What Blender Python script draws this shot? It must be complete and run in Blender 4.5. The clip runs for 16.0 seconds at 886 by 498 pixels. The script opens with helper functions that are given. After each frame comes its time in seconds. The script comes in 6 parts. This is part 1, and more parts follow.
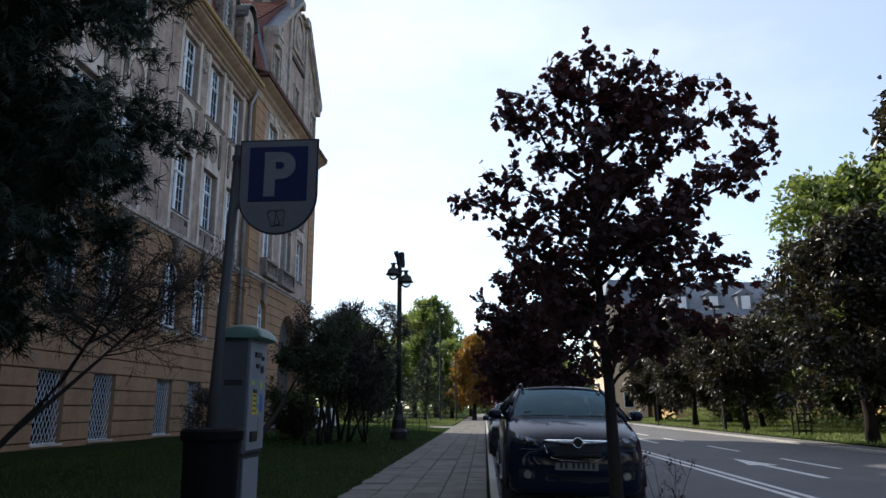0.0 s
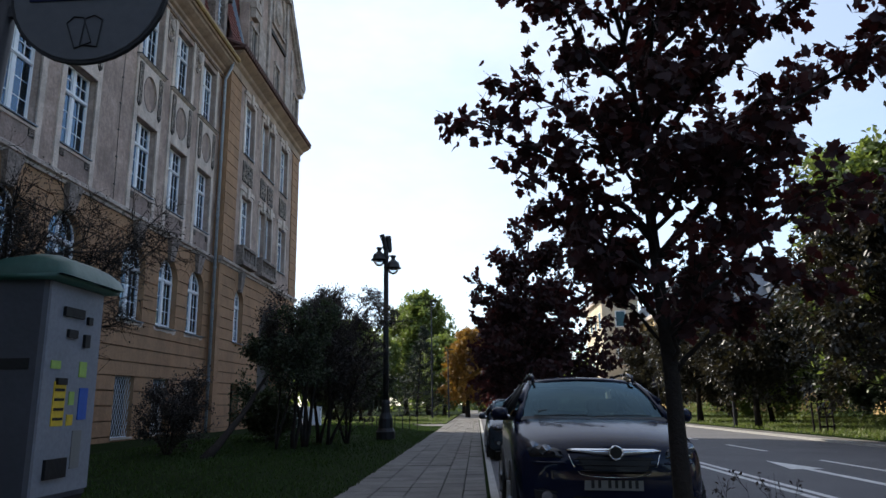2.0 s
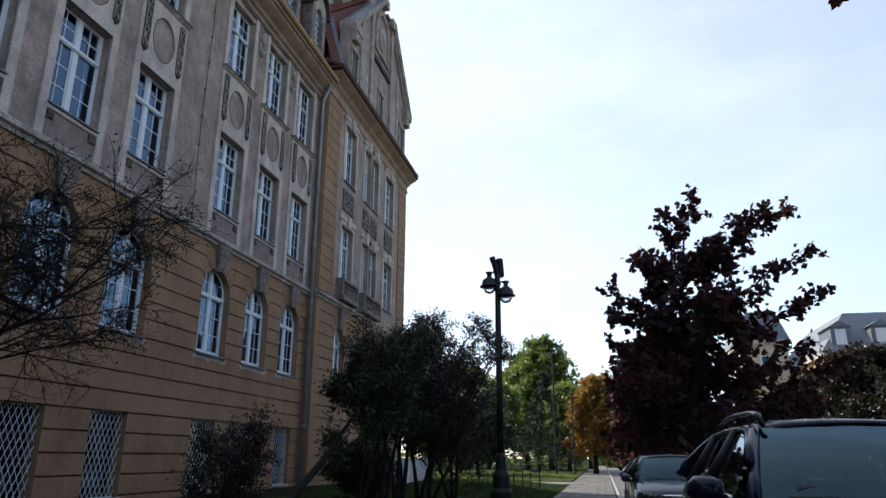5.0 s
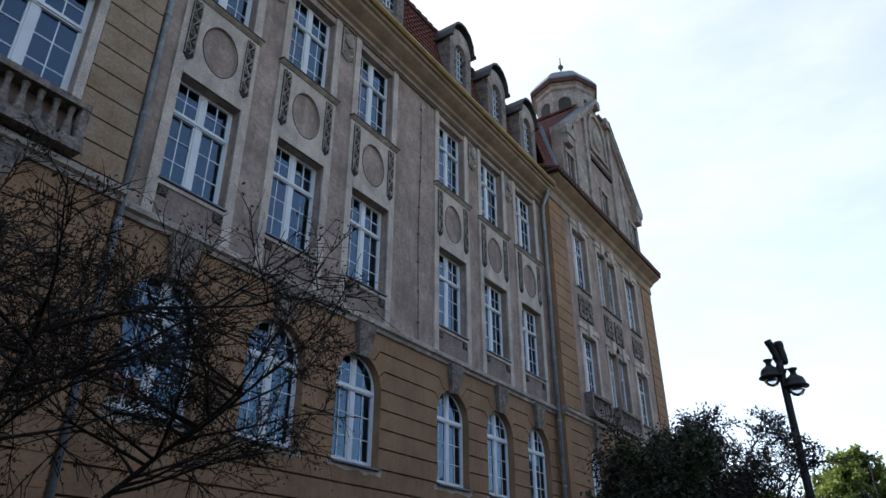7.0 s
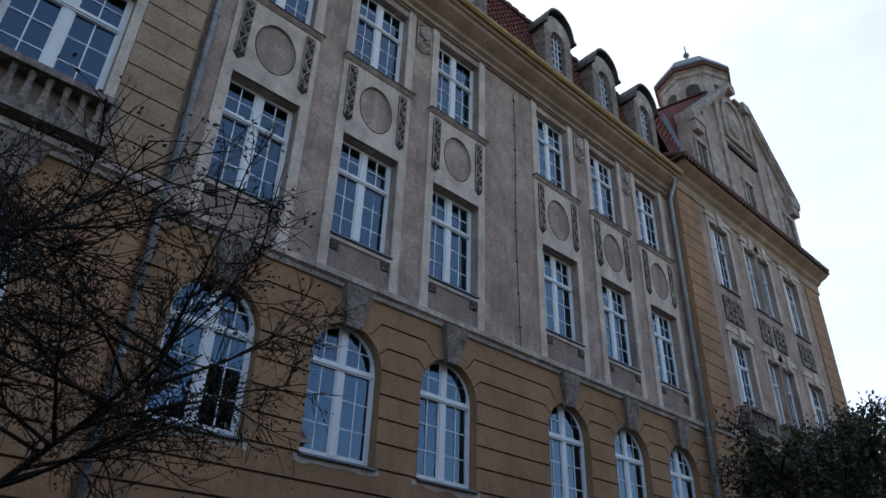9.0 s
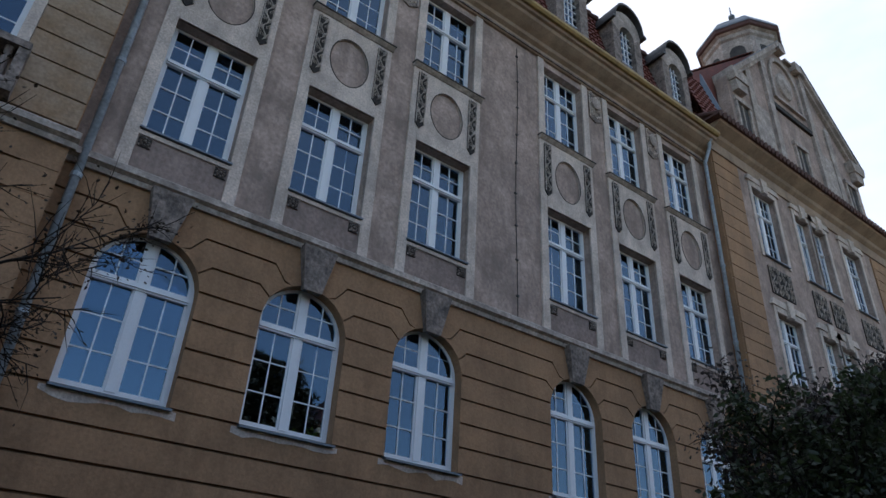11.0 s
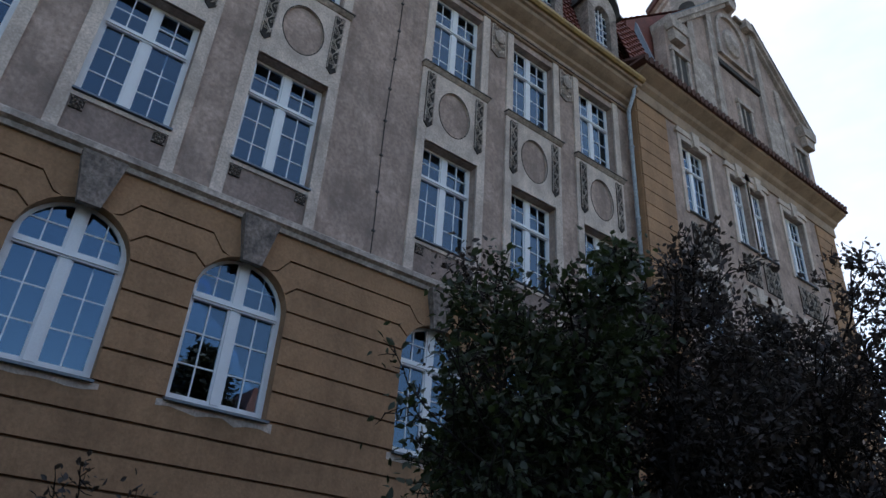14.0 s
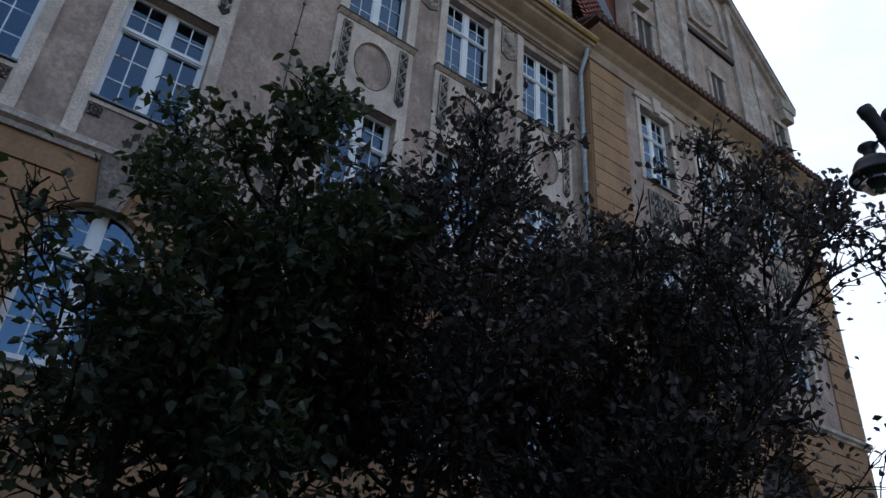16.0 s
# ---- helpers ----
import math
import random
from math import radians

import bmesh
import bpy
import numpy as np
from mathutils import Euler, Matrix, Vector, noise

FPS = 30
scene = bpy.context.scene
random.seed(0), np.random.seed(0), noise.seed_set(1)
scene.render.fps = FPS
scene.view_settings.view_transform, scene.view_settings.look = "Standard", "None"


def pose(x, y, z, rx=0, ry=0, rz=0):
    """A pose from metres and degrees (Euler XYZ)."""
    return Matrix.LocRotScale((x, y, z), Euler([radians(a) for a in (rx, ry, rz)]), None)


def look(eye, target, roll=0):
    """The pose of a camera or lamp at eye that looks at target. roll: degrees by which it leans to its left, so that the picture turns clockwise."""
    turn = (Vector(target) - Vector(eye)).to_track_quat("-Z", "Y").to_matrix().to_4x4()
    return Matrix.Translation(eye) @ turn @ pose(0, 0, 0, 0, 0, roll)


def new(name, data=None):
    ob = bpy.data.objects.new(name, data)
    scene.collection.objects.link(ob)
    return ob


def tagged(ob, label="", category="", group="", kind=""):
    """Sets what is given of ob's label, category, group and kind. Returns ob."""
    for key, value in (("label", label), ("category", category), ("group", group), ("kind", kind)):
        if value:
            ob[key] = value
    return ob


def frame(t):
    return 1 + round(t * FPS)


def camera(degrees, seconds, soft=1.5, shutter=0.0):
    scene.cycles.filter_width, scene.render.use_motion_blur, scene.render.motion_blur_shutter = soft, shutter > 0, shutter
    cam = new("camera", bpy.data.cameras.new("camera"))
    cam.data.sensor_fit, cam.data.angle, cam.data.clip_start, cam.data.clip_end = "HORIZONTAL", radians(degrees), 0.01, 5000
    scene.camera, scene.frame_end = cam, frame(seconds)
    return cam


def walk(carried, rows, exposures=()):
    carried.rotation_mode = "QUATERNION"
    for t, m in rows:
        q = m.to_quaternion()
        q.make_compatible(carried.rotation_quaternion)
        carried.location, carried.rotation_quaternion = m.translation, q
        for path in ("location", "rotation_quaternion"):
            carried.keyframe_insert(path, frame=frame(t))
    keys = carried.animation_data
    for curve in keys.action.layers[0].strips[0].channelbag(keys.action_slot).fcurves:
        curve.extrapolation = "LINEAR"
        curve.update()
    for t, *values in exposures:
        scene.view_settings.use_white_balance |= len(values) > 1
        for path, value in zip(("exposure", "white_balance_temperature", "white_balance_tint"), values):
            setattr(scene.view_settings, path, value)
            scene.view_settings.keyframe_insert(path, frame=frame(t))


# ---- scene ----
from mathutils.bvhtree import BVHTree

cam = camera(65.2, 16.0)
PATH = [
    (0, (0.037, 0.0, 1.4), (-0.074, 1.947, 1.846), -0.4),
    (0.5, (-0.006, 0.637, 1.408), (-0.124, 2.584, 1.851), -0.3),
    (1, (-0.015, 1.245, 1.389), (-0.108, 3.193, 1.832), -0.6),
    (1.5, (-0.069, 1.83, 1.4), (-0.166, 3.778, 1.84), -0.6),
    (2, (-0.061, 2.419, 1.417), (-0.148, 4.369, 1.854), -0.9),
    (2.5, (-0.135, 3.077, 1.387), (-0.223, 5.03, 1.811), -1.0),
    (3, (-0.21, 3.742, 1.396), (-0.335, 5.697, 1.801), -1.0),
    (5.3, (-0.396, 6.52, 1.495), (-0.871, 8.368, 2.094), -0.4),
    (5.5, (-0.439, 6.709, 1.517), (-0.956, 8.539, 2.134), -1.0),
    (6, (-0.612, 7.274, 1.539), (-1.267, 9.005, 2.298), -0.8),
    (6.5, (-0.745, 7.786, 1.443), (-1.607, 9.376, 2.297), -0.3),
    (7, (-0.861, 8.468, 1.472), (-1.855, 9.941, 2.39), -0.1),
    (7.5, (-0.949, 9.163, 1.46), (-2.072, 10.509, 2.423), 0.5),
    (8, (-0.928, 9.761, 1.494), (-2.116, 11.039, 2.472), 1.3),
    (8.5, (-0.983, 10.367, 1.471), (-2.227, 11.578, 2.464), 1.7),
    (10.8, (-1.128, 13.184, 1.509), (-2.532, 14.193, 2.514), 3.4),
    (11, (-1.136, 13.407, 1.512), (-2.549, 14.407, 2.514), 3.5),
    (11.5, (-1.146, 13.965, 1.5), (-2.568, 14.954, 2.5), 3.7),
    (12, (-1.165, 14.541, 1.468), (-2.61, 15.51, 2.454), 4.0),
    (12.5, (-1.194, 15.131, 1.51), (-2.645, 16.111, 2.477), 4.2),
    (13, (-1.145, 15.742, 1.501), (-2.587, 16.734, 2.47), 4.1),
    (13.5, (-1.098, 16.324, 1.513), (-2.533, 17.328, 2.479), 4.1),
    (14, (-1.051, 16.927, 1.512), (-2.462, 17.952, 2.489), 4.1),
    (14.5, (-1.009, 17.552, 1.49), (-2.422, 18.577, 2.466), 4.3),
    (15, (-1.004, 18.151, 1.503), (-2.41, 19.182, 2.483), 4.2),
    (15.5, (-1.008, 18.796, 1.466), (-2.427, 19.806, 2.449), 4.1),
    (16, (-1.063, 19.41, 1.475), (-2.488, 20.413, 2.457), 4.1),
]
walk(cam, [(t, look(eye, target, roll)) for t, eye, target, roll in PATH],
     exposures=[(0, 1.06), (3, 1.06), (5.5, 1.02), (8.5, 1.02), (11, 1.02), (16, 1.06)])

# ---- world and sun ----
SUN_DIR = Vector((-0.80, 0.60, 0.0)).normalized()
SUN_EL = radians(40)
world = bpy.data.worlds.new("sky")
scene.world = world
world.use_nodes = True
wt = world.node_tree
sky = wt.nodes.new("ShaderNodeTexSky")
sky.sky_type = "NISHITA"
sky.sun_disc = False
sky.sun_elevation = SUN_EL
sky.sun_rotation = math.atan2(SUN_DIR.x, SUN_DIR.y)
sky.dust_density = 0.35
sky.air_density = 1.0
sky.ozone_density = 2.0
bg = wt.nodes["Background"]
bg.inputs["Strength"].default_value = 0.12
coord = wt.nodes.new("ShaderNodeTexCoord")
cloud = wt.nodes.new("ShaderNodeTexNoise")
cloud.inputs["Scale"].default_value, cloud.inputs["Detail"].default_value, cloud.inputs["Roughness"].default_value = 2.2, 7, 0.6
stretch = wt.nodes.new("ShaderNodeMapping")
stretch.inputs["Scale"].default_value = (1, 1, 2.6)
wt.links.new(coord.outputs["Generated"], stretch.inputs["Vector"])
wt.links.new(stretch.outputs[0], cloud.inputs["Vector"])
veil = wt.nodes.new("ShaderNodeMapRange")
veil.inputs[1].default_value, veil.inputs[2].default_value = 0.45, 0.75
veil.inputs[3].default_value, veil.inputs[4].default_value = 0.36, 0.6
wt.links.new(cloud.outputs["Fac"], veil.inputs[0])
side = wt.nodes.new("ShaderNodeVectorMath")
side.operation = "DOT_PRODUCT"
side.inputs[1].default_value = (SUN_DIR.x * math.cos(SUN_EL), SUN_DIR.y * math.cos(SUN_EL), math.sin(SUN_EL))
wt.links.new(coord.outputs["Generated"], side.inputs[0])
toward = wt.nodes.new("ShaderNodeMapRange")          # thin cloud thickens gently towards the sun
toward.inputs[1].default_value, toward.inputs[2].default_value = -0.3, 0.9
toward.inputs[3].default_value, toward.inputs[4].default_value = 0.0, 1.35
wt.links.new(side.outputs["Value"], toward.inputs[0])
much = wt.nodes.new("ShaderNodeMath")
much.operation, much.use_clamp = "MULTIPLY", True
wt.links.new(veil.outputs[0], much.inputs[0])
wt.links.new(toward.outputs[0], much.inputs[1])
haze = wt.nodes.new("ShaderNodeMix")
haze.data_type = "RGBA"
haze.inputs[7].default_value = (5.3, 5.42, 5.78, 1)
wt.links.new(much.outputs[0], haze.inputs[0])
wt.links.new(sky.outputs[0], haze.inputs[6])
wt.links.new(haze.outputs[2], bg.inputs[0])
sun_data = bpy.data.lights.new("sun", "SUN")
sun_data.energy, sun_data.angle, sun_data.color = 3.5, radians(0.6), (1.0, 0.93, 0.82)
sun = new("sun", sun_data)
sun.matrix_world = look(Vector((0, 0, 60)) + Vector((SUN_DIR.x * math.cos(SUN_EL), SUN_DIR.y * math.cos(SUN_EL), math.sin(SUN_EL))) * 40, (0, 0, 60))


# ---- materials ----
def material(name, color, rough=0.8, metal=0.0, vary=0.25, scale=3.0, fine=40.0, bump=0.15, tint=None, spread=0.0, stain=0.0, spec=0.5):
    """Base colour varied at two scales, with bump; tint: a second colour in large stains; spread: change from piece to piece."""
    m = bpy.data.materials.new(name)
    m.use_nodes = True
    nt = m.node_tree
    p = nt.nodes["Principled BSDF"]
    p.inputs["Roughness"].default_value, p.inputs["Metallic"].default_value = rough, metal
    p.inputs["Specular IOR Level"].default_value = spec
    tc = nt.nodes.new("ShaderNodeTexCoord")
    geo = nt.nodes.new("ShaderNodeNewGeometry")
    big = nt.nodes.new("ShaderNodeTexNoise")
    big.inputs["Scale"].default_value, big.inputs["Detail"].default_value, big.inputs["Roughness"].default_value = scale, 6, 0.65
    small = nt.nodes.new("ShaderNodeTexNoise")
    small.inputs["Scale"].default_value, small.inputs["Detail"].default_value = fine, 4
    nt.links.new(geo.outputs["Position"], big.inputs["Vector"])
    nt.links.new(geo.outputs["Position"], small.inputs["Vector"])
    ramp = nt.nodes.new("ShaderNodeMapRange")
    ramp.inputs[1].default_value, ramp.inputs[2].default_value = 0.3, 0.7
    nt.links.new(big.outputs["Fac"], ramp.inputs[0])
    mix = nt.nodes.new("ShaderNodeMix")
    mix.data_type = "RGBA"
    second = tint or tuple(c * (1 - vary) for c in color)
    mix.inputs[6].default_value, mix.inputs[7].default_value = (*color, 1), (*second, 1)
    nt.links.new(ramp.outputs[0], mix.inputs[0])
    hsv = nt.nodes.new("ShaderNodeHueSaturation")
    val = nt.nodes.new("ShaderNodeMapRange")
    val.inputs[1].default_value, val.inputs[2].default_value = 0.25, 0.75
    val.inputs[3].default_value, val.inputs[4].default_value = 1 - vary * 0.6, 1 + vary * 0.6
    nt.links.new(small.outputs["Fac"], val.inputs[0])
    last = val.outputs[0]
    if spread:
        info = nt.nodes.new("ShaderNodeObjectInfo")
        add = nt.nodes.new("ShaderNodeMath")
        add.operation = "MULTIPLY_ADD"
        nt.links.new(info.outputs["Random"], add.inputs[0])
        add.inputs[1].default_value = spread
        nt.links.new(last, add.inputs[2])
        last = add.outputs[0]
    nt.links.new(last, hsv.inputs["Value"])
    nt.links.new(mix.outputs[2], hsv.inputs["Color"])
    out = hsv.outputs[0]
    if stain:
        run = nt.nodes.new("ShaderNodeTexNoise")
        mp = nt.nodes.new("ShaderNodeMapping")
        mp.inputs["Scale"].default_value = (1.2, 1.2, 0.9)
        nt.links.new(geo.outputs["Position"], mp.inputs["Vector"])
        nt.links.new(mp.outputs[0], run.inputs["Vector"])
        run.inputs["Scale"].default_value, run.inputs["Detail"].default_value, run.inputs["Roughness"].default_value = 1.15, 10, 0.7
        drip = nt.nodes.new("ShaderNodeTexNoise")
        dm = nt.nodes.new("ShaderNodeMapping")
        dm.inputs["Scale"].default_value = (7, 7, 0.5)
        nt.links.new(geo.outputs["Position"], dm.inputs["Vector"])
        nt.links.new(dm.outputs[0], drip.inputs["Vector"])
        drip.inputs["Scale"].default_value, drip.inputs["Detail"].default_value = 1.0, 5
        both = nt.nodes.new("ShaderNodeMix")
        both.inputs[0].default_value = 0.18
        nt.links.new(run.outputs["Fac"], both.inputs[2])
        nt.links.new(drip.outputs["Fac"], both.inputs[3])
        rr = nt.nodes.new("ShaderNodeMapRange")
        rr.inputs[1].default_value, rr.inputs[2].default_value = 0.45, 0.62
        rr.inputs[3].default_value, rr.inputs[4].default_value = 0.0, stain
        nt.links.new(both.outputs[0], rr.inputs[0])
        mx = nt.nodes.new("ShaderNodeMix")
        mx.data_type = "RGBA"
        nt.links.new(rr.outputs[0], mx.inputs[0])
        nt.links.new(out, mx.inputs[6])
        mx.inputs[7].default_value = (*[c * 0.42 for c in color], 1)
        out = mx.outputs[2]
    nt.links.new(out, p.inputs["Base Color"])
    if bump:
        b = nt.nodes.new("ShaderNodeBump")
        b.inputs["Strength"].default_value, b.inputs["Distance"].default_value = bump, 0.02
        nt.links.new(small.outputs["Fac"], b.inputs["Height"])
        nt.links.new(b.outputs[0], p.inputs["Normal"])
    return m


def leaf_material(name, color, other, through_color, rough=0.45):
    """Leaves: colour changes from leaf to leaf, and some light passes through."""
    m = bpy.data.materials.new(name)
    m.use_nodes = True
    nt = m.node_tree
    p = nt.nodes["Principled BSDF"]
    p.inputs["Roughness"].default_value = rough
    geo = nt.nodes.new("ShaderNodeNewGeometry")
    mix = nt.nodes.new("ShaderNodeMix")
    mix.data_type = "RGBA"
    mix.inputs[6].default_value, mix.inputs[7].default_value = (*color, 1), (*other, 1)
    nt.links.new(geo.outputs["Random Per Island"], mix.inputs[0])
    nt.links.new(mix.outputs[2], p.inputs["Base Color"])
    tr = nt.nodes.new("ShaderNodeBsdfTranslucent")
    tr.inputs[0].default_value = (*through_color, 1)
    ms = nt.nodes.new("ShaderNodeMixShader")
    ms.inputs[0].default_value = 0.3
    nt.links.new(p.outputs[0], ms.inputs[1])
    nt.links.new(tr.outputs[0], ms.inputs[2])
    nt.links.new(ms.outputs[0], nt.nodes["Material Output"].inputs[0])
    return m


def glass_material(name, ior=1.7, tint=(0.55, 0.6, 0.62), sheen=(1, 1, 1)):
    """Window glass: clear, tinted, mirroring by Fresnel; sheen dyes what it mirrors."""
    m = bpy.data.materials.new(name)
    m.use_nodes = True
    nt = m.node_tree
    nt.nodes.remove(nt.nodes["Principled BSDF"])
    gl = nt.nodes.new("ShaderNodeBsdfGlossy")
    gl.inputs["Roughness"].default_value = 0.015
    gl.inputs["Color"].default_value = (*sheen, 1)
    tp = nt.nodes.new("ShaderNodeBsdfTransparent")
    tp.inputs[0].default_value = (*tint, 1)
    fr = nt.nodes.new("ShaderNodeFresnel")
    fr.inputs["IOR"].default_value = ior
    geo = nt.nodes.new("ShaderNodeNewGeometry")
    nz = nt.nodes.new("ShaderNodeTexNoise")
    nz.inputs["Scale"].default_value = 1.3
    nt.links.new(geo.outputs["Position"], nz.inputs["Vector"])
    bp = nt.nodes.new("ShaderNodeBump")
    bp.inputs["Strength"].default_value, bp.inputs["Distance"].default_value = 0.06, 0.03
    nt.links.new(nz.outputs["Fac"], bp.inputs["Height"])
    nt.links.new(bp.outputs[0], gl.inputs["Normal"])
    ms = nt.nodes.new("ShaderNodeMixShader")
    nt.links.new(fr.outputs[0], ms.inputs[0])
    nt.links.new(tp.outputs[0], ms.inputs[1])
    nt.links.new(gl.outputs[0], ms.inputs[2])
    nt.links.new(ms.outputs[0], nt.nodes["Material Output"].inputs[0])
    return m


M = dict(
    tan=material("tan_plaster", (0.36, 0.204, 0.106), 0.9, vary=0.3, scale=0.7, fine=22, bump=0.35, tint=(0.27, 0.155, 0.083), stain=0.5),
    # darker tan: groove shade put into the colour
    tan_groove_shade=material("groove_shade_plaster", (0.12, 0.075, 0.042), 0.92, vary=0.3, scale=1.2, fine=30, bump=0.3, tint=(0.19, 0.12, 0.07), stain=0.5),
    grey=material("grey_plaster", (0.47, 0.352, 0.292), 0.92, vary=0.48, scale=1.1, fine=14, bump=0.5, tint=(0.27, 0.198, 0.163), stain=0.9),
    stone=material("pale_stone", (0.68, 0.56, 0.475), 0.88, vary=0.48, scale=1.7, fine=26, bump=0.4, tint=(0.42, 0.355, 0.305), stain=0.65),
    apron=material("sooty_apron_plaster", (0.31, 0.232, 0.198), 0.92, vary=0.45, scale=1.6, fine=14, bump=0.5, tint=(0.21, 0.155, 0.133), stain=0.7),
    dark_stone=material("sooty_stone", (0.29, 0.232, 0.2), 0.92, vary=0.85, scale=4, fine=15, bump=1.0, tint=(0.08, 0.067, 0.058)),
    string=material("streaked_sooty_stone", (0.56, 0.475, 0.41), 0.92, vary=0.6, scale=2.4, fine=16, bump=0.8, tint=(0.2, 0.165, 0.143), stain=0.85),
    # near-black tone stands for shade between and around the carvings
    ornament=material("ornament_shade_stone", (0.035, 0.03, 0.027), 0.92, vary=0.4, scale=6, fine=50, bump=0.8),
    gutter=material("yellow_gutter_paint", (0.42, 0.28, 0.09), 0.6, vary=0.3, scale=3, fine=20, bump=0.1, tint=(0.2, 0.13, 0.06)),
    cornice=material("cornice_plaster", (0.42, 0.305, 0.215), 0.88, vary=0.2, scale=1.2, fine=30, bump=0.2, tint=(0.27, 0.195, 0.14), stain=0.6),
    white=material("white_window_paint", (0.72, 0.74, 0.76), 0.45, vary=0.08, scale=3, fine=40, bump=0.05),
    lead=material("grey_sheet_metal", (0.16, 0.19, 0.22), 0.5, metal=0.6, vary=0.3, scale=2, fine=20, bump=0.1),
    pipe=material("zinc_pipe", (0.33, 0.37, 0.41), 0.45, metal=0.1, vary=0.45, scale=3, fine=15, bump=0.08),
    tile=material("red_clay_tile", (0.2, 0.052, 0.034), 0.75, vary=0.45, scale=3, fine=20, bump=0.4, tint=(0.1, 0.034, 0.026)),
    hood=material("sooty_sheet_metal", (0.07, 0.068, 0.065), 0.6, metal=0.3, vary=0.4, scale=3, fine=20, bump=0.2),
    peeling=material("peeling_tan_plaster", (0.25, 0.152, 0.08), 0.92, vary=0.35, scale=1.3, fine=18, bump=0.35, tint=(0.37, 0.28, 0.2), stain=0.35),
    old_tile=material("sooty_clay_tile", (0.11, 0.05, 0.04), 0.8, vary=0.4, scale=3, fine=20, bump=0.4),
    # dim tone puts the darkness of unlit rooms into the colour
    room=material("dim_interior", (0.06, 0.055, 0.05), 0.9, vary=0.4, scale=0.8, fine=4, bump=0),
    blind=material("pale_blind", (0.6, 0.6, 0.58), 0.8, vary=0.1, scale=2, fine=60, bump=0.05),
    # the mirrored sky's deep blue is put into this glass's sheen
    glass=glass_material("window_glass", 2.2, (0.4, 0.44, 0.46), (0.5, 0.74, 1.0)),
    pave=material("concrete_slab", (0.128, 0.12, 0.11), 0.9, vary=0.5, scale=2, fine=40, bump=0.35, spread=0.35),
    kerb=material("granite_kerb", (0.33, 0.32, 0.3), 0.85, vary=0.3, scale=4, fine=60, bump=0.3, spread=0.2),
    asphalt=material("asphalt", (0.105, 0.103, 0.108), 0.85, vary=0.35, scale=0.6, fine=120, bump=0.4, tint=(0.075, 0.075, 0.08)),
    paint=material("road_paint", (0.62, 0.62, 0.6), 0.7, vary=0.25, scale=6, fine=60, bump=0.1),
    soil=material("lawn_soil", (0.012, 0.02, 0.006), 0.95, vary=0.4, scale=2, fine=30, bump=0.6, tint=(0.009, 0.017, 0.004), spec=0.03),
    # lawn grass in two tones: darkened for shade, brightened for sunlight
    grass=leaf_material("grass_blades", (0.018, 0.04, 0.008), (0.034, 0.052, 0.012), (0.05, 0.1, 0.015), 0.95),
    sunlit_grass=leaf_material("sunlit_grass_blades", (0.1, 0.14, 0.03), (0.17, 0.18, 0.05), (0.2, 0.28, 0.05), 0.6),
    bark=material("bark", (0.027, 0.022, 0.019), 0.95, spec=0.2, vary=0.4, scale=5, fine=40, bump=0.8),
    maple=leaf_material("dark_maple_leaf", (0.02, 0.011, 0.014), (0.045, 0.017, 0.018), (0.1, 0.02, 0.016), 0.75),
    copper=leaf_material("copper_beech_leaf", (0.018, 0.019, 0.014), (0.038, 0.031, 0.02), (0.04, 0.034, 0.012), 0.4),
    green=leaf_material("green_leaf", (0.06, 0.1, 0.024), (0.12, 0.15, 0.04), (0.28, 0.36, 0.07), 0.45),
    lilac=leaf_material("lilac_leaf", (0.022, 0.034, 0.018), (0.045, 0.055, 0.028), (0.06, 0.09, 0.025), 0.5),
    dull=leaf_material("dull_brown_leaf", (0.03, 0.028, 0.026), (0.062, 0.05, 0.05), (0.06, 0.045, 0.03), 0.6),
    twig=leaf_material("withered_leaf", (0.03, 0.024, 0.02), (0.05, 0.036, 0.025), (0.04, 0.025, 0.014), 0.7),
    gold=leaf_material("yellow_leaf", (0.2, 0.1, 0.02), (0.27, 0.15, 0.03), (0.4, 0.22, 0.03), 0.5),
    needle=leaf_material("spruce_needle", (0.012, 0.022, 0.012), (0.02, 0.032, 0.02), (0.01, 0.02, 0.008), 0.6),
    iron=material("black_iron", (0.02, 0.021, 0.022), 0.5, metal=0.4, vary=0.3, scale=5, fine=40, bump=0.15),
    slate=material("slate_roof", (0.15, 0.17, 0.2), 0.6, vary=0.3, scale=1, fine=8, bump=0.3),
    cream=material("cream_render", (0.66, 0.54, 0.38), 0.9, vary=0.2, scale=0.8, fine=20, bump=0.15),
    ochre=material("ochre_render", (0.5, 0.34, 0.15), 0.9, vary=0.2, scale=0.8, fine=20, bump=0.15),
)


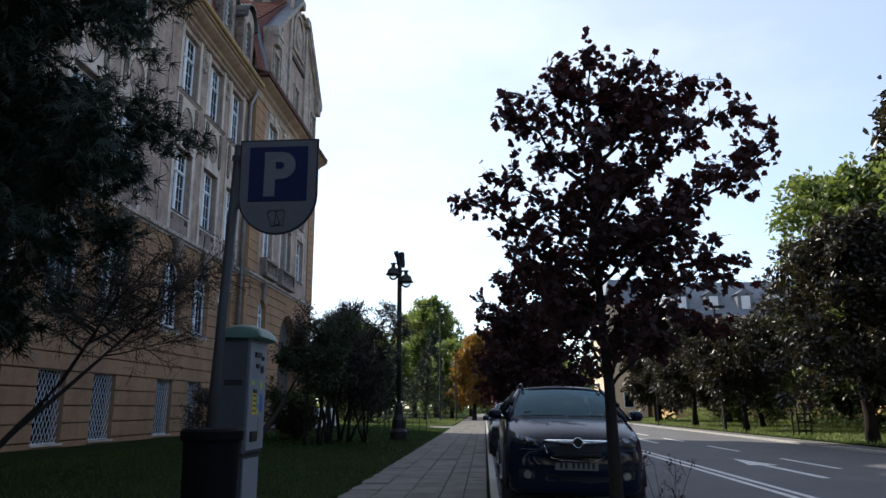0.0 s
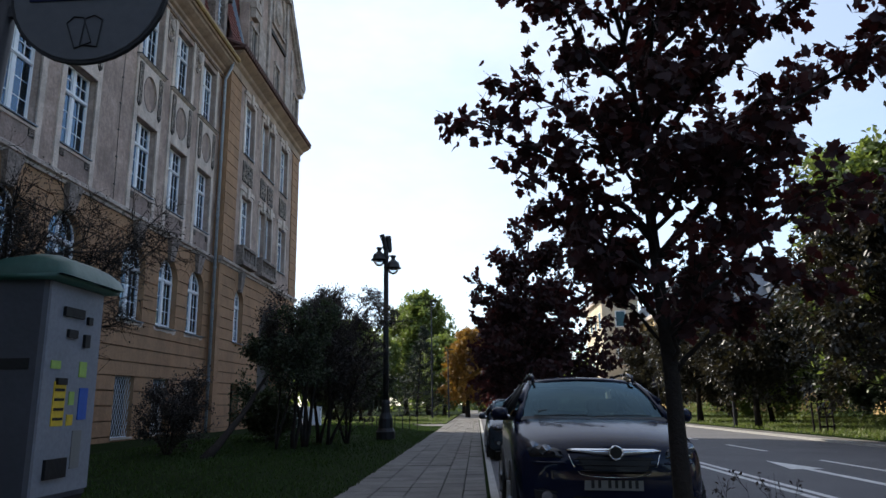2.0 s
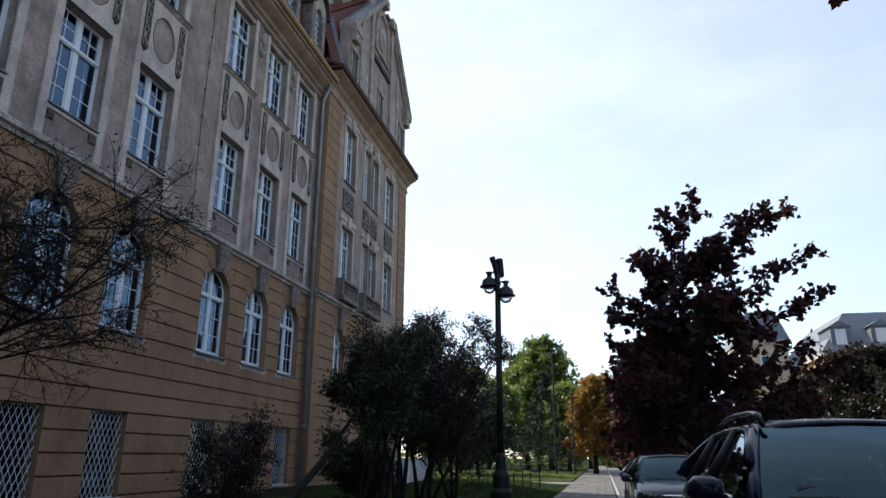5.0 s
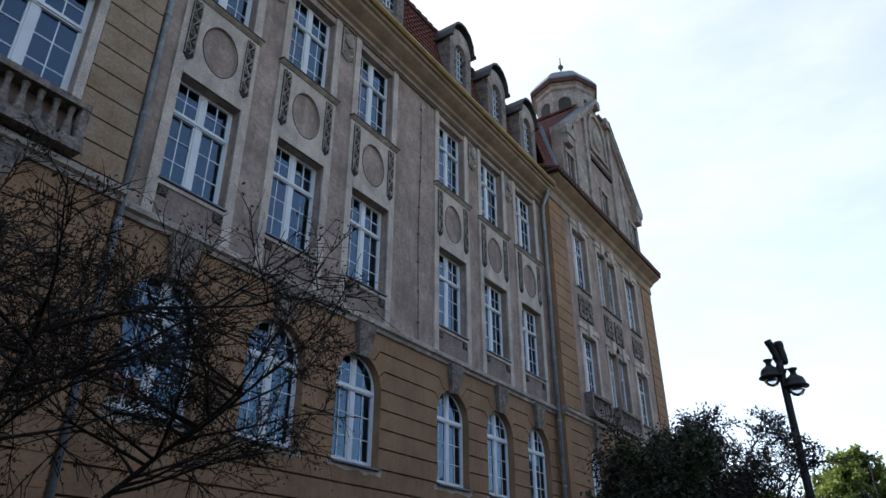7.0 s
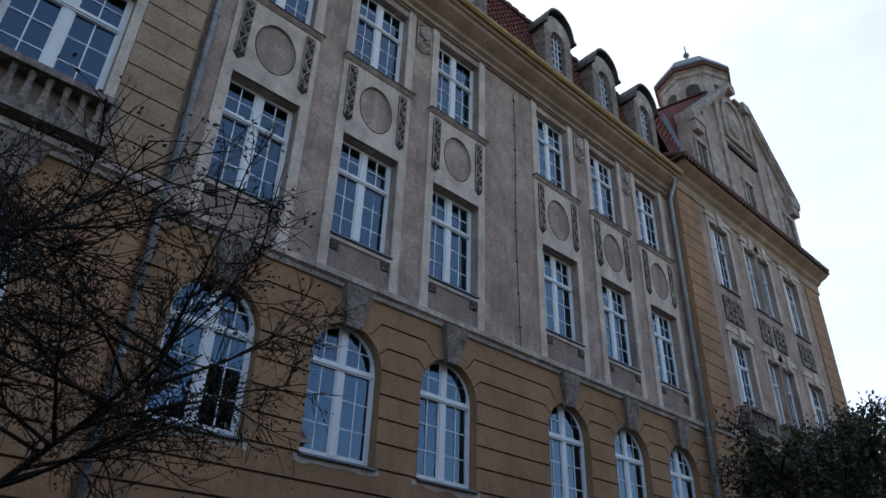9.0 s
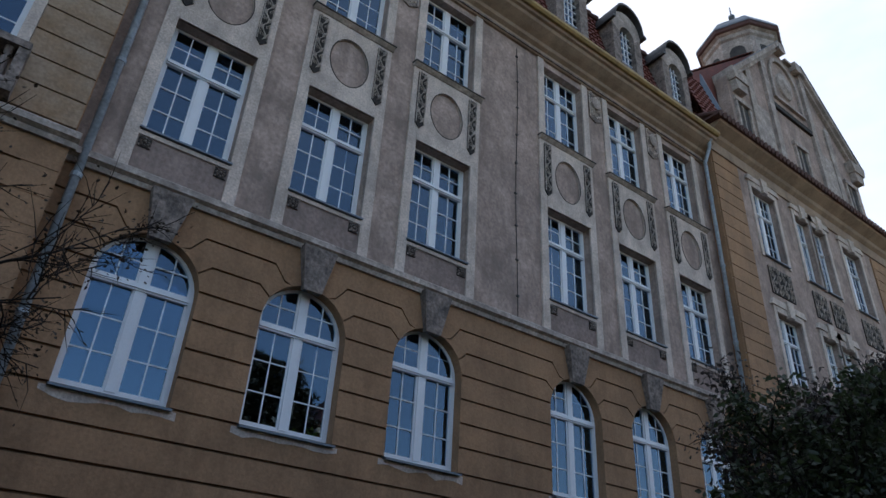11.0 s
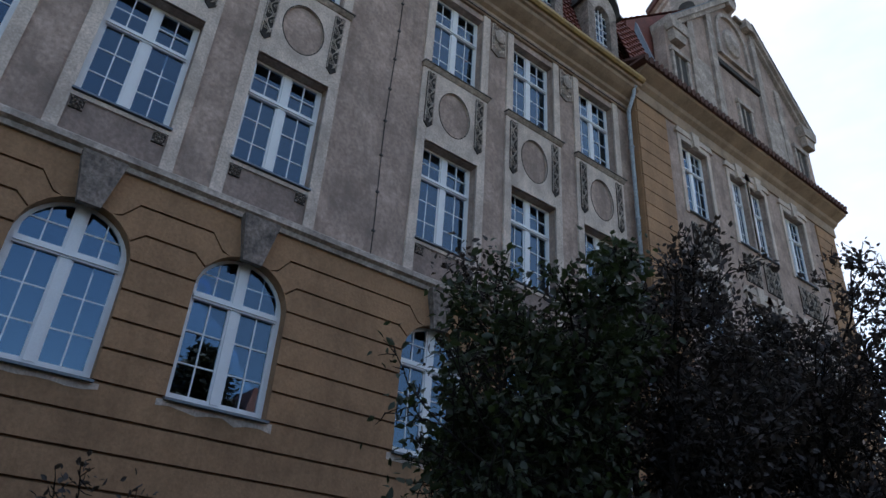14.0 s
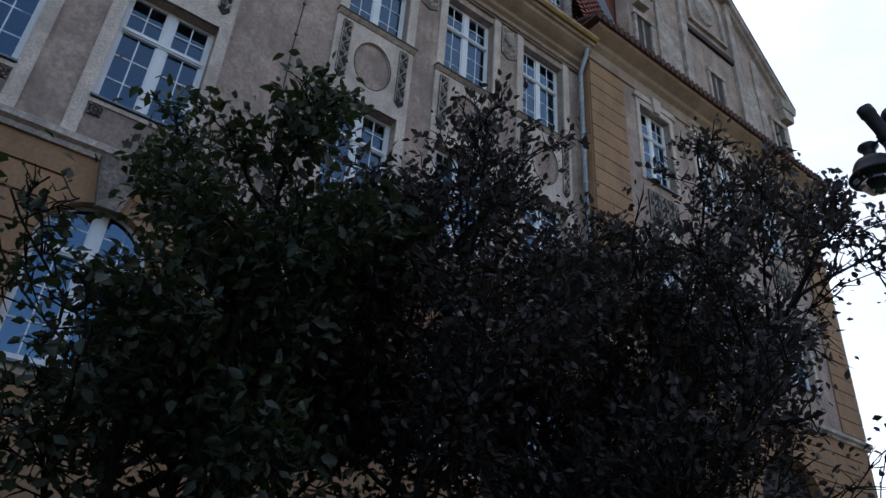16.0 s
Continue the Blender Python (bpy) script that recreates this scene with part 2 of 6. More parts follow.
# ---- mesh helpers ----
class Mesh:
    """Collects vertices and faces, then becomes one mesh."""

    def __init__(self):
        self.v, self.f = [], []

    def add(self, verts, faces):
        n = len(self.v)
        self.v += [tuple(p) for p in verts]
        self.f += [tuple(i + n for i in f) for f in faces]
        return self

    def box(self, x0, x1, y0, y1, z0, z1):
        x0, x1, y0, y1, z0, z1 = min(x0, x1), max(x0, x1), min(y0, y1), max(y0, y1), min(z0, z1), max(z0, z1)
        return self.add([(x0, y0, z0), (x1, y0, z0), (x1, y1, z0), (x0, y1, z0), (x0, y0, z1), (x1, y0, z1), (x1, y1, z1), (x0, y1, z1)],
                        [(0, 3, 2, 1), (4, 5, 6, 7), (0, 1, 5, 4), (1, 2, 6, 5), (2, 3, 7, 6), (3, 0, 4, 7)])

    def prism(self, poly, axis, a, b):
        """A polygon of two coordinates, drawn out along the axis from a to b (x: poly is y,z; y: x,z; z: x,y)."""
        put = {"x": lambda p, h: (h, p[0], p[1]), "y": lambda p, h: (p[0], h, p[1]), "z": lambda p, h: (p[0], p[1], h)}[axis]
        n = len(poly)
        area = sum(poly[i][0] * poly[(i + 1) % n][1] - poly[(i + 1) % n][0] * poly[i][1] for i in range(n))
        if (area < 0) != (axis == "y"):
            poly = poly[::-1]
        if a > b:
            a, b = b, a
        faces = [tuple(range(n - 1, -1, -1)), tuple(range(n, 2 * n))]
        faces += [(i, (i + 1) % n, n + (i + 1) % n, n + i) for i in range(n)]
        return self.add([put(p, a) for p in poly] + [put(p, b) for p in poly], faces)

    def tube(self, path, radii, n=6, cap=True):
        path = [Vector(p) for p in path]
        if not hasattr(radii, "__len__"):
            radii = [radii] * len(path)
        verts, faces = [], []
        for i, p in enumerate(path):
            d = (path[min(i + 1, len(path) - 1)] - path[max(i - 1, 0)]).normalized()
            u = d.cross(Vector((0.31, 0.87, 0.38)) if abs(d.z) > 0.8 else Vector((0, 0, 1))).normalized()
            w = d.cross(u)
            verts += [p + (u * math.cos(2 * math.pi * k / n) + w * math.sin(2 * math.pi * k / n)) * radii[i] for k in range(n)]
        for i in range(len(path) - 1):
            faces += [(i * n + k, i * n + (k + 1) % n, (i + 1) * n + (k + 1) % n, (i + 1) * n + k) for k in range(n)]
        if cap:
            faces += [tuple(range(n - 1, -1, -1)), tuple(range((len(path) - 1) * n, len(path) * n))]
        return self.add(verts, faces)

    def lathe(self, profile, n=16, at=(0, 0)):
        verts, faces = [], []
        for r, z in profile:
            verts += [(at[0] + r * math.cos(2 * math.pi * k / n), at[1] + r * math.sin(2 * math.pi * k / n), z) for k in range(n)]
        for i in range(len(profile) - 1):
            faces += [(i * n + k, i * n + (k + 1) % n, (i + 1) * n + (k + 1) % n, (i + 1) * n + k) for k in range(n)]
        faces += [tuple(range(n - 1, -1, -1)), tuple(range((len(profile) - 1) * n, len(profile) * n))]
        return self.add(verts, faces)

    def weld(self):
        """Makes one vertex of those that coincide."""
        seen, index, verts = {}, [], []
        for p in self.v:
            key = tuple(round(c, 4) for c in p)
            if key not in seen:
                seen[key] = len(verts)
                verts.append(p)
            index.append(seen[key])
        faces = [tuple(dict.fromkeys(index[i] for i in f)) for f in self.f]
        self.v, self.f = verts, [f for f in faces if len(f) > 2]
        return self

    def data(self, name, mat, smooth=False):
        me = bpy.data.meshes.new(name)
        me.from_pydata(self.v, [], self.f)
        me.materials.append(mat)
        if smooth:
            me.shade_smooth()
        return me


PLACE = {}


def thing(name, at, label, category, group="", kind=""):
    ob = new(name)
    ob.empty_display_size = 0.1
    ob.location = at
    PLACE[ob] = Vector(at)
    return tagged(ob, label, category, group, kind)


def part(name, mesh, mat, parent, label="", at=None, smooth=False):
    """Links a Mesh (in world metres, or round the place at) as one object under parent; a finished mesh may be shared."""
    base = PLACE[parent]
    if isinstance(mesh, Mesh):
        o = Vector((0, 0, 0)) if at is not None else base
        mesh.v = [(p[0] - o.x, p[1] - o.y, p[2] - o.z) for p in mesh.v]
        mesh = mesh.data(name, mat, smooth)
    ob = new(name, mesh)
    ob.parent = parent
    where = Vector(at) if at is not None else base
    ob.location = where - base
    PLACE[ob] = where
    if label:
        tagged(ob, label)
    return ob


def single(name, mesh, mat, label, category, at=(0, 0, 0), kind="", group="", smooth=False):
    """A thing that is one mesh."""
    mesh.v = [(p[0] - at[0], p[1] - at[1], p[2] - at[2]) for p in mesh.v]
    ob = new(name, mesh.data(name, mat, smooth))
    ob.location = at
    PLACE[ob] = Vector(at)
    return tagged(ob, label, category, group, kind)


# ---- ground ----
ROAD_Z, WALK_Z = 0.06, 0.13


def lawn_z(x, y):
    """The lawn climbs gently from the pavement to the house."""
    t = min(max((-2.2 - x) / 3.0, 0), 1)
    return 0.14 + 0.22 * t * t * (3 - 2 * t) + 0.08 * min(max((-5.5 - x) / 5.5, 0), 1)


g = Mesh()
g.add([(-900, -900, -0.1), (900, -900, -0.1), (900, 1500, -0.1), (-900, 1500, -0.1)], [(0, 1, 2, 3)])
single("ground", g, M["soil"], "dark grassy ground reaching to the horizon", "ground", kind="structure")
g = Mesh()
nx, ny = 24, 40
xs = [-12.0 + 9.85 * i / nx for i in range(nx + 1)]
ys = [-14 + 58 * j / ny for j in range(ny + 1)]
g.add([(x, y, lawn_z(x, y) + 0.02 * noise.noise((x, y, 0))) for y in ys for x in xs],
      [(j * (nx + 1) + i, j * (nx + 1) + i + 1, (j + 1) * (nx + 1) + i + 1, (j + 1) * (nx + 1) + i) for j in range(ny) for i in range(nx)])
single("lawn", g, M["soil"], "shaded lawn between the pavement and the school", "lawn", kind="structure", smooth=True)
g = Mesh().box(2.35, 11.0, -30, 120, -0.2, ROAD_Z)
single("road", g, M["asphalt"], "grey asphalt road with white lane markings", "road", kind="structure")
g = Mesh().box(0.22, 2.35, -30, 120, -0.2, ROAD_Z - 0.004)
single("parking_lane", g, M["asphalt"], "asphalt parking lane along the kerb with tree pits", "parking lane", kind="structure")
pavement = thing("pavement", (0, 0, WALK_Z), "grey concrete slab pavement with worn joints", "pavement", kind="structure")
part("bed", Mesh().box(-2.15, 0.1, -14, 62, -0.15, WALK_Z - 0.025), M["soil"], pavement)
single("kerb", Mesh().box(0.1, 0.22, -14, 90, -0.2, WALK_Z - 0.005), M["kerb"], "pale granite kerb beside the parking lane", "kerb", kind="structure")
for a, b in ((-14, 120),):
    single("far_kerb", Mesh().box(11.0, 11.18, a, b, -0.2, WALK_Z), M["kerb"], "pale granite kerb across the road", "kerb", kind="structure")
single("far_pavement", Mesh().box(11.18, 12.0, -30, 120, -0.2, WALK_Z - 0.01), M["pave"], "sunlit sandy pavement across the road", "pavement", kind="structure")
single("far_lawn", Mesh().box(12.0, 60, -30, 160, -0.2, WALK_Z + 0.03), M["soil"], "sunlit lawn across the road under trees", "lawn", kind="structure")
single("cross_path", Mesh().box(-40, -2.15, 45.5, 49.5, -0.1, WALK_Z), M["pave"], "pale cross path leading to the entrance", "path", kind="structure")
single("park_lawn", Mesh().box(-60, -2.15, 49.5, 140, -0.1, WALK_Z + 0.03), M["soil"], "sunlit park lawn beyond the school", "lawn", kind="structure")
single("park_pavement", Mesh().box(-2.15, 0.1, 62, 140, -0.1, WALK_Z), M["pave"], "sunlit pavement going on along the park", "pavement", kind="structure")


def mark(name, poly, label):
    single(name, Mesh().prism(poly, "z", ROAD_Z - 0.01, ROAD_Z + 0.004), M["paint"], label, "road marking", at=(poly[0][0], poly[0][1], ROAD_Z))


for x in (4.55, 4.8):
    mark("double_line", [(x, -30), (x + 0.12, -30), (x + 0.12, 110), (x, 110)], "long white double line on the road")
for k in range(16):
    y = -8 + k * 6
    mark("lane_dash", [(7.55, y), (7.67, y), (7.67, y + 3), (7.55, y + 3)], "white lane dash on the asphalt")
for y, s in ((14.0, 1), (27.0, 1), (44.0, 1)):
    x = 6.4
    mark("road_arrow", [(x - 0.08, y), (x + 0.08, y), (x + 0.08, y + 3), (x + 0.32, y + 3), (x, y + 5), (x - 0.32, y + 3), (x - 0.08, y + 3)], "white straight arrow painted on the lane")

# ---- the school ----
XW, XP = -11.25, -10.9          # main wall face, pavilion face
BAYS = (15.2, 17.82, 20.4, 24.35, 26.95, 29.5)
PAV2 = (31.0, 43.3)
PAV1 = (-8.0, 13.6)
school = thing("school_building", (XW, 22, 0.1), "large old school in tan and grey plaster with tall white windows", "building")


class Opening:
    def __init__(self, y, hw, z0, z1, arch=False):
        self.y, self.hw, self.z0, self.z1, self.arch = y, hw, z0, z1, arch

    def top(self, y):
        if not self.arch:
            return self.z1
        d = min(abs(y - self.y), self.hw)
        return self.z1 - self.hw + math.sqrt(max(self.hw ** 2 - d * d, 0))


def cuts(y0, y1, openings, extra=()):
    out = {y0, y1, *[e for e in extra if y0 < e < y1]}
    for o in openings:
        steps = 14 if o.arch else 1
        for k in range(steps + 1):
            a = math.pi * k / steps
            y = o.y - o.hw * math.cos(a)
            if y0 < y < y1:
                out.add(round(y, 4))
    return sorted(out)


def sheet(mesh, x, y0, y1, low, high, openings, extra=(), edge=0.0, split=False):
    """The wall's face at x between two heights (functions of y), leaving out the openings; edge: depth of its upper and lower rims."""
    ys = cuts(y0, y1, openings, extra)
    runs = [mesh]
    for a, b in zip(ys, ys[1:]):
        count = len(mesh.f)
        mid = (a + b) / 2
        hole = next((o for o in openings if abs(mid - o.y) < o.hw), None)
        e = 1e-5
        spans = [(low, high, True, True)]
        if hole:
            spans = [(low, lambda y: min(high(y), hole.z0), True, high(mid) <= hole.z0), (lambda y: max(low(y), hole.top(y)), high, low(mid) >= hole.top(mid), True)]
        for lo, hi, rim_lo, rim_hi in spans:
            l0, l1, h0, h1 = lo(a + e), lo(b - e), hi(a + e), hi(b - e)
            if h0 - l0 < 1e-4 and h1 - l1 < 1e-4:
                continue
            h0, h1 = max(h0, l0), max(h1, l1)
            mesh.add([(x, a, l0), (x, b, l1), (x, b, h1), (x, a, h0)], [(0, 1, 2, 3)])
            if edge:
                mesh.add([(x, a, h0), (x, b, h1), (x - edge, b, h1), (x - edge, a, h0)], [(0, 1, 2, 3)])
                mesh.add([(x, a, l0), (x, b, l1), (x - edge, b, l1), (x - edge, a, l0)], [(3, 2, 1, 0)])
        if split and len(mesh.f) == count and mesh.f:
            mesh = Mesh()
            runs.append(mesh)
    return runs


def reveal(mesh, o, x0, x1):
    """The sides of an opening, from the face at x0 back to x1."""
    pts = [(o.y - o.hw, o.z0), (o.y + o.hw, o.z0)]
    if o.arch:
        pts += [(o.y + o.hw * math.cos(math.pi * k / 16), o.z1 - o.hw + o.hw * math.sin(math.pi * k / 16)) for k in range(17)]
    else:
        pts += [(o.y + o.hw, o.z1), (o.y - o.hw, o.z1)]
    n = len(pts)
    for i in range(n):
        p, q = pts[i], pts[(i + 1) % n]
        mesh.add([(x0, *p), (x0, *q), (x1, *q), (x1, *p)], [(0, 1, 2, 3)])


def flat(z):
    return lambda y: z


GROOVES = [0.6, 1.06, 1.52, 1.98, 2.44, 2.90, 3.36, 3.82, 4.27, 4.74, 5.19, 5.65, 6.12, 6.58, 7.04]


def bent(z, centres):
    """A joint that dips to meet the arches."""
    reach, steep = {6.58: (0.9, 0.85), 7.04: (0.7, 1.25)}.get(z, (0, 0))

    def f(y):
        d = min([abs(y - c) for c in centres] or [99])
        return z - steep * max(reach - d, 0)
    return f, [c + s * reach for c in centres for s in (-1, 1)] + list(centres) if reach else []


# openings of the main front
ARCH = [Opening(y, 0.79, 4.28, 6.82, True) for y in BAYS]
CELLAR = [Opening(y, 0.62, 0.55, 2.45) for y in BAYS]


def storey_wall(x, y0, y1, z0, z1, openings, mat, name="wall"):
    m = Mesh()
    sheet(m, x, y0, y1, flat(z0), flat(z1), openings)
    for o in openings:
        reveal(m, o, x, x - 0.5)
    sheet(m, x - 0.5, y0, y1, flat(z0), flat(z1), openings)
    part(name, m, mat, school)


def ground_storey(x, y0, y1, cellars, arches):
    """Split at 3.4 m, so that each sheet holds one row of openings."""
    for lo, hi, ops, cen in ((0.0, 3.82, cellars, []), (3.82, 7.55, arches, [o.y for o in arches if o.arch])):
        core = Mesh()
        # this darker core paints shade into the grooves between courses
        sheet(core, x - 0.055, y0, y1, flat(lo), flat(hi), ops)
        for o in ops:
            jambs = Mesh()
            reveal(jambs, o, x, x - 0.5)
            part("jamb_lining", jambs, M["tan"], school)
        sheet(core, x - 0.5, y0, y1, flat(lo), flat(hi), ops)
        part("wall", core, M["tan_groove_shade"], school)
        levels = [lo] + [z for z in GROOVES if lo < z < hi] + [hi]
        for a, b in zip(levels, levels[1:]):
            fa, ea = bent(a, cen)
            fb, eb = bent(b, cen)
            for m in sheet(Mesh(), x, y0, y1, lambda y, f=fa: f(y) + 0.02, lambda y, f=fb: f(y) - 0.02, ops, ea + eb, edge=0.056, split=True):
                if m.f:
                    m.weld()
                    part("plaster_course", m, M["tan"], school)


SHARED = {}


def bars_frame(w, h, arch):
    """A white casement frame with a thick mullion and transom; its lights come with it. Local: y across, z up from the sill, x outwards."""
    m = Mesh()
    zt = h * 0.66
    fr = 0.07

    def top(y):
        if not arch:
            return h
        return h - w + math.sqrt(max(w * w - min(abs(y), w) ** 2, 0))
    m.box(-0.05, 0.03, -w, -w + fr, 0, (h - w) if arch else h).box(-0.05, 0.03, w - fr, w, 0, (h - w) if arch else h)
    m.box(-0.05, 0.03, -w + fr, w - fr, 0, fr)
    if arch:
        for k in range(14):
            a, b = math.pi * k / 14, math.pi * (k + 1) / 14
            for r0, r1 in ((w - fr, w),):
                quad = [(r0 * math.cos(a), h - w + r0 * math.sin(a)), (r1 * math.cos(a), h - w + r1 * math.sin(a)), (r1 * math.cos(b), h - w + r1 * math.sin(b)), (r0 * math.cos(b), h - w + r0 * math.sin(b))]
                m.prism(quad, "x", -0.05, 0.03)
    else:
        m.box(-0.05, 0.03, -w + fr, w - fr, h - fr, h)
    m.box(-0.05, 0.045, -0.075, 0.075, fr, h - (0.03 if arch else fr))
    m.box(-0.05, 0.06, -w + fr, w - fr, zt - 0.05, zt + 0.06)
    m.box(-0.05, 0.085, -w + fr, w - fr, zt - 0.02, zt + 0.01)
    for s in (-1, 1):                              # sashes and thin glazing bars
        a, b = sorted((s * 0.075, s * (w - fr)))
        for z0, z1 in ((fr, zt - 0.05), (zt + 0.06, h - fr)):
            m.box(-0.03, 0.02, a, a + 0.035, z0, min(z1, top(a) - 0.02)).box(-0.03, 0.02, b - 0.035, b, z0, max(min(z1, top(b) - 0.02), z0 + 0.01))
            m.box(-0.03, 0.02, a, b, z0, z0 + 0.04)
            mid = (a + b) / 2
            m.box(-0.02, 0.01, mid - 0.011, mid + 0.011, z0, min(z1, top(mid) - 0.02))
            rows = 3 if z0 == fr else 2
            for r in range(1, rows):
                z = z0 + (z1 - z0) * r / rows
                if arch and z > h - w:
                    y = math.sqrt(max(w * w - (z - h + w) ** 2, 0)) - 0.03
                    m.box(-0.02, 0.01, max(a, -y), min(b, y), z - 0.011, z + 0.011)
                else:
                    m.box(-0.02, 0.01, a, b, z - 0.011, z + 0.011)
    return m, zt


def pane_mesh(kind, w, h, arch, zt, s):
    m = Mesh()
    a, b = sorted((s * 0.07, s * (w - 0.06)))
    if kind == "low":
        m.box(-0.008, -0.004, a, b, 0.06, zt)
    elif not arch:
        m.box(-0.008, -0.004, a, b, zt, h - 0.06)
    else:
        r, pts = w - 0.05, [(a, zt), (b, zt)]
        for k in range(9):
            y = b + (a - b) * k / 8
            pts.append((y, max(h - w + math.sqrt(max(r * r - y * y, 0)), zt + 0.01)))
        m.prism(pts, "x", -0.008, -0.004)
    return m


wrng = random.Random(5)


def window(x, o, depth=0.26, blind=False):
    key = (round(o.hw, 2), round(o.z1 - o.z0, 2), o.arch)
    w, h = o.hw, o.z1 - o.z0
    if key not in SHARED:
        m, zt = bars_frame(w, h, o.arch)
        SHARED[key] = (m.data("window", M["white"]), zt, {(k, s): pane_mesh(k, w, h, o.arch, zt, s).data("pane", M["glass"]) for k in ("low", "high") for s in (-1, 1)},
                       Mesh().prism([(-0.02, 0.0), (0.24, -0.05), (0.24, -0.085), (-0.02, -0.06)], "y", -w - 0.02, w + 0.02).data("sill", M["lead"]))
    frame_data, zt, panes, sill_data = SHARED[key]
    win = part("window", frame_data, None, school, at=(x - depth, o.y, o.z0 + 0.02))
    for p in panes.values():
        ob = part("pane", p, None, win, at=PLACE[win])
        ob.rotation_euler = (0, radians(wrng.uniform(-0.5, 0.5)), radians(wrng.uniform(-0.6, 0.6)))
        ob.visible_shadow = False
    part("sill", sill_data, None, win, at=PLACE[win] + Vector((depth - 0.14, 0, 0)))
    if blind:
        part("blind", Mesh().box(-0.16, -0.15, -w + 0.1, -0.02 if wrng.random() < 0.6 else w - 0.1, h * wrng.uniform(0.1, 0.4), h - 0.1), M["blind"], win, at=PLACE[win])
    return win


grille_mesh = None


def grille(x, o):
    """A white diamond lattice before a cellar window."""
    global grille_mesh
    if grille_mesh is None:
        m = Mesh()
        w, h = o.hw - 0.02, o.z1 - o.z0
        pitch, slope = 0.155, 2.0
        n = int((2 * w + h / slope) / pitch) + 2
        for sgn in (1, -1):
            for k in range(n):
                c = -w - h / slope + k * pitch + 0.05       # start y at the foot
                z0, z1 = max(0, (-w - c) * slope), min(h, (w - c) * slope)
                if z1 - z0 > 0.05:
                    m.tube([(0.012 * sgn, sgn * (c + z0 / slope), z0), (0.012 * sgn, sgn * (c + z1 / slope), z1)], 0.008, 4)
        m.box(-0.012, 0.012, -w, w, 0, 0.03).box(-0.012, 0.012, -w, w, h - 0.03, h)
        grille_mesh = m.data("grille", M["white"])
    part("grille", grille_mesh, None, school, "white diamond lattice grille", at=(x - 0.12, o.y, o.z0))


def keystone(x, y, wide=0.33, z0=6.72, z1=7.52):
    m = Mesh()
    m.add([(x - 0.02, y - 0.17, z0), (x + 0.1, y - 0.17, z0), (x + 0.1, y + 0.17, z0), (x - 0.02, y + 0.17, z0),
           (x - 0.02, y - wide, z1), (x + 0.2, y - wide, z1), (x + 0.2, y + wide, z1), (x - 0.02, y + wide, z1)],
          [(0, 3, 2, 1), (4, 5, 6, 7), (0, 1, 5, 4), (1, 2, 6, 5), (2, 3, 7, 6), (3, 0, 4, 7)])
    part("keystone", m, M["dark_stone"], school)


def band(name, x, y0, y1, profile, mat, label=""):
    """A moulding: profile of (outwards, z) drawn out along the wall."""
    part(name, Mesh().prism([(x + a, z) for a, z in profile], "y", y0, y1), mat, school, label)


STRING = [(-0.05, 7.48), (0.06, 7.48), (0.08, 7.56), (0.16, 7.6), (0.16, 7.7), (0.05, 7.78), (-0.05, 7.78)]
ground_storey(XW, 13.6, 31.0, CELLAR, ARCH)
for o in CELLAR:
    part("cellar_pane", Mesh().box(-0.01, 0, -o.hw, o.hw, 0, o.z1 - o.z0), M["glass"], school, at=(XW - 0.3, o.y, o.z0))
    grille(XW, o)
    part("sill", Mesh().box(XW - 0.3, XW + 0.05, o.y - o.hw - 0.05, o.y + o.hw + 0.05, o.z0 - 0.06, o.z0), M["stone"], school)
for o in ARCH:
    window(XW, o, 0.24)
    keystone(XW, o.y)
    patch = [(o.y - 0.9 + 1.8 * k / 9, 4.14 - 0.09 * noise.noise((o.y, k * 1.7, 0)) - (0.03 if 0 < k < 9 else 0)) for k in range(10)]
    part("mortar_patch", Mesh().prism([(o.y - 0.9, 4.23), (o.y + 0.9, 4.23)] + patch[::-1], "x", XW - 0.02, XW + 0.004), M["stone"], school)
MID = [Opening(y, 0.76, 8.58, 11.05) for y in BAYS]
TOP = [Opening(y, 0.76, 13.24, 15.82) for y in BAYS]
storey_wall(XW, 13.6, 31.0, 7.55, 12.0, MID, M["grey"])
storey_wall(XW, 13.6, 31.0, 12.0, 16.4, TOP, M["grey"])
for o in MID + TOP:
    window(XW, o, 0.24, blind=o.y > 24 and o.z0 < 9)
band("string_course", XW, 13.6, 31.0, STRING, M["string"])


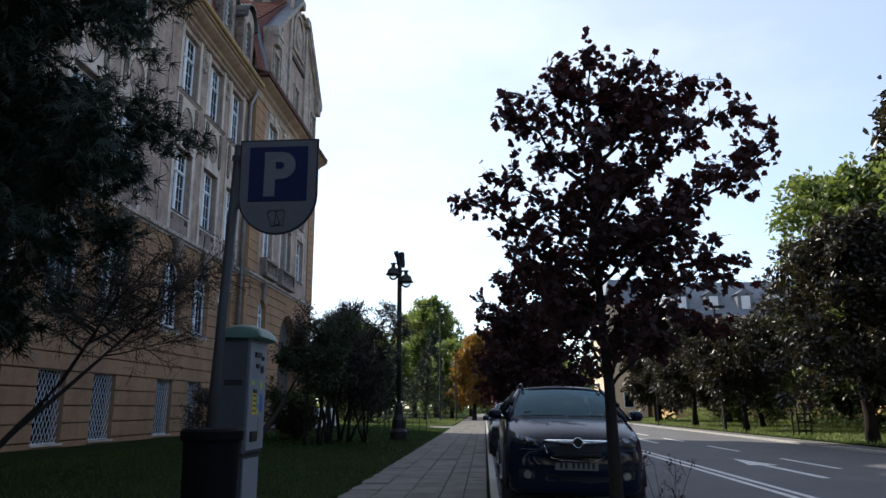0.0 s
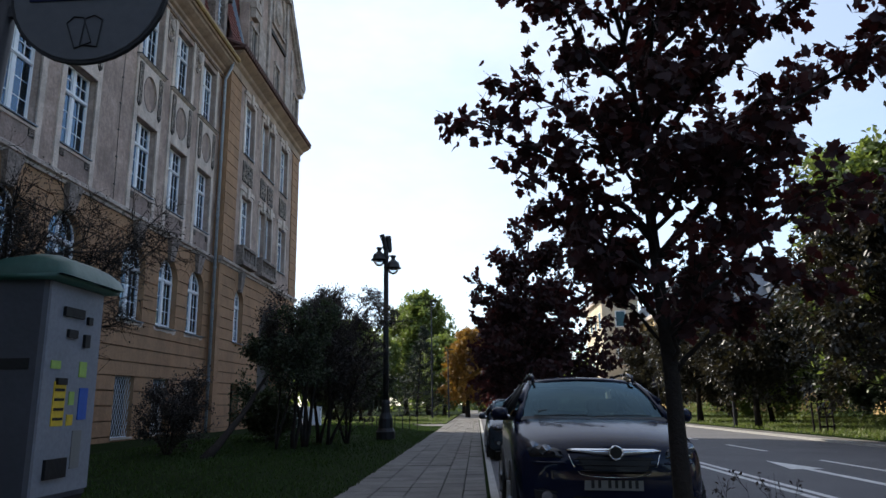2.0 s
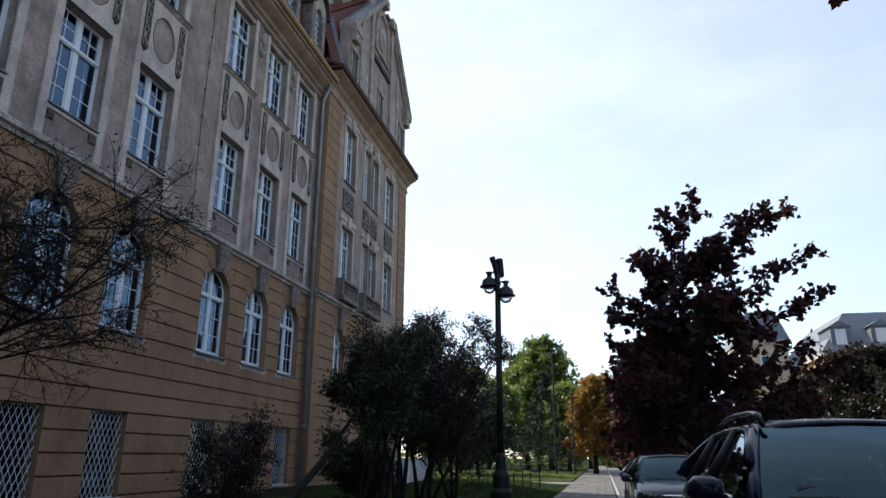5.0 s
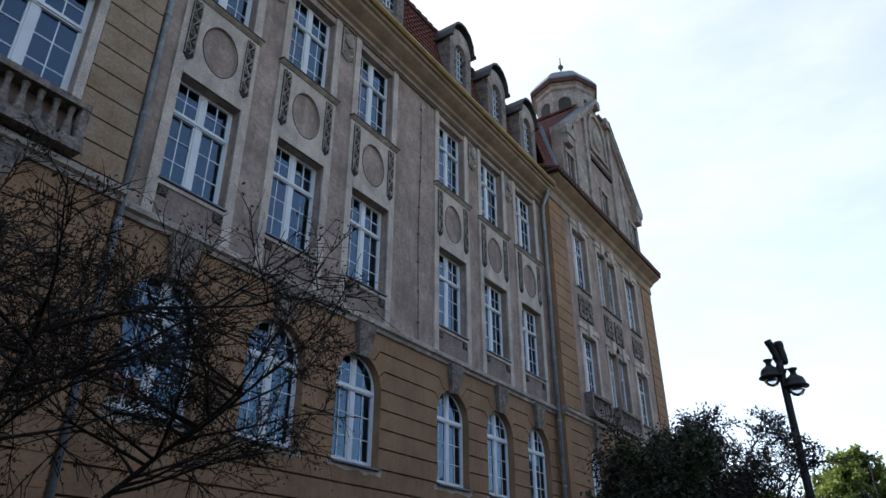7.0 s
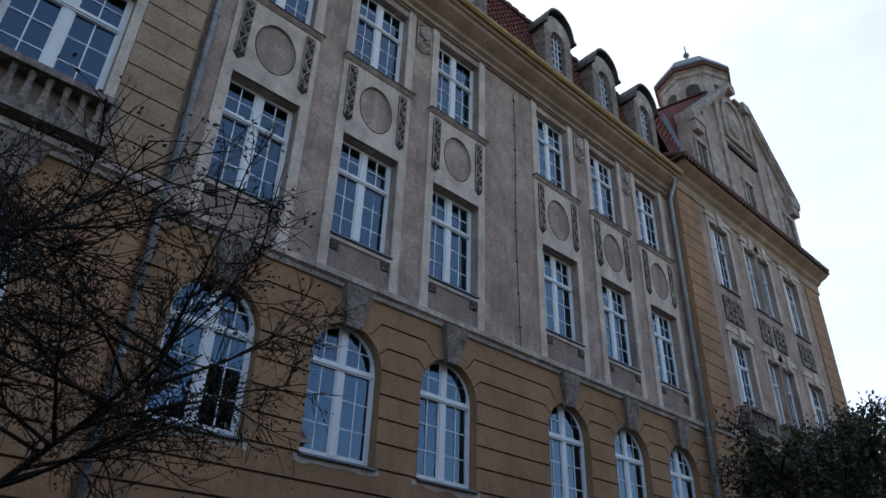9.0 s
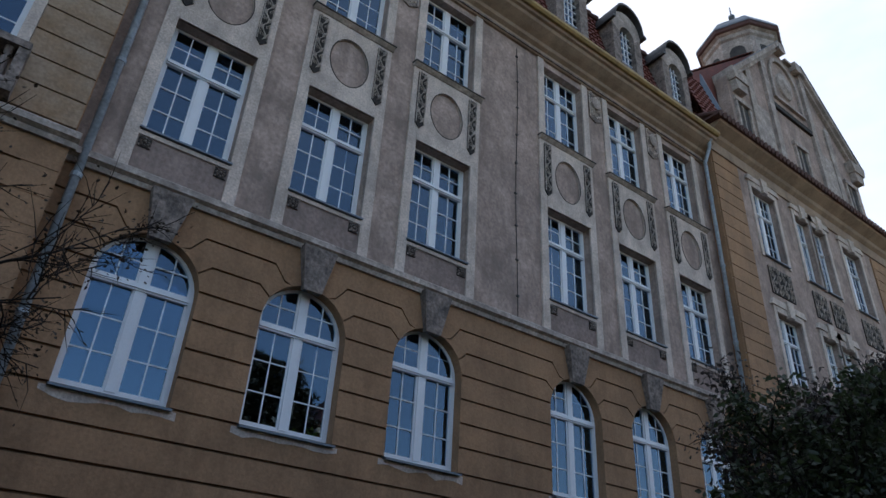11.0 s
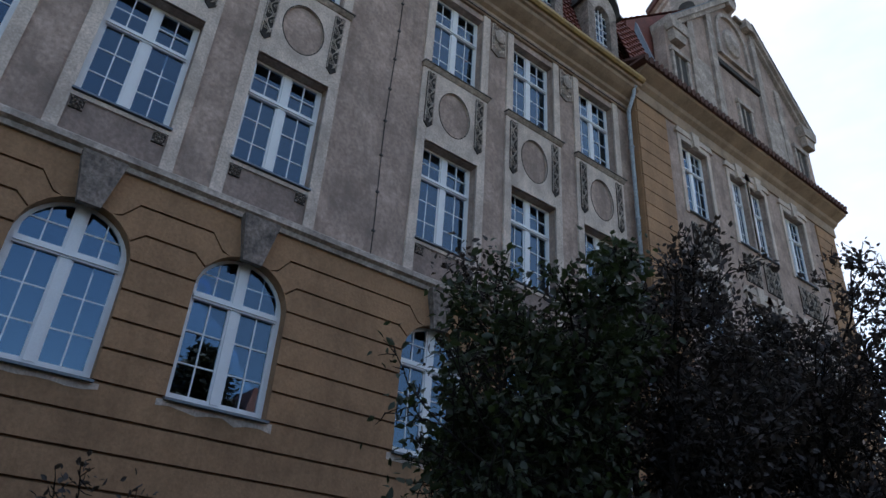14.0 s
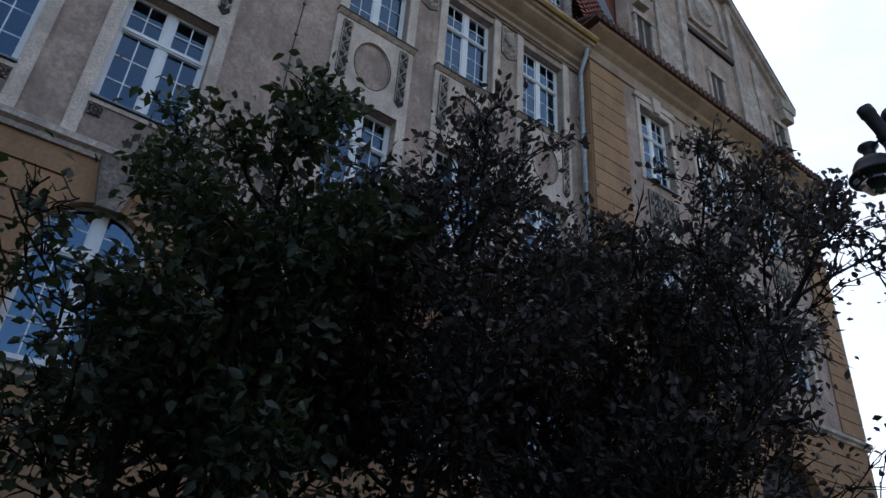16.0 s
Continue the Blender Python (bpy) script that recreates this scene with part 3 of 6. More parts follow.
def leaf_relief(y0, y1, z0, z1, n, x):
    """Carved foliage: a winding stem with curled shoots, pointed leaves and buds, inside a thin raised rim."""
    m = Mesh()
    c, w, h = (y0 + y1) / 2, (y1 - y0), (z1 - z0) / n
    wide = max(1, round(w / 0.32))
    for col in range(wide):
        cc, cw = y0 + w * (col + 0.5) / wide, w / wide
        m.tube([(x + 0.012, cc + cw * 0.2 * math.sin(math.pi * k / 4), z0 + h * k / 4 + 0.01) for k in range(4 * n)], cw * 0.055, 4)
        for k in range(n):
            z = z0 + h * (k + 0.5)
            s = 1 if (k + col) % 2 else -1
            curl = [(x + 0.016 + 0.004 * j, cc + s * cw * 0.2 + cw * 0.21 * (1 - j / 9) * math.cos(s * 0.75 * j), z + h * 0.34 * (1 - j / 9) * math.sin(0.75 * j)) for j in range(8)]
            m.tube(curl, [cw * 0.05 * (1 - 0.05 * j) for j in range(8)], 4)
            tip = (x + 0.03, cc - s * cw * 0.4, z + h * 0.4)
            m.add([(x, cc - s * cw * 0.08, z - h * 0.34), (x, cc - s * cw * 0.36, z - h * 0.1), tip, (x, cc - s * cw * 0.1, z + h * 0.16), (x + 0.05, cc - s * cw * 0.22, z)],
                  [(1, 0, 4), (2, 1, 4), (3, 2, 4), (0, 3, 4)] if s > 0 else [(0, 1, 4), (1, 2, 4), (2, 3, 4), (3, 0, 4)])
            r = cw * 0.09
            m.tube([(x, cc + s * cw * 0.33, z + h * 0.42), (x + 0.04, cc + s * cw * 0.33, z + h * 0.42)], [r, r * 0.5], 6)
    for a, b in ((y0, y0 + 0.02), (y1 - 0.02, y1)):
        m.box(x - 0.005, x + 0.018, a, b, z0, z1)
    return m


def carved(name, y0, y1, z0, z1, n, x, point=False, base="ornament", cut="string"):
    """A sunk ground with carved foliage on it; near-black paints shade in the gaps."""
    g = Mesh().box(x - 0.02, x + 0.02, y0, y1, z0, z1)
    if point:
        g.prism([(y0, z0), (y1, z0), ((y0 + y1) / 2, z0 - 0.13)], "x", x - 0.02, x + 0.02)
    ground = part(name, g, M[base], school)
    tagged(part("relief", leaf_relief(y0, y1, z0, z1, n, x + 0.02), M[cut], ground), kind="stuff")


def bay_dress(y):
    """The pale stone surround that ties the middle and upper windows of a bay together."""
    x0, x1 = XW - 0.02, XW + 0.05
    for s in (-1, 1):
        a, b = sorted((y + s * 0.76, y + s * 0.98))
        part("surround", Mesh().box(x0, x1, a, b, 7.78, 16.02), M["stone"], school)
    part("apron_rail", Mesh().box(x0, x1, y - 0.76, y + 0.76, 8.42, 8.5), M["stone"], school)
    # apron panel with two rosettes
    part("apron", Mesh().box(XW - 0.02, XW + 0.015, y - 0.76, y + 0.76, 7.78, 8.42), M["apron"], school)
    for s in (-1, 1):
        r = Mesh().box(XW, XW + 0.04, y + s * 0.63 - 0.1, y + s * 0.63 + 0.1, 8.2, 8.4)
        boss = Mesh()
        for a in [k * math.pi / 4 for k in range(8)]:
            q = (y + s * 0.63 + 0.066 * math.cos(a), 8.3 + 0.066 * math.sin(a))
            boss.tube([(XW + 0.04, *q), (XW + 0.07, *q)], [0.026, 0.012], 5)
        for cy, cz in ((-1, -1), (1, -1), (1, 1), (-1, 1)):
            boss.box(XW + 0.04, XW + 0.06, y + s * 0.63 + cy * 0.085 - 0.016, y + s * 0.63 + cy * 0.085 + 0.016, 8.3 + cz * 0.085 - 0.016, 8.3 + cz * 0.085 + 0.016)
        boss.tube([(XW + 0.04, y + s * 0.63, 8.3), (XW + 0.08, y + s * 0.63, 8.3)], [0.032, 0.02], 8)
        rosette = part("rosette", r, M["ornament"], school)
        part("petals", boss, M["dark_stone"], rosette)
    # spandrel with a round medallion and two carved strips
    sp, seg = Mesh(), 32
    zc, ry, rz = 12.12, 0.45, 0.63
    box_y, z0, z1 = 0.76, 11.05, 13.08
    ring = []
    for k in range(seg):
        a = 2 * math.pi * k / seg
        c, s = math.cos(a), math.sin(a)
        f = min(box_y / abs(c) if abs(c) > 1e-6 else 99, ((z1 - zc) if s > 0 else (zc - z0)) / abs(s) if abs(s) > 1e-6 else 99)
        ring.append(((y + ry * c, zc + rz * s), (y + f * c, zc + f * s)))
    x = XW + 0.06
    sp.add([(x, *i) for i, o in ring] + [(x, *o) for i, o in ring] + [(x - 0.09, *i) for i, o in ring],
           [f for k in range(seg) for q in [(k + 1) % seg] for f in ((k, seg + k, seg + q, q), (k, q, 2 * seg + q, 2 * seg + k))])
    for cy, cz in ((-box_y, z0), (box_y, z0), (box_y, z1), (-box_y, z1)):
        near = sorted(ring, key=lambda p: abs(p[1][0] - y - cy) + abs(p[1][1] - cz))[:2]
        sp.add([(x, *near[0][1]), (x, y + cy, cz), (x, *near[1][1])], [(0, 1, 2)])
    part("spandrel", sp, M["stone"], school)
    disc = Mesh()
    disc.add([(XW + 0.006, y + ry * 0.97 * math.cos(2 * math.pi * k / seg), zc + rz * 0.97 * math.sin(2 * math.pi * k / seg)) for k in range(seg)] + [(XW + 0.02, y, zc)],
             [(k, (k + 1) % seg, seg) for k in range(seg)])
    part("medallion", disc, M["grey"], school, smooth=True)
    for s in (-1, 1):
        carved("carved_strip", y + s * 0.73 - 0.115, y + s * 0.73 + 0.115, 11.5, 12.98, 7, XW + 0.065, True)
    part("ledge", Mesh().prism([(XW - 0.05, 13.08), (XW + 0.08, 13.09), (XW + 0.13, 13.135), (XW + 0.16, 13.17), (XW - 0.05, 13.2)], "y", y - 1.0, y + 1.0), M["string"], school)
    part("flashing", Mesh().prism([(XW - 0.05, 13.203), (XW + 0.18, 13.172), (XW + 0.18, 13.197), (XW - 0.05, 13.228)], "y", y - 1.02, y + 1.02), M["hood"], school)
    # dark tube paints the shade line at the medallion's recessed edge
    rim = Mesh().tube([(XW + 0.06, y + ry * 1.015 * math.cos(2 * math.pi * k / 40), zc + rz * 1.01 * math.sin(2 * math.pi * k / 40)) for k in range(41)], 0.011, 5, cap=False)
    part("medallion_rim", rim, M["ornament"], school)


for y in BAYS:
    bay_dress(y)
for a, b in zip(BAYS, BAYS[1:]):
    if b - a < 3:
        c = (a + b) / 2
        carved("cartouche", c - 0.24, c + 0.24, 15.0, 15.95, 5, XW + 0.02, True, "dark_stone", "stone")
        shield = Mesh().lathe([(0.17, 0.0), (0.17, 0.07), (0.1, 0.1)], 14)
        shield.v = [(XW + 0.04 + p[2], c + p[0], 15.55 + p[1] * 1.3) for p in shield.v]
        part("shield", shield, M["string"], school)
CORN = [(-0.05, 16.02), (0.07, 16.02), (0.09, 16.14), (0.04, 16.16), (0.05, 16.3), (0.16, 16.36), (0.2, 16.44), (0.36, 16.52), (0.52, 16.62), (0.56, 16.7), (0.64, 16.72), (0.66, 16.82), (-0.05, 16.9)]
band("cornice", XW, 13.6, 31.0, CORN, M["cornice"])
band("gutter", XW, 13.6, 31.0, [(0.6, 16.83), (0.74, 16.8), (0.8, 16.86), (0.8, 16.95), (0.76, 16.95), (0.74, 16.9), (0.62, 16.92)], M["gutter"], "yellowish painted roof gutter")
part("dentil_band", Mesh().box(XW + 0.09, XW + 0.12, 13.6, 31.0, 16.06, 16.12), M["dark_stone"], school)

# roofs
def tiled_slope(name, corners, rows, cols, mat=None):
    """A roof face made of rounded tile columns and stepped rows, over a quad (bottom left, bottom right, top right, top left)."""
    bl, br, tr, tl = [Vector(c) for c in corners]
    nrm = (br - bl).cross(tl - bl).normalized()
    m = Mesh()
    idx = []
    sub = 4
    for r in range(rows):
        for half in (0, 1):
            v = (r + half * 0.999) / rows
            lift = 0.05 * (1 - half)
            row = []
            for c in range(cols * sub + 1):
                u = c / (cols * sub)
                p = (bl.lerp(br, u)).lerp(tl.lerp(tr, u), v)
                h = 0.045 * abs(math.sin(math.pi * c / sub))
                row.append(p + nrm * (lift + h))
            n = len(m.v)
            m.v += [tuple(p) for p in row]
            idx.append(n)
    w = cols * sub + 1
    for a, b in zip(idx, idx[1:]):
        m.f += [(a + k, a + k + 1, b + k + 1, b + k) for k in range(w - 1)]
    return part(name, m, mat or M["tile"], school)


tiled_slope("roof", [(XW + 0.2, 12.0, 16.95), (XW + 0.2, 31.6, 16.95), (XW - 0.6, 31.6, 20.35), (XW - 0.6, 12.0, 20.35)], 14, 90)
tiled_slope("roof", [(XW - 0.6, 12.0, 20.35), (XW - 0.6, 33, 20.35), (XW - 7.5, 33, 23.4), (XW - 7.5, 12.0, 23.4)], 10, 70)
ridge = Mesh()
for n in range(54):
    ridge.tube([(XW - 0.56, 12.0 + n * 0.36, 20.42), (XW - 0.56, 12.37 + n * 0.36, 20.46)], [0.1, 0.13], 7)
part("ridge_tiles", ridge, M["old_tile"], school)
part("rear_wall", Mesh().box(-27, -26.5, PAV1[0], PAV2[1], 0, 17), M["grey"], school)
part("rear_roof", Mesh().prism([(XW - 7.5, 23.3), (XW - 7.5, 23.4), (-27.5, 17.0), (-27.5, 16.9)], "y", PAV1[0], PAV2[1]), M["tile"], school)
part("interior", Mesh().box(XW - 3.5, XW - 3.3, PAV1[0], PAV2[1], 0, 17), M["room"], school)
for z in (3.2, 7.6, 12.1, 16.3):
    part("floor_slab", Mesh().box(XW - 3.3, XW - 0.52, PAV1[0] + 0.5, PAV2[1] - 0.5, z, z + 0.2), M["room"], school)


def dormer(y, x=XW + 0.22):
    """An arched dormer with a small gridded window and a curved hood."""
    def slim(m):
        m.v = [(p[0], y + (p[1] - y) * 0.84, p[2]) for p in m.v]
        return m

    d = part("dormer", slim(Mesh().box(x - 1.9, x - 0.252, y - 0.815, y - 0.6, 17.2, 19.9).box(x - 1.9, x - 0.252, y + 0.6, y + 0.815, 17.2, 19.9)
             .box(x - 0.25, x, y - 0.82, y - 0.42, 17.4, 19.9).box(x - 0.25, x, y + 0.42, y + 0.82, 17.4, 19.9).box(x - 0.25, x, y - 0.42, y + 0.42, 17.4, 17.95)), M["dark_stone"], school)
    arch = Mesh()
    pts_in = [(y + 0.42 * math.cos(math.pi * k / 12), 19.3 + 0.42 * math.sin(math.pi * k / 12)) for k in range(13)]
    pts_out = [(y + 0.84 * math.cos(math.pi * k / 12), 19.6 + 0.8 * math.sin(math.pi * k / 12)) for k in range(13)]
    for k in range(12):
        arch.prism([pts_in[k], pts_out[k], pts_out[k + 1], pts_in[k + 1]], "x", x - 0.25, x + 0.01)
    arch.weld()
    part("arch", slim(arch), M["string"], d)
    hood = Mesh()
    prof = [(y - 0.98, 19.62), (y - 0.83, 19.66)] + [(y - 0.82 * math.cos(math.pi * k / 12), 19.75 + 0.82 * math.sin(math.pi * k / 12)) for k in range(13)] + [(y + 0.83, 19.66), (y + 0.98, 19.62)]
    hood.prism(prof + [(a, b + 0.1) for a, b in prof[::-1]], "x", x - 2.0, x + 0.18)
    part("hood", slim(hood), M["hood"], d)
    w = Mesh()
    for k in (-1, 0, 1):
        w.box(x - 0.2, x - 0.15, y + k * 0.2 - 0.02, y + k * 0.2 + 0.02, 17.95, 19.7)
    for k in range(6):
        w.box(x - 0.2, x - 0.15, y - 0.42, y + 0.42, 17.97 + k * 0.3, 18.0 + k * 0.3)
    part("window", slim(w), M["white"], d)
    part("pane", slim(Mesh().box(x - 0.19, x - 0.185, y - 0.42, y + 0.42, 17.95, 19.7)), M["glass"], d).visible_shadow = False


for y in (15.4, 18.0, 20.6, 24.7, 27.3, 29.85):
    dormer(y)


def pavilion(y0, y1, wins, arches, door=None, corner=1.45):
    """A projecting wing with rusticated corners and a tiled eave."""
    ops = [Opening(y, 0.6, 4.28, 6.7, True) for y in arches] + ([Opening(door, 1.7, 3.83, 6.5, True)] if door else [])
    cel = [Opening(y, 0.55, 0.55, 2.45) for y in arches]
    if door:
        cel.append(Opening(door, 1.7, 0.3, 3.815))
    ground_storey(XP, y0, y1, cel, ops)
    for o in ops:
        if o.hw < 1:
            window(XP, o, 0.24)
            keystone(XP, o.y, 0.25, 6.6)
    for o in cel:
        if o.hw < 1:
            part("cellar_pane", Mesh().box(-0.01, 0, -o.hw, o.hw, 0, o.z1 - o.z0), M["glass"], school, at=(XP - 0.3, o.y, o.z0))
    mid = [Opening(y, h, 8.75, 11.2) for y, h in wins]
    top = [Opening(y, h, 13.3, 16.0) for y, h in wins]
    storey_wall(XP, y0, y1, 7.55, 12.0, mid, M["grey"])
    storey_wall(XP, y0, y1, 12.0, 17.2, top, M["grey"])
    for o in mid + top:
        window(XP, o, 0.22)
        m = Mesh()
        for s in (-1, 1):
            a, b = sorted((o.y + s * o.hw, o.y + s * (o.hw + 0.16)))
            m.box(XP - 0.02, XP + 0.05, a, b, o.z0 - 0.1, o.z1 + 0.2)
        m.box(XP - 0.02, XP + 0.06, o.y - o.hw, o.y + o.hw, o.z1, o.z1 + 0.2)
        m.prism([(o.y - o.hw - 0.3, o.z1 + 0.2), (o.y + o.hw + 0.3, o.z1 + 0.2), (o.y + o.hw + 0.2, o.z1 + 0.42), (o.y - o.hw - 0.2, o.z1 + 0.42)], "x", XP - 0.02, XP + 0.1)
        part("surround", m, M["stone"], school)
        k = Mesh().prism([(o.y - 0.13, o.z1 - 0.05), (o.y + 0.13, o.z1 - 0.05), (o.y + 0.2, o.z1 + 0.5), (o.y - 0.2, o.z1 + 0.5)], "x", XP, XP + 0.16)
        part("keystone", k, M["stone"], school)
    for o in top:
        carved("carved_panel", o.y - o.hw + 0.05, o.y + o.hw - 0.05, 11.9, 12.9, 4, XP + 0.02)
    for a, b in ((y0, y0 + corner), (y1 - corner, y1)):
        z = 7.8
        while z < 16.2:
            part("quoin", Mesh().box(XP - 0.1, XP + 0.05, a, b, z + 0.016, z + 0.464), M["tan"] if y0 > 20 else M["peeling"], school)
            z += 0.48
    for y in (y0, y1):                                  # end walls
        part("side_wall", Mesh().box(XP - 0.01, -26.5, y - 0.02 if y == y0 else y - 0.48, y + 0.48 if y == y0 else y + 0.02, 0, 17.2), M["tan"], school)
    band("string_course", XP, y0 - 0.1, y1 + 0.1, STRING, M["string"])
    band("cornice", XP, y0 - 0.15, y1 + 0.2, [(-0.05, 16.5), (0.06, 16.5), (0.08, 16.62), (0.05, 16.65), (0.06, 16.9), (0.2, 17.0), (0.26, 17.1), (0.6, 17.28), (0.66, 17.4), (-0.05, 17.5)], M["cornice"])
    # a row of eave tiles
    m = Mesh()
    n = int((y1 - y0 + 0.55) / 0.24)
    for k in range(n):
        y = y0 - 0.3 + k * 0.24
        m.tube([(XP + 0.78, y, 17.42), (XP - 0.1, y, 17.8)], 0.105, 7)
    m.box(XP - 0.2, XP + 0.72, y0 - 0.4, y1 + 0.2, 17.36, 17.44)
    part("eave_tiles", m, M["old_tile"], school)


pavilion(*PAV2, [(33.9, 0.72), (36.4, 0.5), (37.6, 0.5), (40.05, 0.72)], [33.6], door=38.4)
pavilion(*PAV1, [(11.6, 0.85), (9.0, 0.5), (7.8, 0.5), (5.0, 0.85), (1.5, 0.75), (-2.5, 0.75)], [11.6, 8.6, 5.0], corner=0.98)


def balcony(y, hw):
    """A shallow stone balustrade below a window."""
    b = part("balcony", Mesh().box(XP, XP + 0.36, y - hw, y + hw, 7.78, 7.98).box(XP, XP + 0.34, y - hw, y + hw, 8.58, 8.7)
             .box(XP, XP + 0.32, y - hw, y - hw + 0.14, 7.98, 8.58).box(XP, XP + 0.32, y + hw - 0.14, y + hw, 7.98, 8.58), M["dark_stone"], school)
    n = int(2 * hw / 0.24)
    for k in range(1, n):
        yy = y - hw + 2 * hw * k / n
        part("baluster", Mesh().lathe([(0.045, 7.98), (0.08, 8.06), (0.07, 8.2), (0.04, 8.4), (0.06, 8.58)], 8, (XP + 0.2, yy)), M["dark_stone"], b)


balcony(33.9, 1.0)
balcony(37.0, 1.25)
balcony(11.6, 1.1)
keystone(XP, 11.6, 0.45, 6.7, 7.5)

# gable
GABLE = [(33.2, 17.5), (33.2, 21.5), (33.8, 21.5), (37.9, 25.8), (38.3, 25.8), (38.75, 25.3), (39.15, 25.3), (39.4, 25.35), (39.75, 25.35), (42.9, 21.4), (43.1, 21.3), (43.1, 17.5)]
part("gable", Mesh().prism(GABLE, "x", XP - 0.55, XP - 0.05), M["grey"], school)
for (a, b), (c, d), hook in (((33.4, 21.4), (38.05, 25.95), 1), ((43.25, 21.35), (39.45, 25.5), -1)):
    n = Vector((-(d - b), c - a)).normalized() * (0.2 if hook > 0 else -0.2)
    rake = Mesh().prism([(a, b), (c, d), (c + n.x, d + n.y), (a + n.x, b + n.y)], "x", XP - 0.65, XP + 0.24)
    rake.prism([(a, b), (c, d), (c - n.x * 0.8, d - n.y * 0.8), (a - n.x * 0.8, b - n.y * 0.8)], "x", XP - 0.6, XP + 0.1)
    rake.prism([(c - 0.1 * hook, d + 0.12), (c + 0.32 * hook, d + 0.14), (c + 0.36 * hook, d - 0.32), (c + 0.2 * hook, d - 0.42), (c - 0.15 * hook, d - 0.35)], "x", XP - 0.62, XP + 0.26)
    part("raking_cornice", rake, M["string"], school)
    part("flashing", Mesh().prism([(a + n.x, b + n.y), (c + n.x, d + n.y), (c + n.x * 1.15, d + n.y * 1.15), (a + n.x * 1.15, b + n.y * 1.15)], "x", XP - 0.7, XP + 0.28), M["lead"], school)
part("peak_block", Mesh().box(XP - 0.5, XP - 0.06, 38.55, 39.5, 25.0, 25.45).box(XP - 0.5, XP + 0.1, 38.6, 39.45, 25.45, 25.6), M["string"], school)
for y in (33.75, 42.85):
    part("kneeler", Mesh().prism([(y - 0.55, 21.3), (y - 0.45, 21.05), (y + 0.45, 21.05), (y + 0.55, 21.3), (y + 0.6, 21.55), (y - 0.6, 21.55)], "x", XP - 0.6, XP + 0.28), M["string"], school)
    part("corbel", Mesh().prism([(y - 0.3, 20.6), (y + 0.3, 20.6), (y + 0.4, 21.05), (y - 0.4, 21.05)], "x", XP - 0.3, XP + 0.22), M["string"], school)
for y in (34.9, 41.1):
    part("pilaster", Mesh().box(XP - 0.06, XP + 0.03, y - 0.2, y + 0.2, 17.8, 22.8), M["string"], school)
for y in (36.3, 39.7):
    part("pilaster", Mesh().box(XP - 0.06, XP + 0.08, y - 0.18, y + 0.18, 17.8, 25.2), M["string"], school)
part("band", Mesh().box(XP - 0.06, XP + 0.06, 36.5, 39.5, 21.6, 21.85), M["ornament"], school)
# flat dark boards paint the unlit rooms behind the attic openings
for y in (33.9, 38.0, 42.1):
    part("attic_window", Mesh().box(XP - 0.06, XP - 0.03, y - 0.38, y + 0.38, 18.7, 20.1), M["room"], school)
    m = Mesh().box(XP - 0.06, XP, y - 0.04, y + 0.04, 18.7, 20.1).box(XP - 0.06, XP + 0.05, y - 0.5, y - 0.38, 18.6, 20.2).box(XP - 0.06, XP + 0.05, y + 0.38, y + 0.5, 18.6, 20.2).box(XP - 0.06, XP + 0.08, y - 0.55, y + 0.55, 20.1, 20.3)
    m.box(XP - 0.06, XP + 0.08, y - 0.55, y + 0.55, 18.5, 18.62)
    part("attic_frame", m, M["string"], school)
for y in (36.9 - 1.4, 39.1 + 1.4):
    m = Mesh().box(XP - 0.06, XP + 0.0, y - 0.45, y + 0.45, 18.2, 20.9)
    part("blind_panel", m, M["string"], school)
niche = Mesh()
for k in range(14):
    a, b = math.pi * k / 14, math.pi * (k + 1) / 14
    niche.prism([(38 + r * math.cos(t), 23.6 + 1.3 * r * math.sin(t)) for r, t in ((1.0, a), (1.15, a), (1.15, b), (1.0, b))], "x", XP - 0.06, XP + 0.06)
niche.box(XP - 0.06, XP + 0.06, 36.85, 37.0, 22.4, 23.6).box(XP - 0.06, XP + 0.06, 39.0, 39.15, 22.4, 23.6).box(XP - 0.06, XP + 0.08, 36.8, 39.2, 22.3, 22.42)
part("niche", niche, M["string"], school)
crest = Mesh().lathe([(0.75, -0.06), (0.7, 0.04), (0.45, 0.1), (0.35, 0.16)], 18)
crest.v = [(XP + p[2], 38 + p[0] * 0.8, 23.55 + p[1]) for p in crest.v]
part("crest", crest, M["string"], school)
# roof of the wing behind the gable, with its lit tiles
tiled_slope("roof", [(XP + 0.2, 30.8, 17.6), (XP + 0.2, 32.5, 17.6), (XP - 0.9, 32.5, 21.4), (XP - 0.9, 30.8, 21.4)], 14, 7)
tiled_slope("roof", [(-22.0, 31.8, 21.0), (XP - 0.6, 31.8, 21.0), (XP - 0.6, 38.6, 26.8), (-22.0, 38.6, 26.8)], 18, 40)
tiled_slope("roof", [(XP - 0.6, 43.9, 21.6), (-22.0, 43.9, 21.6), (-22.0, 38.7, 26.8), (XP - 0.6, 38.7, 26.8)], 10, 20)
part("wing_roof", Mesh().prism([(31.8, 17.4), (31.8, 20.95), (38.6, 26.7), (43.7, 21.5), (43.7, 17.4)], "x", -22, XP - 0.62), M["tile"], school)
part("lead_hip", Mesh().tube([(XP + 0.1, 32.35, 17.8), (XP - 0.75, 32.4, 21.2)], 0.16, 6), M["lead"], school)
# octagonal turret
TX, TY = -12.7, 38.5
DOWN = 0.75


def dropped(m):
    m.v = [(TX + (p[0] - TX) * 0.94, TY + (p[1] - TY) * 0.94, p[2] - DOWN) for p in m.v]
    return m


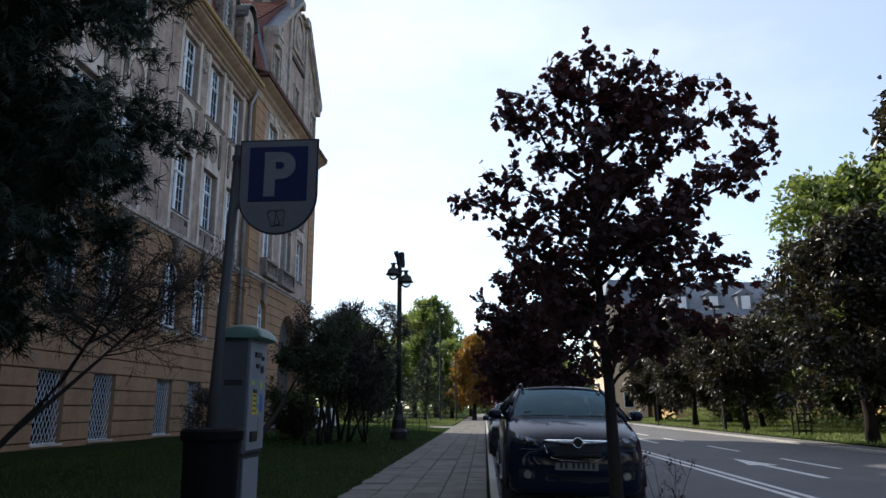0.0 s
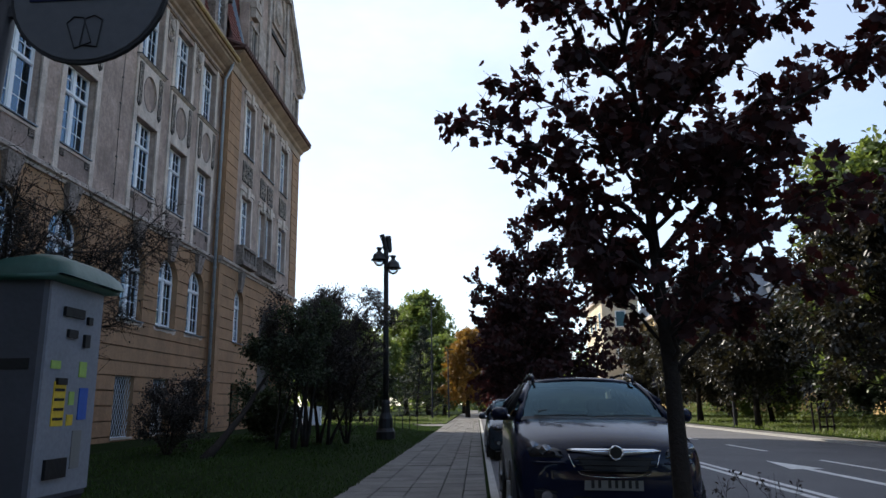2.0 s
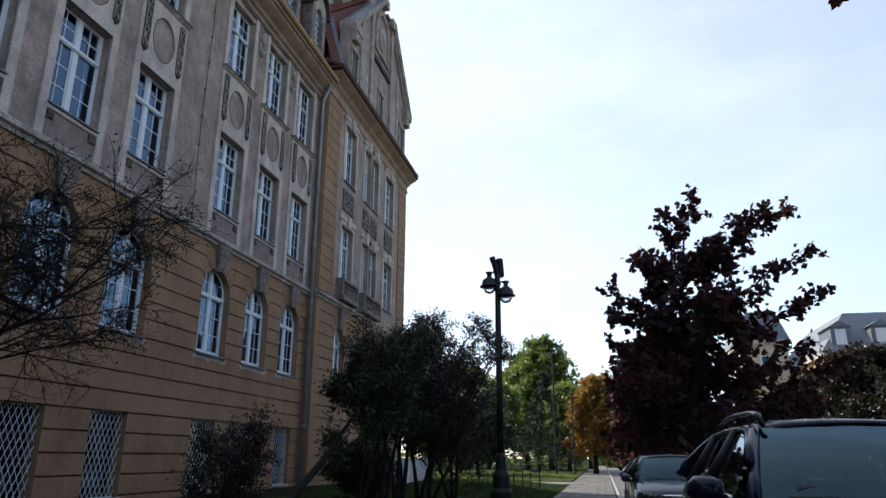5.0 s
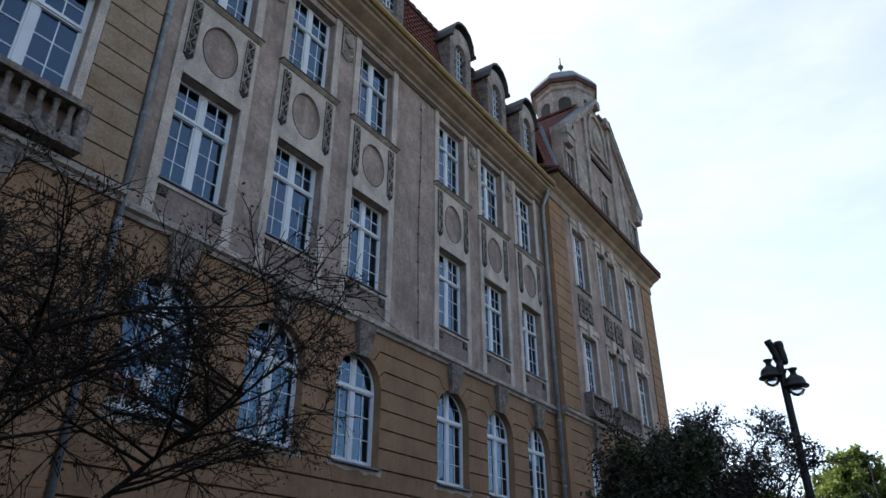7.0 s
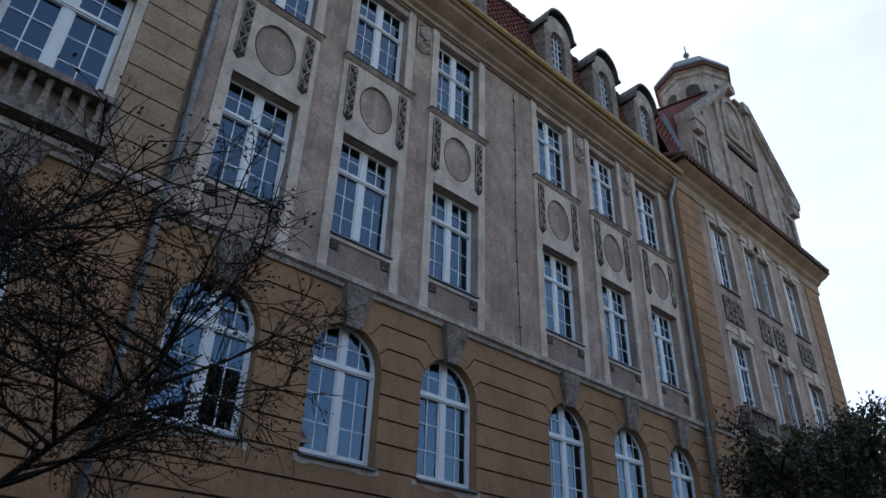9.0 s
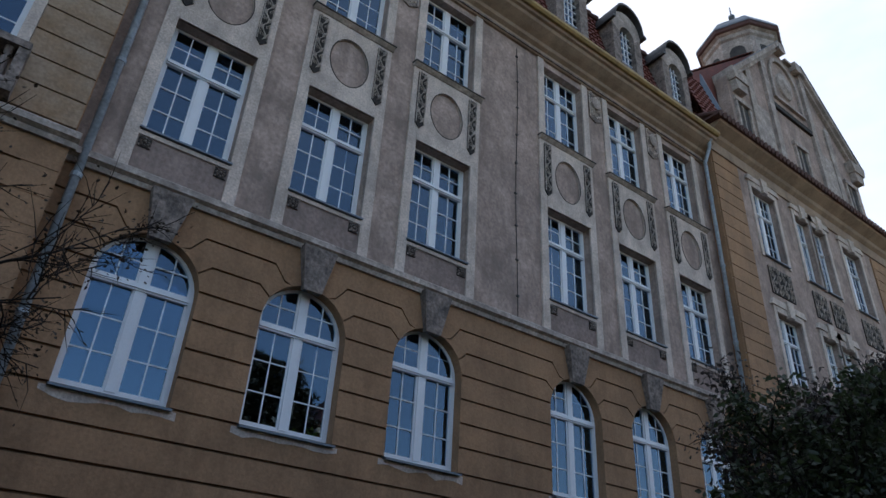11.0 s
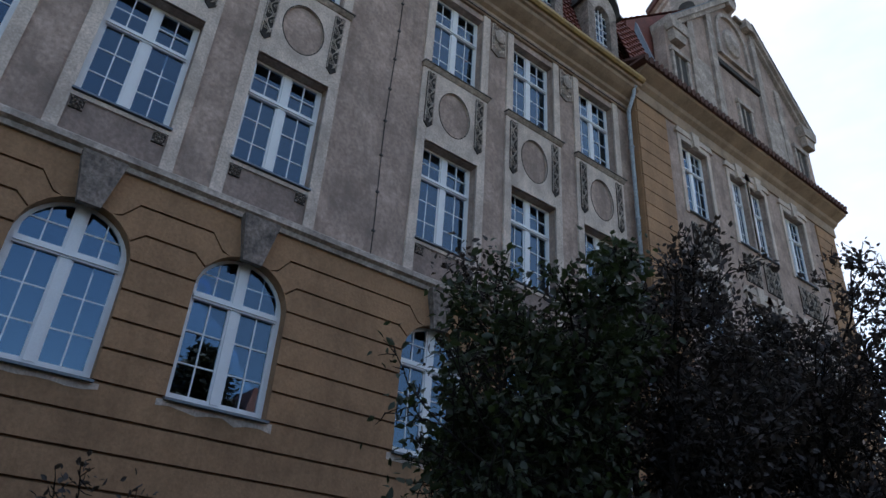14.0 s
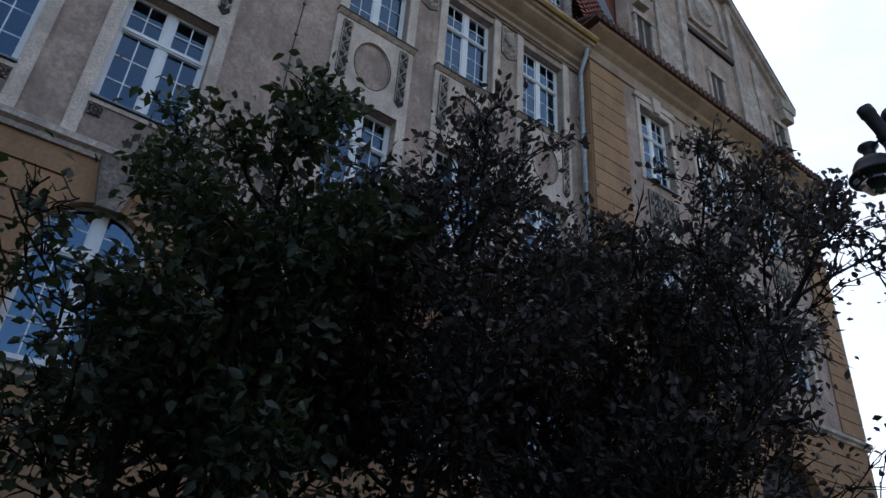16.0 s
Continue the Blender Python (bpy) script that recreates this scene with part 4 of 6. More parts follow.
tur = part("turret", dropped(Mesh().lathe([(1.75, 24.0), (1.75, 27.6), (1.85, 27.7), (1.85, 27.9), (2.0, 28.0)], 8, (TX, TY))), M["string"], school)
part("fascia", dropped(Mesh().lathe([(2.02, 28.0), (2.1, 28.06), (2.12, 28.25)], 8, (TX, TY))), M["old_tile"], tur)
part("turret_roof", dropped(Mesh().lathe([(2.15, 28.25), (2.1, 28.4), (1.7, 28.95), (1.1, 29.45), (0.45, 29.8), (0.12, 30.15)], 8, (TX, TY))), M["lead"], tur)
part("finial", dropped(Mesh().lathe([(0.06, 30.1), (0.05, 30.4), (0.17, 30.55), (0.17, 30.65), (0.04, 30.8), (0.03, 31.3)], 10, (TX, TY))), M["lead"], tur)
for k in range(8):
    a = math.pi / 8 + k * math.pi / 4
    c, s = math.cos(a), math.sin(a)
    m = Mesh()
    pts = [(-0.35, 25.6), (0.35, 25.6)] + [(0.35 * math.cos(math.pi * j / 8), 26.8 + 0.35 * math.sin(math.pi * j / 8)) for j in range(9)]
    m.prism(pts, "x", 1.46, 1.54)
    m.v = [(TX + p[0] * c - p[1] * s, TY + p[0] * s + p[1] * c, p[2] - DOWN) for p in m.v]
    part("louvre", m, M["room"], tur)


def drainpipe(y, x, z_top):
    p = part("drainpipe", Mesh().tube([(x + 0.28, y, z_top), (x + 0.25, y, z_top - 0.25), (x, y, z_top - 0.8), (x, y, 0.3)], 0.065, 10), M["pipe"], school, "weathered zinc drainpipe", smooth=True)
    part("hopper", Mesh().lathe([(0.08, z_top - 0.05), (0.16, z_top + 0.1), (0.17, z_top + 0.3)], 10, (x + 0.28, y)), M["pipe"], p)
    for z in (2.5, 5.0, 7.2, 9.5, 12.0, 14.5):
        part("bracket", Mesh().lathe([(0.08, z), (0.085, z + 0.02), (0.085, z + 0.06), (0.08, z + 0.08)], 10, (x, y)), M["pipe"], p)


drainpipe(13.83, XW + 0.12, 16.6)
drainpipe(30.82, XW + 0.2, 16.7)
part("cable", Mesh().tube([(XW + 0.02, 22.6 + 0.03 * math.sin(z), z) for z in [7.8 + 0.5 * k for k in range(17)]], 0.01, 4), M["iron"], school)
for k in range(9):
    z = 8.3 + k * 0.9
    part("cable_clip", Mesh().box(XW, XW + 0.035, 22.6 + 0.03 * math.sin(z) - 0.035, 22.6 + 0.03 * math.sin(z) + 0.035, z - 0.02, z + 0.02), M["hood"], school)
# entrance steps
entry = thing("entrance_steps", (XP + 1, 38.4, 0.3), "pale stone entrance steps with cheek walls", "steps")
for k in range(5):
    part("step", Mesh().box(XP, XP + 2.2 - k * 0.34, 36.4, 40.4, 0.1, 0.45 + k * 0.17), M["stone"], entry)
for y in (36.1, 40.4):
    part("cheek_wall", Mesh().box(XP, XP + 2.4, y, y + 0.3, 0.1, 1.4), M["white"], entry)
# dark sheet stands for the unlit depth of the entrance arch
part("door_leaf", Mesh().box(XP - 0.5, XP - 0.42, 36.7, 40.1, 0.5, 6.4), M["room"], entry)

# ---- plants ----
def star_leaf():
    """A five-lobed leaf, folded a little along its middle."""
    ring = []
    for k, (r, a) in enumerate([(0.3, -62), (0.46, -35), (0.36, -14), (0.6, 8), (0.52, 22), (0.4, 42), (0.56, 62), (0.52, 74), (0.7, 90), (0.52, 106), (0.56, 118), (0.4, 138), (0.52, 158), (0.6, 172), (0.36, 194), (0.46, 215), (0.3, 242)]):
        a = radians(a)
        ring.append((r * math.cos(a), r * math.sin(a), 0.12 * abs(math.cos(a)) * r))
    v = [(0, -0.1, 0)] + ring
    n = len(ring)
    return np.array(v), [(0, i + 1, (i + 1) % n + 1) for i in range(n)]


def oval_leaf():
    v = [(0, -0.5, 0), (0.3, -0.12, 0.09), (0.2, 0.25, 0.06), (0, 0.55, -0.05), (-0.2, 0.25, 0.06), (-0.3, -0.12, 0.09)]
    return np.array(v), [(0, 1, 2, 3), (0, 3, 4, 5)]


def spray_leaf():
    """A short needle spray: five slim blades."""
    v, f = [], []
    for k, a in enumerate((-58, -28, 0, 28, 58)):
        a = radians(a)
        c, s = math.sin(a), math.cos(a)
        n = len(v)
        v += [(-0.035 * s, 0.035 * c, 0), (0.035 * s, -0.035 * c, 0), (0.55 * c, 0.55 * s, 0.06 * (k % 2))]
        f.append((n, n + 1, n + 2))
    return np.array(v), f


SHAPES = {"star": star_leaf(), "oval": oval_leaf(), "spray": spray_leaf()}


def scatter(name, points, size, shape, rng, droop=0.3, vary=0.35, along=None):
    """One mesh of many leaves at the points; each faces its own way. along: directions for the tips."""
    tv, tf = SHAPES[shape]
    pts = np.array(points)
    n = len(pts)
    tip = rng.normal(size=(n, 3)) if along is None else np.array(along) + 0.5 * rng.normal(size=(n, 3))
    tip[:, 2] -= droop
    tip /= np.linalg.norm(tip, axis=1)[:, None]
    nrm = rng.normal(size=(n, 3)) * 0.8 + np.array((0, 0, 0.7))
    nrm -= (nrm * tip).sum(1)[:, None] * tip
    nrm /= np.linalg.norm(nrm, axis=1)[:, None]
    side = np.cross(tip, nrm)
    s = size * (1 + vary * rng.uniform(-1, 1, n))
    v = pts[:, None, :] + s[:, None, None] * (tv[None, :, 0:1] * side[:, None, :] + tv[None, :, 1:2] * tip[:, None, :] + tv[None, :, 2:3] * nrm[:, None, :])
    k = len(tv)
    v = v.reshape(-1, 3)
    me = bpy.data.meshes.new(name)
    loops = [i for f in tf for i in f]
    starts = np.cumsum([0] + [len(f) for f in tf])[:-1]
    me.vertices.add(n * k)
    me.loops.add(n * len(loops))
    me.polygons.add(n * len(tf))
    me.vertices.foreach_set("co", v.astype(np.float32).ravel())
    me.loops.foreach_set("vertex_index", (np.array(loops)[None, :] + k * np.arange(n)[:, None]).astype(np.int32).ravel())
    me.polygons.foreach_set("loop_start", (starts[None, :] + len(loops) * np.arange(n)[:, None]).astype(np.int32).ravel())
    me.update()
    me.validate()
    return me


def limb(start, direction, length, rng, bend, lift, n=6):
    p, d, out = Vector(start), Vector(direction).normalized(), [Vector(start)]
    for _ in range(n - 1):
        d = (d + Vector(rng.normal(0, bend, 3)) + Vector((0, 0, lift))).normalized()
        p = p + d * (length / (n - 1))
        out.append(p.copy())
    return out


def plant(name, base, label, category, seed, height, trunk_r, mains, subs, twigs, leaves, leaf_size, shape, leaf_mat, reach, first=0.3,
          rise=0.5, lift=0.05, sag=0.3, lean=(0, 0), cloud=0.12, group="", bare=0.0, stems=1, thin=0.012, crown_name="crown", leaf_from=0.35, stout=0.6, splay=0.25, wood_mat="bark", twig=(0.25, 0.55)):
    """A tree or shrub: trunk, limbs, branches and twigs, with leaves on the outer wood. reach(h, azimuth): limb length at a height share."""
    rng = np.random.default_rng(seed)
    root = thing(name, base, label, category, group)
    wood, spots, dirs = Mesh(), [], []
    b = Vector((0, 0, 0))
    tops = []
    for s in range(stems):
        a = 2 * math.pi * s / max(stems, 1) + rng.uniform(0, 1)
        d = Vector((lean[0], lean[1], 1)) + (Vector((math.cos(a), math.sin(a), 0)) * splay if stems > 1 else Vector())
        tr = limb(b + Vector((0, 0, -0.08)), d, height * d.length * 0.97, rng, 0.04 if stems == 1 else 0.1, 0.0, 9)
        wood.tube(tr, [trunk_r * (1.25 if i == 0 else 1) * (1 - 0.88 * i / 8) for i in range(9)], 9)
        tops.append(tr)
    for i in range(mains):
        tr = tops[i % stems]
        h = first + (0.97 - first) * ((i // stems) + rng.uniform(0.1, 0.9)) / (mains / stems)
        f = min(h, 0.985) * 8
        p = tr[int(f)].lerp(tr[min(int(f) + 1, 8)], f - int(f))
        az = i * 2.39996 + rng.uniform(-0.4, 0.4)
        ln = reach(h, az) * rng.uniform(0.8, 1.15)
        d = Vector((math.cos(az), math.sin(az), rise + rng.uniform(-0.2, 0.25)))
        main = limb(p, d, ln, rng, 0.1, lift, 7)
        r0 = min(trunk_r * 0.5, 0.02 + ln * 0.014) * stout
        wood.tube(main, [max(r0 * (1 - 0.85 * k / 6), thin * 0.5) for k in range(7)], 6, cap=False)
        for j in range(subs):
            u = 0.25 + 0.72 * (j + rng.uniform(0, 1)) / subs
            f = u * 6
            q = main[int(f)].lerp(main[min(int(f) + 1, 6)], f - int(f))
            md = (main[min(int(f) + 1, 6)] - main[int(f)]).normalized()
            sd = (md * 0.9 + Vector(rng.normal(0, 0.65, 3))).normalized()
            sl = ln * (0.5 - 0.22 * u) * rng.uniform(0.7, 1.3)
            sub = limb(q, sd, sl, rng, 0.16, lift * 0.5, 5)
            wood.tube(sub, [max(r0 * 0.42 * (1 - 0.8 * k / 4), thin * 0.4) for k in range(5)], 4, cap=False)
            for k in range(twigs):
                g = rng.uniform(leaf_from, 1) * 4
                w = sub[int(g)].lerp(sub[min(int(g) + 1, 4)], g - int(g)) if g < 4 else sub[4]
                td = (sd + Vector(rng.normal(0, 0.8, 3))).normalized()
                tw = limb(w, td, sl * rng.uniform(*twig), rng, 0.2, 0, 3)
                if thin:
                    wood.tube(tw, [thin * 0.5, thin * 0.35, thin * 0.15], 3, cap=False)
                if rng.uniform() < bare:
                    continue
                for _ in range(leaves):
                    g = rng.uniform(0.1, 1)
                    at = tw[0].lerp(tw[-1], g) + Vector(rng.normal(0, cloud, 3))
                    spots.append(tuple(at))
                    dirs.append(tuple(td))
    part("trunk", wood, M[wood_mat], root, at=base, smooth=True)
    if spots:
        me = scatter(crown_name, spots, leaf_size, shape, rng, sag, along=dirs)
        me.materials.append(M[leaf_mat])
        part(crown_name, me, None, root, at=base)
    return root


def egg(wide, low=0.5, top=0.25):
    """Limb length by height share: widest in the lower middle."""
    return lambda h, a: wide * (low + (1 - low) * math.sin(math.pi * min(max((h - 0.15) / 0.85, 0), 1)) ** 0.7) * (1 - (1 - top) * max(h - 0.6, 0) / 0.4)


# dark red maples along the kerb
def kerb_maple(base, seed, height, trunk_r, tips, fill, leaf_size, spread=1.0):
    """A young maple: each limb curves out to a tip (across, along, height) and carries flat sprays of lobed leaves."""
    rng = np.random.default_rng(seed)
    root = thing("maple_tree", base, "slender dark purple maple with lobed leaves growing at the kerb", "tree", "kerb maples")
    wood, spots, dirs = Mesh(), [], []
    trunk = limb((0, 0, -0.08), (0, 0, 1), height, rng, 0.025, 0.02, 10)
    wood.tube(trunk, [trunk_r * (1.35 if i == 0 else 1) * (1 - 0.85 * i / 9) for i in range(10)], 10)
    ends = [Vector(t) for t in tips]
    for k in range(fill):
        a, h = k * 2.39996, 0.4 + 0.58 * (k + 0.5) / fill
        r = spread * (1.25 - 0.75 * max(h - 0.55, 0) / 0.45) * rng.uniform(0.5, 1.0)
        ends.append(Vector((r * math.cos(a), r * math.sin(a), h * height + rng.uniform(-0.1, 0.35))))
    for e in ends:
        out = math.hypot(e.x, e.y)
        f = min(max((e.z - 0.7 * out) / height, 0.3), 0.93) * 9
        p = trunk[int(f)].lerp(trunk[min(int(f) + 1, 9)], f - int(f))
        bow = p + Vector(((e.x - p.x) * 0.5, (e.y - p.y) * 0.5, (e.z - p.z) * 0.72))
        path = []
        for k in range(8):
            u = k / 7
            q = p * (1 - u) ** 2 + bow * 2 * u * (1 - u) + e * u * u
            path.append(q + Vector(rng.normal(0, 0.025, 3)) * (1 if k else 0))
        r0 = min(trunk_r * 0.42, 0.012 + 0.009 * (e - p).length)
        wood.tube(path, [r0 * (1 - 0.82 * k / 7) for k in range(8)], 6, cap=False)
        count = 5 + int(4.5 * (e - p).length)
        for j in range(count):
            u = min(0.3 + 0.72 * (j + rng.uniform(0, 1)) / count, 1.0)
            k = min(int(u * 7), 6)
            q = path[k].lerp(path[k + 1], u * 7 - k)
            t = (path[k + 1] - path[k]).normalized()
            d = (t * 0.75 + Vector(rng.normal(0, 1, 3)) * 0.6 + Vector((0, 0, 0.12))).normalized()
            ln = rng.uniform(0.22, 0.46) * (1.15 - 0.45 * u)
            sub = limb(q, d, ln, rng, 0.15, 0.0, 4)
            wood.tube(sub, [0.005, 0.004, 0.003, 0.002], 4, cap=False)
            sprays = [(sub, d, 7)]
            for _ in range(3):
                o = sub[1].lerp(sub[3], rng.uniform(0, 1))
                td = (d * 0.6 + Vector(rng.normal(0, 0.8, 3))).normalized()
                tw = limb(o, td, rng.uniform(0.1, 0.24), rng, 0.15, -0.02, 3)
                wood.tube(tw, [0.003, 0.0025, 0.0015], 3, cap=False)
                sprays.append((tw, td, 5))
            for way, wd, n in sprays:
                for _ in range(n):
                    at = way[0].lerp(way[-1], rng.uniform(0.15, 1.05)) + Vector(rng.normal(0, 0.032, 3)) + Vector((0, 0, -0.03))
                    spots.append(tuple(at))
                    dirs.append(tuple(wd))
    part("trunk", wood, M["bark"], root, at=base, smooth=True)
    me = scatter("crown", spots, leaf_size, "star", rng, 0.75, along=dirs)
    me.materials.append(M["maple"])
    part("crown", me, None, root, at=base)
    return root


kerb_maple((1.39, 7.66, ROAD_Z), 11, 4.8, 0.08, [(-1.52, 0.6, 3.85), (-1.2, 0.3, 4.05), (-1.12, -0.6, 4.65), (-0.7, 0.3, 4.95), (0.05, 0.2, 5.55), (-0.4, 0.1, 5.3), (0.4, -0.3, 5.1), (1.08, -0.5, 4.85), (0.8, 0.4, 4.9),
                                                (1.3, -0.8, 4.4), (1.5, -1.1, 3.8), (1.7, 0.3, 4.1), (1.3, 0.6, 3.1), (-0.75, 0.6, 3.0), (0.2, 1.4, 4.2), (-0.2, -1.1, 4.0), (1.0, -0.7, 2.75), (-0.4, 0.9, 2.6), (0.7, 0.9, 2.5),
                                                (0.6, -0.9, 4.2), (1.0, 0.8, 3.9), (0.5, -0.5, 4.7), (0.9, -0.3, 3.4)], 22, 0.08, 0.85)
kerb_maple((1.2, 18.2, ROAD_Z), 23, 4.7, 0.09, [(-1.2, -0.2, 4.0), (-1.15, 0.3, 3.2), (-0.75, 0.1, 4.7), (0.2, 0.1, 5.75), (-0.25, -0.2, 5.3), (0.55, 0.3, 4.9), (1.75, 0.1, 5.5), (1.3, -0.2, 5.2),
                                                (1.95, 0.2, 4.7), (2.0, -0.2, 3.9), (1.7, 0.3, 3.2), (0.1, -1.4, 3.6), (0.2, 1.4, 3.5), (-1.3, 0.0, 2.5), (1.6, 0.2, 2.4),
                                                (-1.0, 0.3, 1.95), (1.2, 0.3, 1.9), (0.3, -1.3, 2.1), (0.2, 1.3, 2.0), (2.1, 0.0, 2.9), (1.9, 0.4, 2.2)], 40, 0.092, 1.25)
for y, s in ((30.0, 29), (42.0, 31), (54.0, 33)):
    plant("maple_tree", (1.7, y, ROAD_Z), "slender dark purple maple with lobed leaves growing at the kerb", "tree", s, 5.2 if y < 40 else 4.8, 0.1, 38, 7, 5, 4, 0.2, "star", "maple",
          egg(1.8 if y < 40 else 1.35, 0.8, 0.4), first=0.2, rise=0.6, lift=0.03, cloud=0.12, group="kerb maples", sag=0.7, leaf_from=0.05)

# lilacs before the school
plant("lilac_tree", (-5.9, 17.4, 0.36), "leaning old lilac tree with a bare trunk and dark leaves", "tree", 41, 2.5, 0.1, 26, 7, 6, 5, 0.085, "oval", "lilac",
      lambda h, a: 0.7, first=0.86, rise=0.3, lift=0.04, lean=(0.36, 1.75), cloud=0.08, stems=1, sag=0.5)
plant("lilac_tree", (-4.75, 21.6, 0.34), "bushy lilac with dark leaves and withered flower heads", "tree", 43, 3.9, 0.06, 58, 8, 6, 6, 0.058, "oval", "dull",
      lambda h, a: 1.1 - 0.6 * max(h - 0.6, 0), first=0.45, rise=0.7, lift=0.05, cloud=0.09, stems=4, sag=0.5, splay=0.2)
plant("lilac_tree", (-4.05, 24.1, 0.3), "thin lilac with sparse leaves and bare twigs", "tree", 47, 3.6, 0.045, 50, 8, 6, 4, 0.05, "oval", "dull",
      lambda h, a: 1.0, first=0.1, rise=0.8, lift=0.05, cloud=0.09, stems=3, sag=0.5, bare=0.45, splay=0.22)
plant("lilac_tree", (-4.75, 20.45, 0.34), "bushy lilac with large dark green leaves", "tree", 48, 3.7, 0.05, 46, 8, 6, 4, 0.064, "oval", "lilac",
      lambda h, a: 0.8 - 0.3 * h, first=0.42, rise=0.75, lift=0.04, cloud=0.07, stems=3, sag=0.5, splay=0.1)
plant("lilac_tree", (-5.15, 20.35, 0.34), "low lilac sucker with dark leaves", "tree", 50, 2.7, 0.03, 24, 7, 6, 2, 0.065, "oval", "lilac",
      lambda h, a: 0.68, first=0.6, rise=0.7, lift=0.04, cloud=0.07, stems=3, sag=0.5, splay=0.12)
plant("lilac_tree", (-4.4, 23.0, 0.34), "lilac with brownish withered flower heads", "tree", 49, 4.35, 0.05, 56, 8, 6, 6, 0.056, "oval", "dull",
      lambda h, a: 0.95, first=0.25, rise=1.0, lift=0.05, cloud=0.06, stems=3, sag=-0.4, bare=0.15, splay=0.25)
plant("lilac_tree", (-4.75, 23.4, 0.34), "lilac with dull brownish leaves and upright twigs", "tree", 52, 4.0, 0.05, 56, 8, 6, 6, 0.056, "oval", "dull",
      lambda h, a: 0.9, first=0.25, rise=0.9, lift=0.05, cloud=0.07, stems=3, sag=0.1, bare=0.1, splay=0.22)
# nearly bare shrub
plant("bare_shrub", (-7.8, 10.2, 0.42), "nearly leafless spreading shrub with dark tangled twigs", "shrub", 53, 3.3, 0.06, 60, 10, 10, 4, 0.03, "oval", "twig",
      lambda h, a: 1.7 + 0.3 * math.sin(2 * a), first=0.64, rise=0.36, lift=0.05, lean=(0.54, 0.68), cloud=0.05, stems=3, bare=0.25, thin=0.009, stout=0.6, leaf_from=0.2, splay=0.2)
# dark bushes on the lawn
plant("bush", (-7.1, 18.4, 0.38), "dense dark green bush with upright shoots on the lawn", "bush", 59, 1.35, 0.025, 40, 6, 5, 7, 0.05, "oval", "dull",
      lambda h, a: 0.75, first=0.05, rise=0.9, cloud=0.06, stems=5, sag=0.0, splay=0.35)
plant("bush", (-6.6, 24.6, 0.36), "dense dark rounded bush beside the lilac", "bush", 61, 1.2, 0.03, 34, 6, 5, 9, 0.09, "oval", "lilac",
      lambda h, a: 0.9, first=0.05, rise=0.6, cloud=0.1, stems=5, sag=0.0, splay=0.6)
# conifer beside the path at the start
plant("conifer", (-4.1, 4.6, 0.3), "dark conifer with drooping needle branches", "tree", 67, 7.5, 0.14, 90, 10, 8, 9, 0.19, "spray", "needle",
      lambda h, a: 1.5 * (1.15 - h * 0.5) * (0.85 + 0.25 * math.sin(7 * h * 6)) * min(0.62 + (h - 0.3) * 1.9, 1.0), first=0.28, rise=-0.05, lift=-0.01, cloud=0.06, sag=0.3, leaf_from=0.0, thin=0.008, stout=0.5)

# park and street trees further off
def far_tree(x, y, h, r, seed, leaf="green", label="tall green deciduous tree in the park", size=0.3, first=0.12, n=44, lv=8):
    plant("park_tree", (x, y, 0.1), label, "tree", seed, h, 0.02 * h + 0.05, n, 7, 5, lv, size, "oval" if leaf != "maple" else "star", leaf, egg(r, 0.75, 0.35), first=first, rise=0.55, cloud=size * 0.7, thin=0.02, group="park trees", stout=0.5)


far_tree(-5.8, 88, 15.5, 4.0, 101, size=0.36, n=54)
far_tree(-12.5, 84, 9.0, 3.6, 102, size=0.36)
far_tree(-1.8, 98, 10.0, 3.2, 103, size=0.36)
far_tree(-1.0, 72, 8.6, 2.5, 104, "gold", "slim tree with yellow autumn leaves by the road", size=0.32, first=0.14)
far_tree(-18, 95, 12, 5, 105, size=0.45)
far_tree(-3.6, 79, 8.5, 2.8, 110, size=0.32, first=0.08)
far_tree(-9.0, 92, 13.5, 4.2, 111, size=0.38, n=54)
far_tree(2.6, 58, 7.5, 2.6, 106, "maple", "dark purple street maple further down the road", size=0.24)
far_tree(-9.5, 60, 5.5, 3.2, 107, "lilac", "dark leafy bush tree beyond the entrance", size=0.25, first=0.08)
far_tree(-13, 66, 6.5, 3.5, 108, "lilac", "dark leafy bush tree beyond the entrance", size=0.28, first=0.08)
plant("spruce", (-6.0, 72, 0.1), "dark bluish spruce with layered branches in the park", "tree", 109, 9.5, 0.14, 60, 6, 5, 5, 0.3, "spray", "needle", lambda h, a: 2.9 * (1.05 - h), first=0.06, rise=0.0, lift=0.0, cloud=0.1)
# across the road
far_tree(15.9, 28.5, 11.4, 3.7, 121, "green", "tall round green tree across the road", size=0.26, first=0.2, n=54, lv=7)
far_tree(12.9, 24.6, 7.6, 2.9, 122, "copper", "large copper beech with a thick trunk on the verge", size=0.17, first=0.2, n=62, lv=12)
far_tree(16.5, 24.0, 8.0, 3.0, 132, "copper", "large copper beech behind the verge", size=0.2, first=0.16, n=50, lv=8)
far_tree(12.9, 36.0, 5.4, 2.5, 123, "copper", "dark copper beech on the verge across the road", size=0.17, first=0.2, n=56, lv=12)
far_tree(13.2, 45.5, 6.6, 3.0, 124, "copper", "dark copper beech on the verge across the road", size=0.2, first=0.16, n=54, lv=11)
far_tree(16.0, 42.0, 5.0, 2.2, 125, "green", "small green tree behind the verge", size=0.2, first=0.12)
far_tree(17.5, 52.0, 7.0, 3.2, 133, "copper", "dark copper tree behind the verge", size=0.26, first=0.08)
far_tree(21.0, 47.0, 7.5, 3.4, 134, "lilac", "dark green tree behind the verge", size=0.28, first=0.08)
